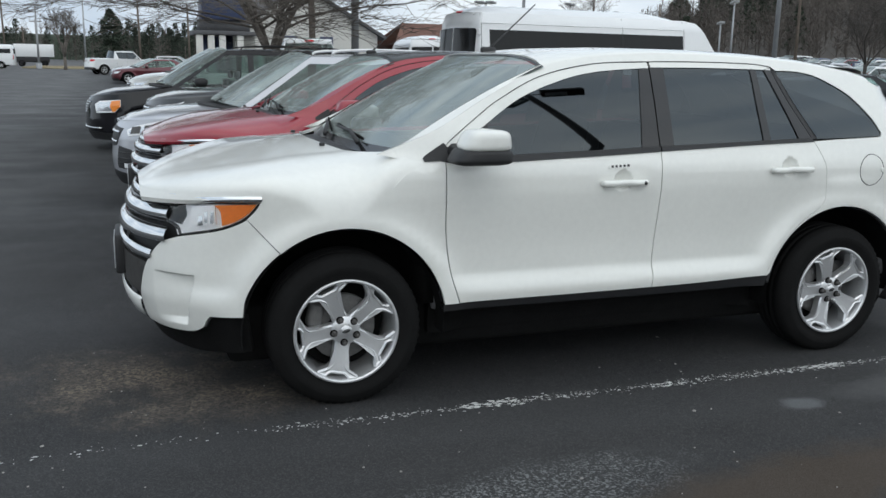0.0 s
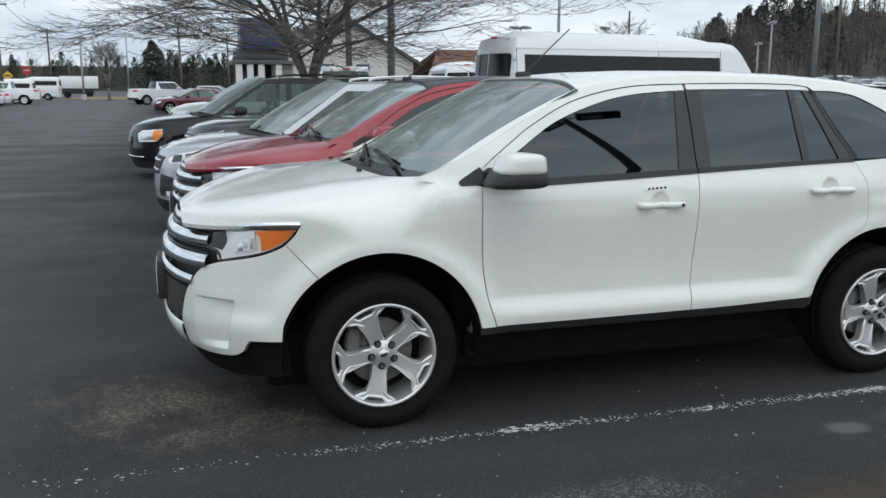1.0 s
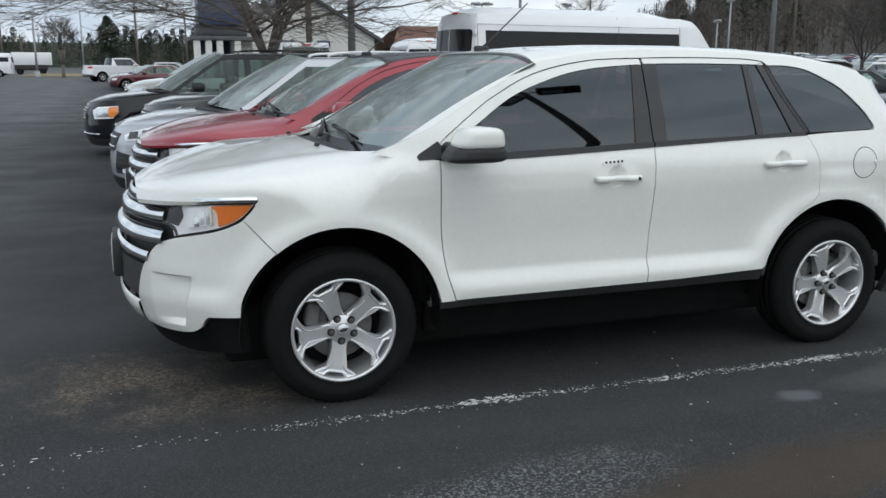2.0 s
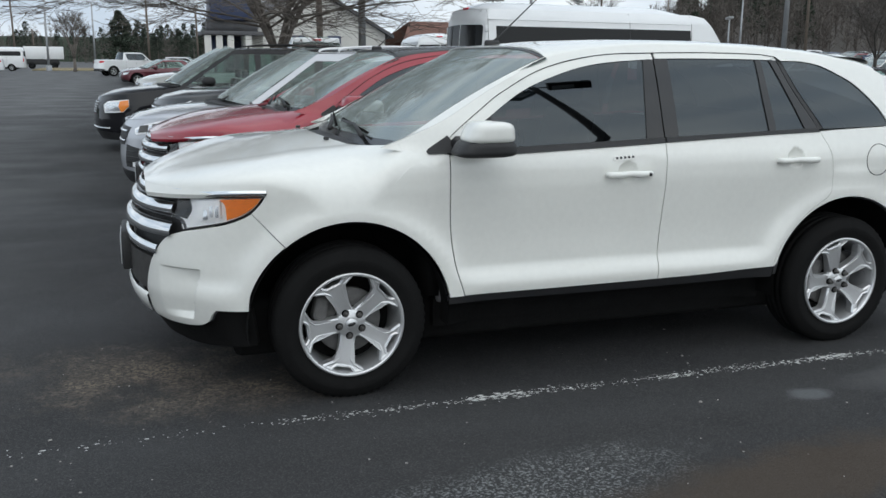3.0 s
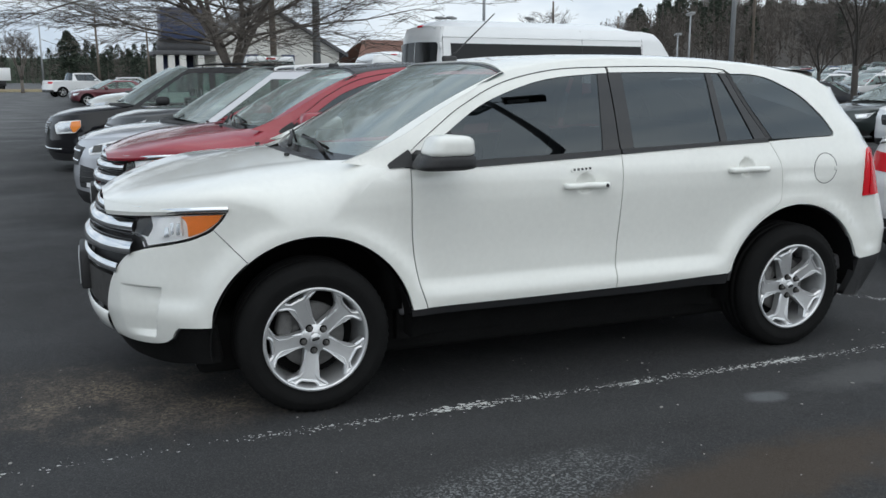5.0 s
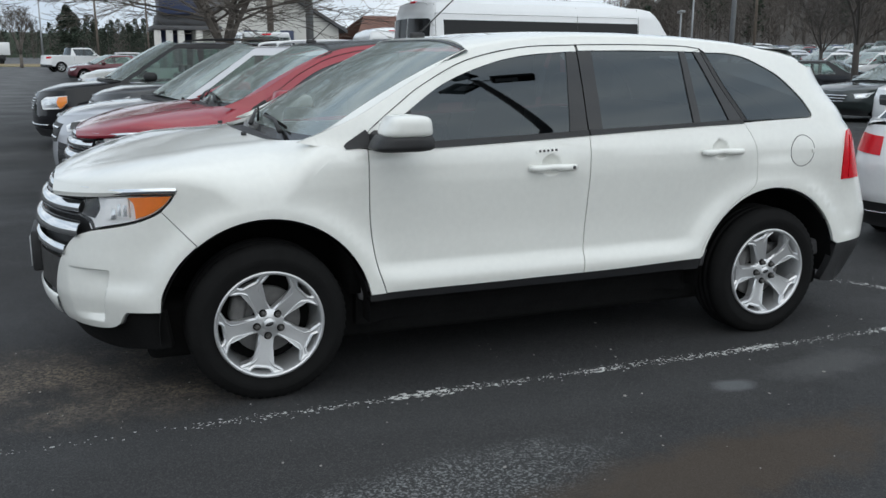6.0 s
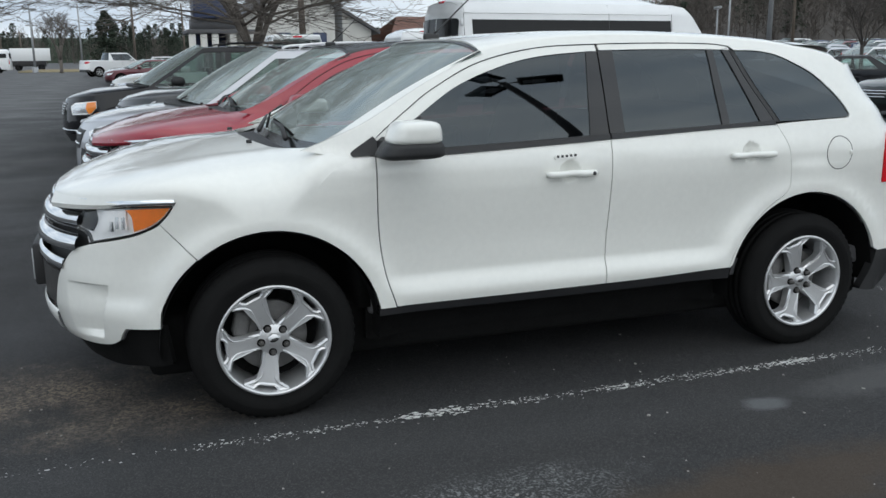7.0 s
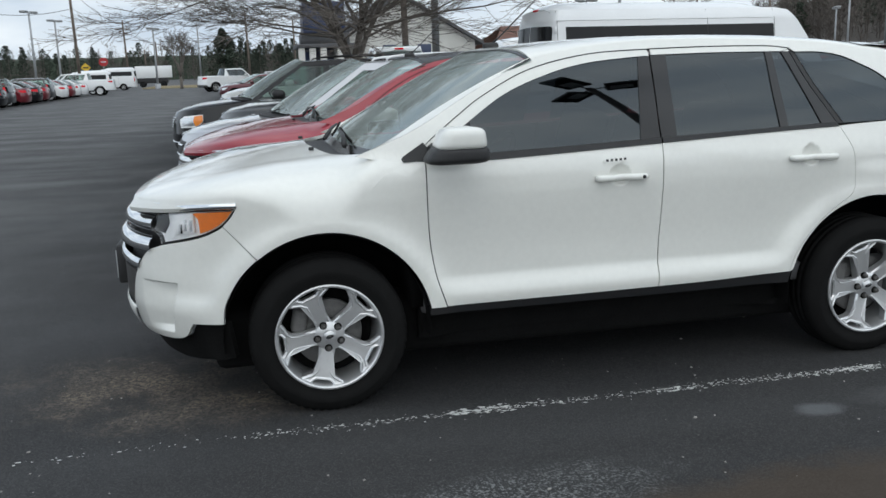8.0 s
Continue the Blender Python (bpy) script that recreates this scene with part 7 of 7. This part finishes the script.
# the driving lane beside the row, paler in streaks
along = an.new("ShaderNodeSeparateXYZ")
al.new(atc.outputs["Object"], along.inputs[0])
lane = an_times(an_range(along.outputs["X"], -3.6, -1.4, 1.0, 0.0), an_range(an_noise(0.45, 5.0, 0.6, (0.35, 2.0, 1)), 0.34, 0.62, 0.35, 1.0))
base = an_mix(lane, base, (0.105, 0.106, 0.107))
base = an_mix(an_range(an_noise(150.0, 4.0, 0.7), 0.50, 0.68, 0.0, 0.75), base, (0.115, 0.114, 0.110))
vor = an.new("ShaderNodeTexVoronoi")
vor.inputs["Scale"].default_value = 150.0
al.new(atc.outputs["Object"], vor.inputs["Vector"])
grit = an_range(vor.outputs["Distance"], 0.0, 0.32, 1.0, 0.0)
base = an_mix(an_times(an_times(an_spot(-0.85, 0.55, 1.15, 0.7, -30), an_times(an_range(an_noise(60.0, 3.0, 0.7), 0.42, 0.62, 0.1, 1.0), an_range(an_noise(2.6, 4.0, 0.6), 0.40, 0.62, 0.1, 1.0))), 0.9), base, (0.23, 0.185, 0.14))
base = an_mix(an_times(an_spot(1.5, -1.32, 1.5, 0.36, 6), 0.55), base, (0.075, 0.052, 0.033))
base = an_mix(an_times(an_times(an_spot(0.35, -1.1, 1.1, 0.34, 10), an_range(an_noise(75.0, 2.0, 0.7), 0.50, 0.62, 0.0, 1.0)), 0.8), base, (0.24, 0.25, 0.25))
base = an_mix(an_times(an_spot(2.1, -0.62, 0.16, 0.10, 0), 0.5), base, (0.19, 0.20, 0.21))
base = an_mix(an_times(an_spot(2.75, -0.55, 0.55, 0.2, 10), 0.3), base, (0.15, 0.15, 0.15))
base = an_mix(an_times(grit, 0.35), base, (0.10, 0.10, 0.098))
al.new(base, ap.inputs["Base Color"])
al.new(an_range(an_noise(0.8, 4.0), 0.3, 0.7, 0.62, 0.92), ap.inputs["Roughness"])
hgt = an.new("ShaderNodeMath")
hgt.operation = "ADD"
al.new(grit, hgt.inputs[0]), al.new(an_noise(330.0, 3.0), hgt.inputs[1])
bmp = an.new("ShaderNodeBump")
bmp.inputs["Strength"].default_value, bmp.inputs["Distance"].default_value = 0.8, 0.006
al.new(hgt.outputs[0], bmp.inputs["Height"]), al.new(bmp.outputs["Normal"], ap.inputs["Normal"])

gx = [-1500, -500, -150, -60, -20, 0, 12, 24] + [24 + 6 * i for i in range(1, 12)] + [100, 130, 200, 500, 1500]
gy = [-1500, -400, -100, -30, 0, 30, 60, 100, 150, 250, 600, 2500]
flat_z = lambda x: ground_z(x, 0) if x <= 90 else 1.7 - 0.02 * min(x - 90, 60)
ground = tagged(part("ground", grid_bm([[Vector((x, y, flat_z(x))) for y in gy] for x in gx], True), ASPHALT, smooth=False), "worn dark asphalt parking lot with stains", "ground", kind="structure")

LINE = mat("worn_white_paint", (0.58, 0.59, 0.57), 0.8, vary=0.25, scale=30, bump=0.4, bump_scale=200)


def worn_line(name, p0, p1, width, fill, seed, label, start=-9.0, c0=0.0):
    """What is left of a painted line: ragged flakes that cling to the stones."""
    rnd = random.Random(seed)
    bm = bmesh.new()
    p0, p1 = Vector(p0), Vector(p1)
    d = p1 - p0
    L = d.length
    d = d / L
    n = Vector((-d.y, d.x, 0))
    for _ in range(int(L * 620 * fill)):
        u = rnd.random() * L
        keep = 0.5 + 0.5 * math.sin(u * 5.1 + 1.0) * math.sin(u * 1.73 + seed) + 0.25 * math.sin(u * 13.0)
        if rnd.random() > 0.25 + 0.75 * max(0, keep):
            continue
        v = rnd.gauss(0, 0.3) * width
        if rnd.random() > min(1.0, 0.10 + 0.9 * max(0.0, (c0 + u - start) / 1.6)):
            continue
        r = abs(rnd.gauss(0.001, 0.0022)) + 0.0010
        if keep > 0.75:
            r *= 1.5
        c = p0 + d * u + n * v
        k = rnd.randint(5, 7)
        st = rnd.uniform(1.0, 2.2)
        ring = []
        for i in range(k):
            a = 2 * math.pi * i / k
            q = d * math.cos(a) * r * st * rnd.uniform(0.6, 1.2) + n * math.sin(a) * r * rnd.uniform(0.6, 1.2)
            ring.append(bm.verts.new((c.x + q.x, c.y + q.y, flat_z(c.x) + 0.003 + 0.001 * rnd.random())))
        bm.faces.new(ring)
    return tagged(part(name, bm, LINE, smooth=False), label, "road marking", kind="structure")


worn_line("parking_line", (-1.9, -0.17, 0), (6.5, -0.26, 0), 0.07, 1.0, 3, "worn white parking line, flaked away in places", 1.0)
worn_line("parking_line", (4.05, 0.98, 0), (4.35, 0.35, 0), 0.08, 0.9, 5, "worn white line behind the crossover")
worn_line("parking_line", (4.6, 2.75, 0), (7.2, 2.72, 0), 0.08, 0.9, 8, "worn white parking line by the white sedan")

rnd = random.Random(12)
bm = bmesh.new()
for _ in range(420):
    x, y = rnd.uniform(-3, 5), rnd.uniform(-2.6, 1.2)
    r = abs(rnd.gauss(0.0, 0.0028)) + 0.0012
    m_ = Matrix.Translation((x, y, 0.01 + r * 0.4)) @ Matrix.Rotation(rnd.random() * 6, 4, "Z") @ Matrix.Diagonal((r * rnd.uniform(0.8, 1.6), r, r * 0.6, 1))
    bmesh.ops.create_icosphere(bm, subdivisions=1, radius=1, matrix=m_)
STONE = mat("pale_grit", (0.30, 0.29, 0.27), 0.9, vary=0.4, scale=40)
tagged(part("loose_grit", bm, STONE, smooth=False), "pale loose grit scattered on asphalt", "gravel", kind="stuff")

# kerbed island past the minivan, and the verge at the lane's end
KERB = mat("kerb_concrete", (0.36, 0.31, 0.20), 0.85, vary=0.2, scale=5, bump=0.3)
VERGE = mat("dry_verge", (0.21, 0.165, 0.09), 0.95, vary=0.3, scale=1.0, bump=0.6, bump_scale=12)
island = tagged(new("kerb_island", None), "kerbed island with yellow paint past the minivan", "kerb", kind="structure")
part("kerb", box_bm(-1.15, 4.0, 15.0, 16.6, 0.0, 0.15, 0.04), KERB, island)
part("island_bed", box_bm(-0.95, 3.8, 15.2, 16.4, 0.1, 0.17, 0.02), VERGE, island)
verge = tagged(new("verge", None), "dry straw-coloured verge with a kerb", "verge", kind="structure")
part("verge_bed", box_bm(-11.5, -3.6, 108, 122, 0.0, 0.2, 0.05), VERGE, verge)
part("verge_kerb", box_bm(-11.7, -3.4, 107.7, 107.98, 0.0, 0.16, 0.04), KERB, verge)
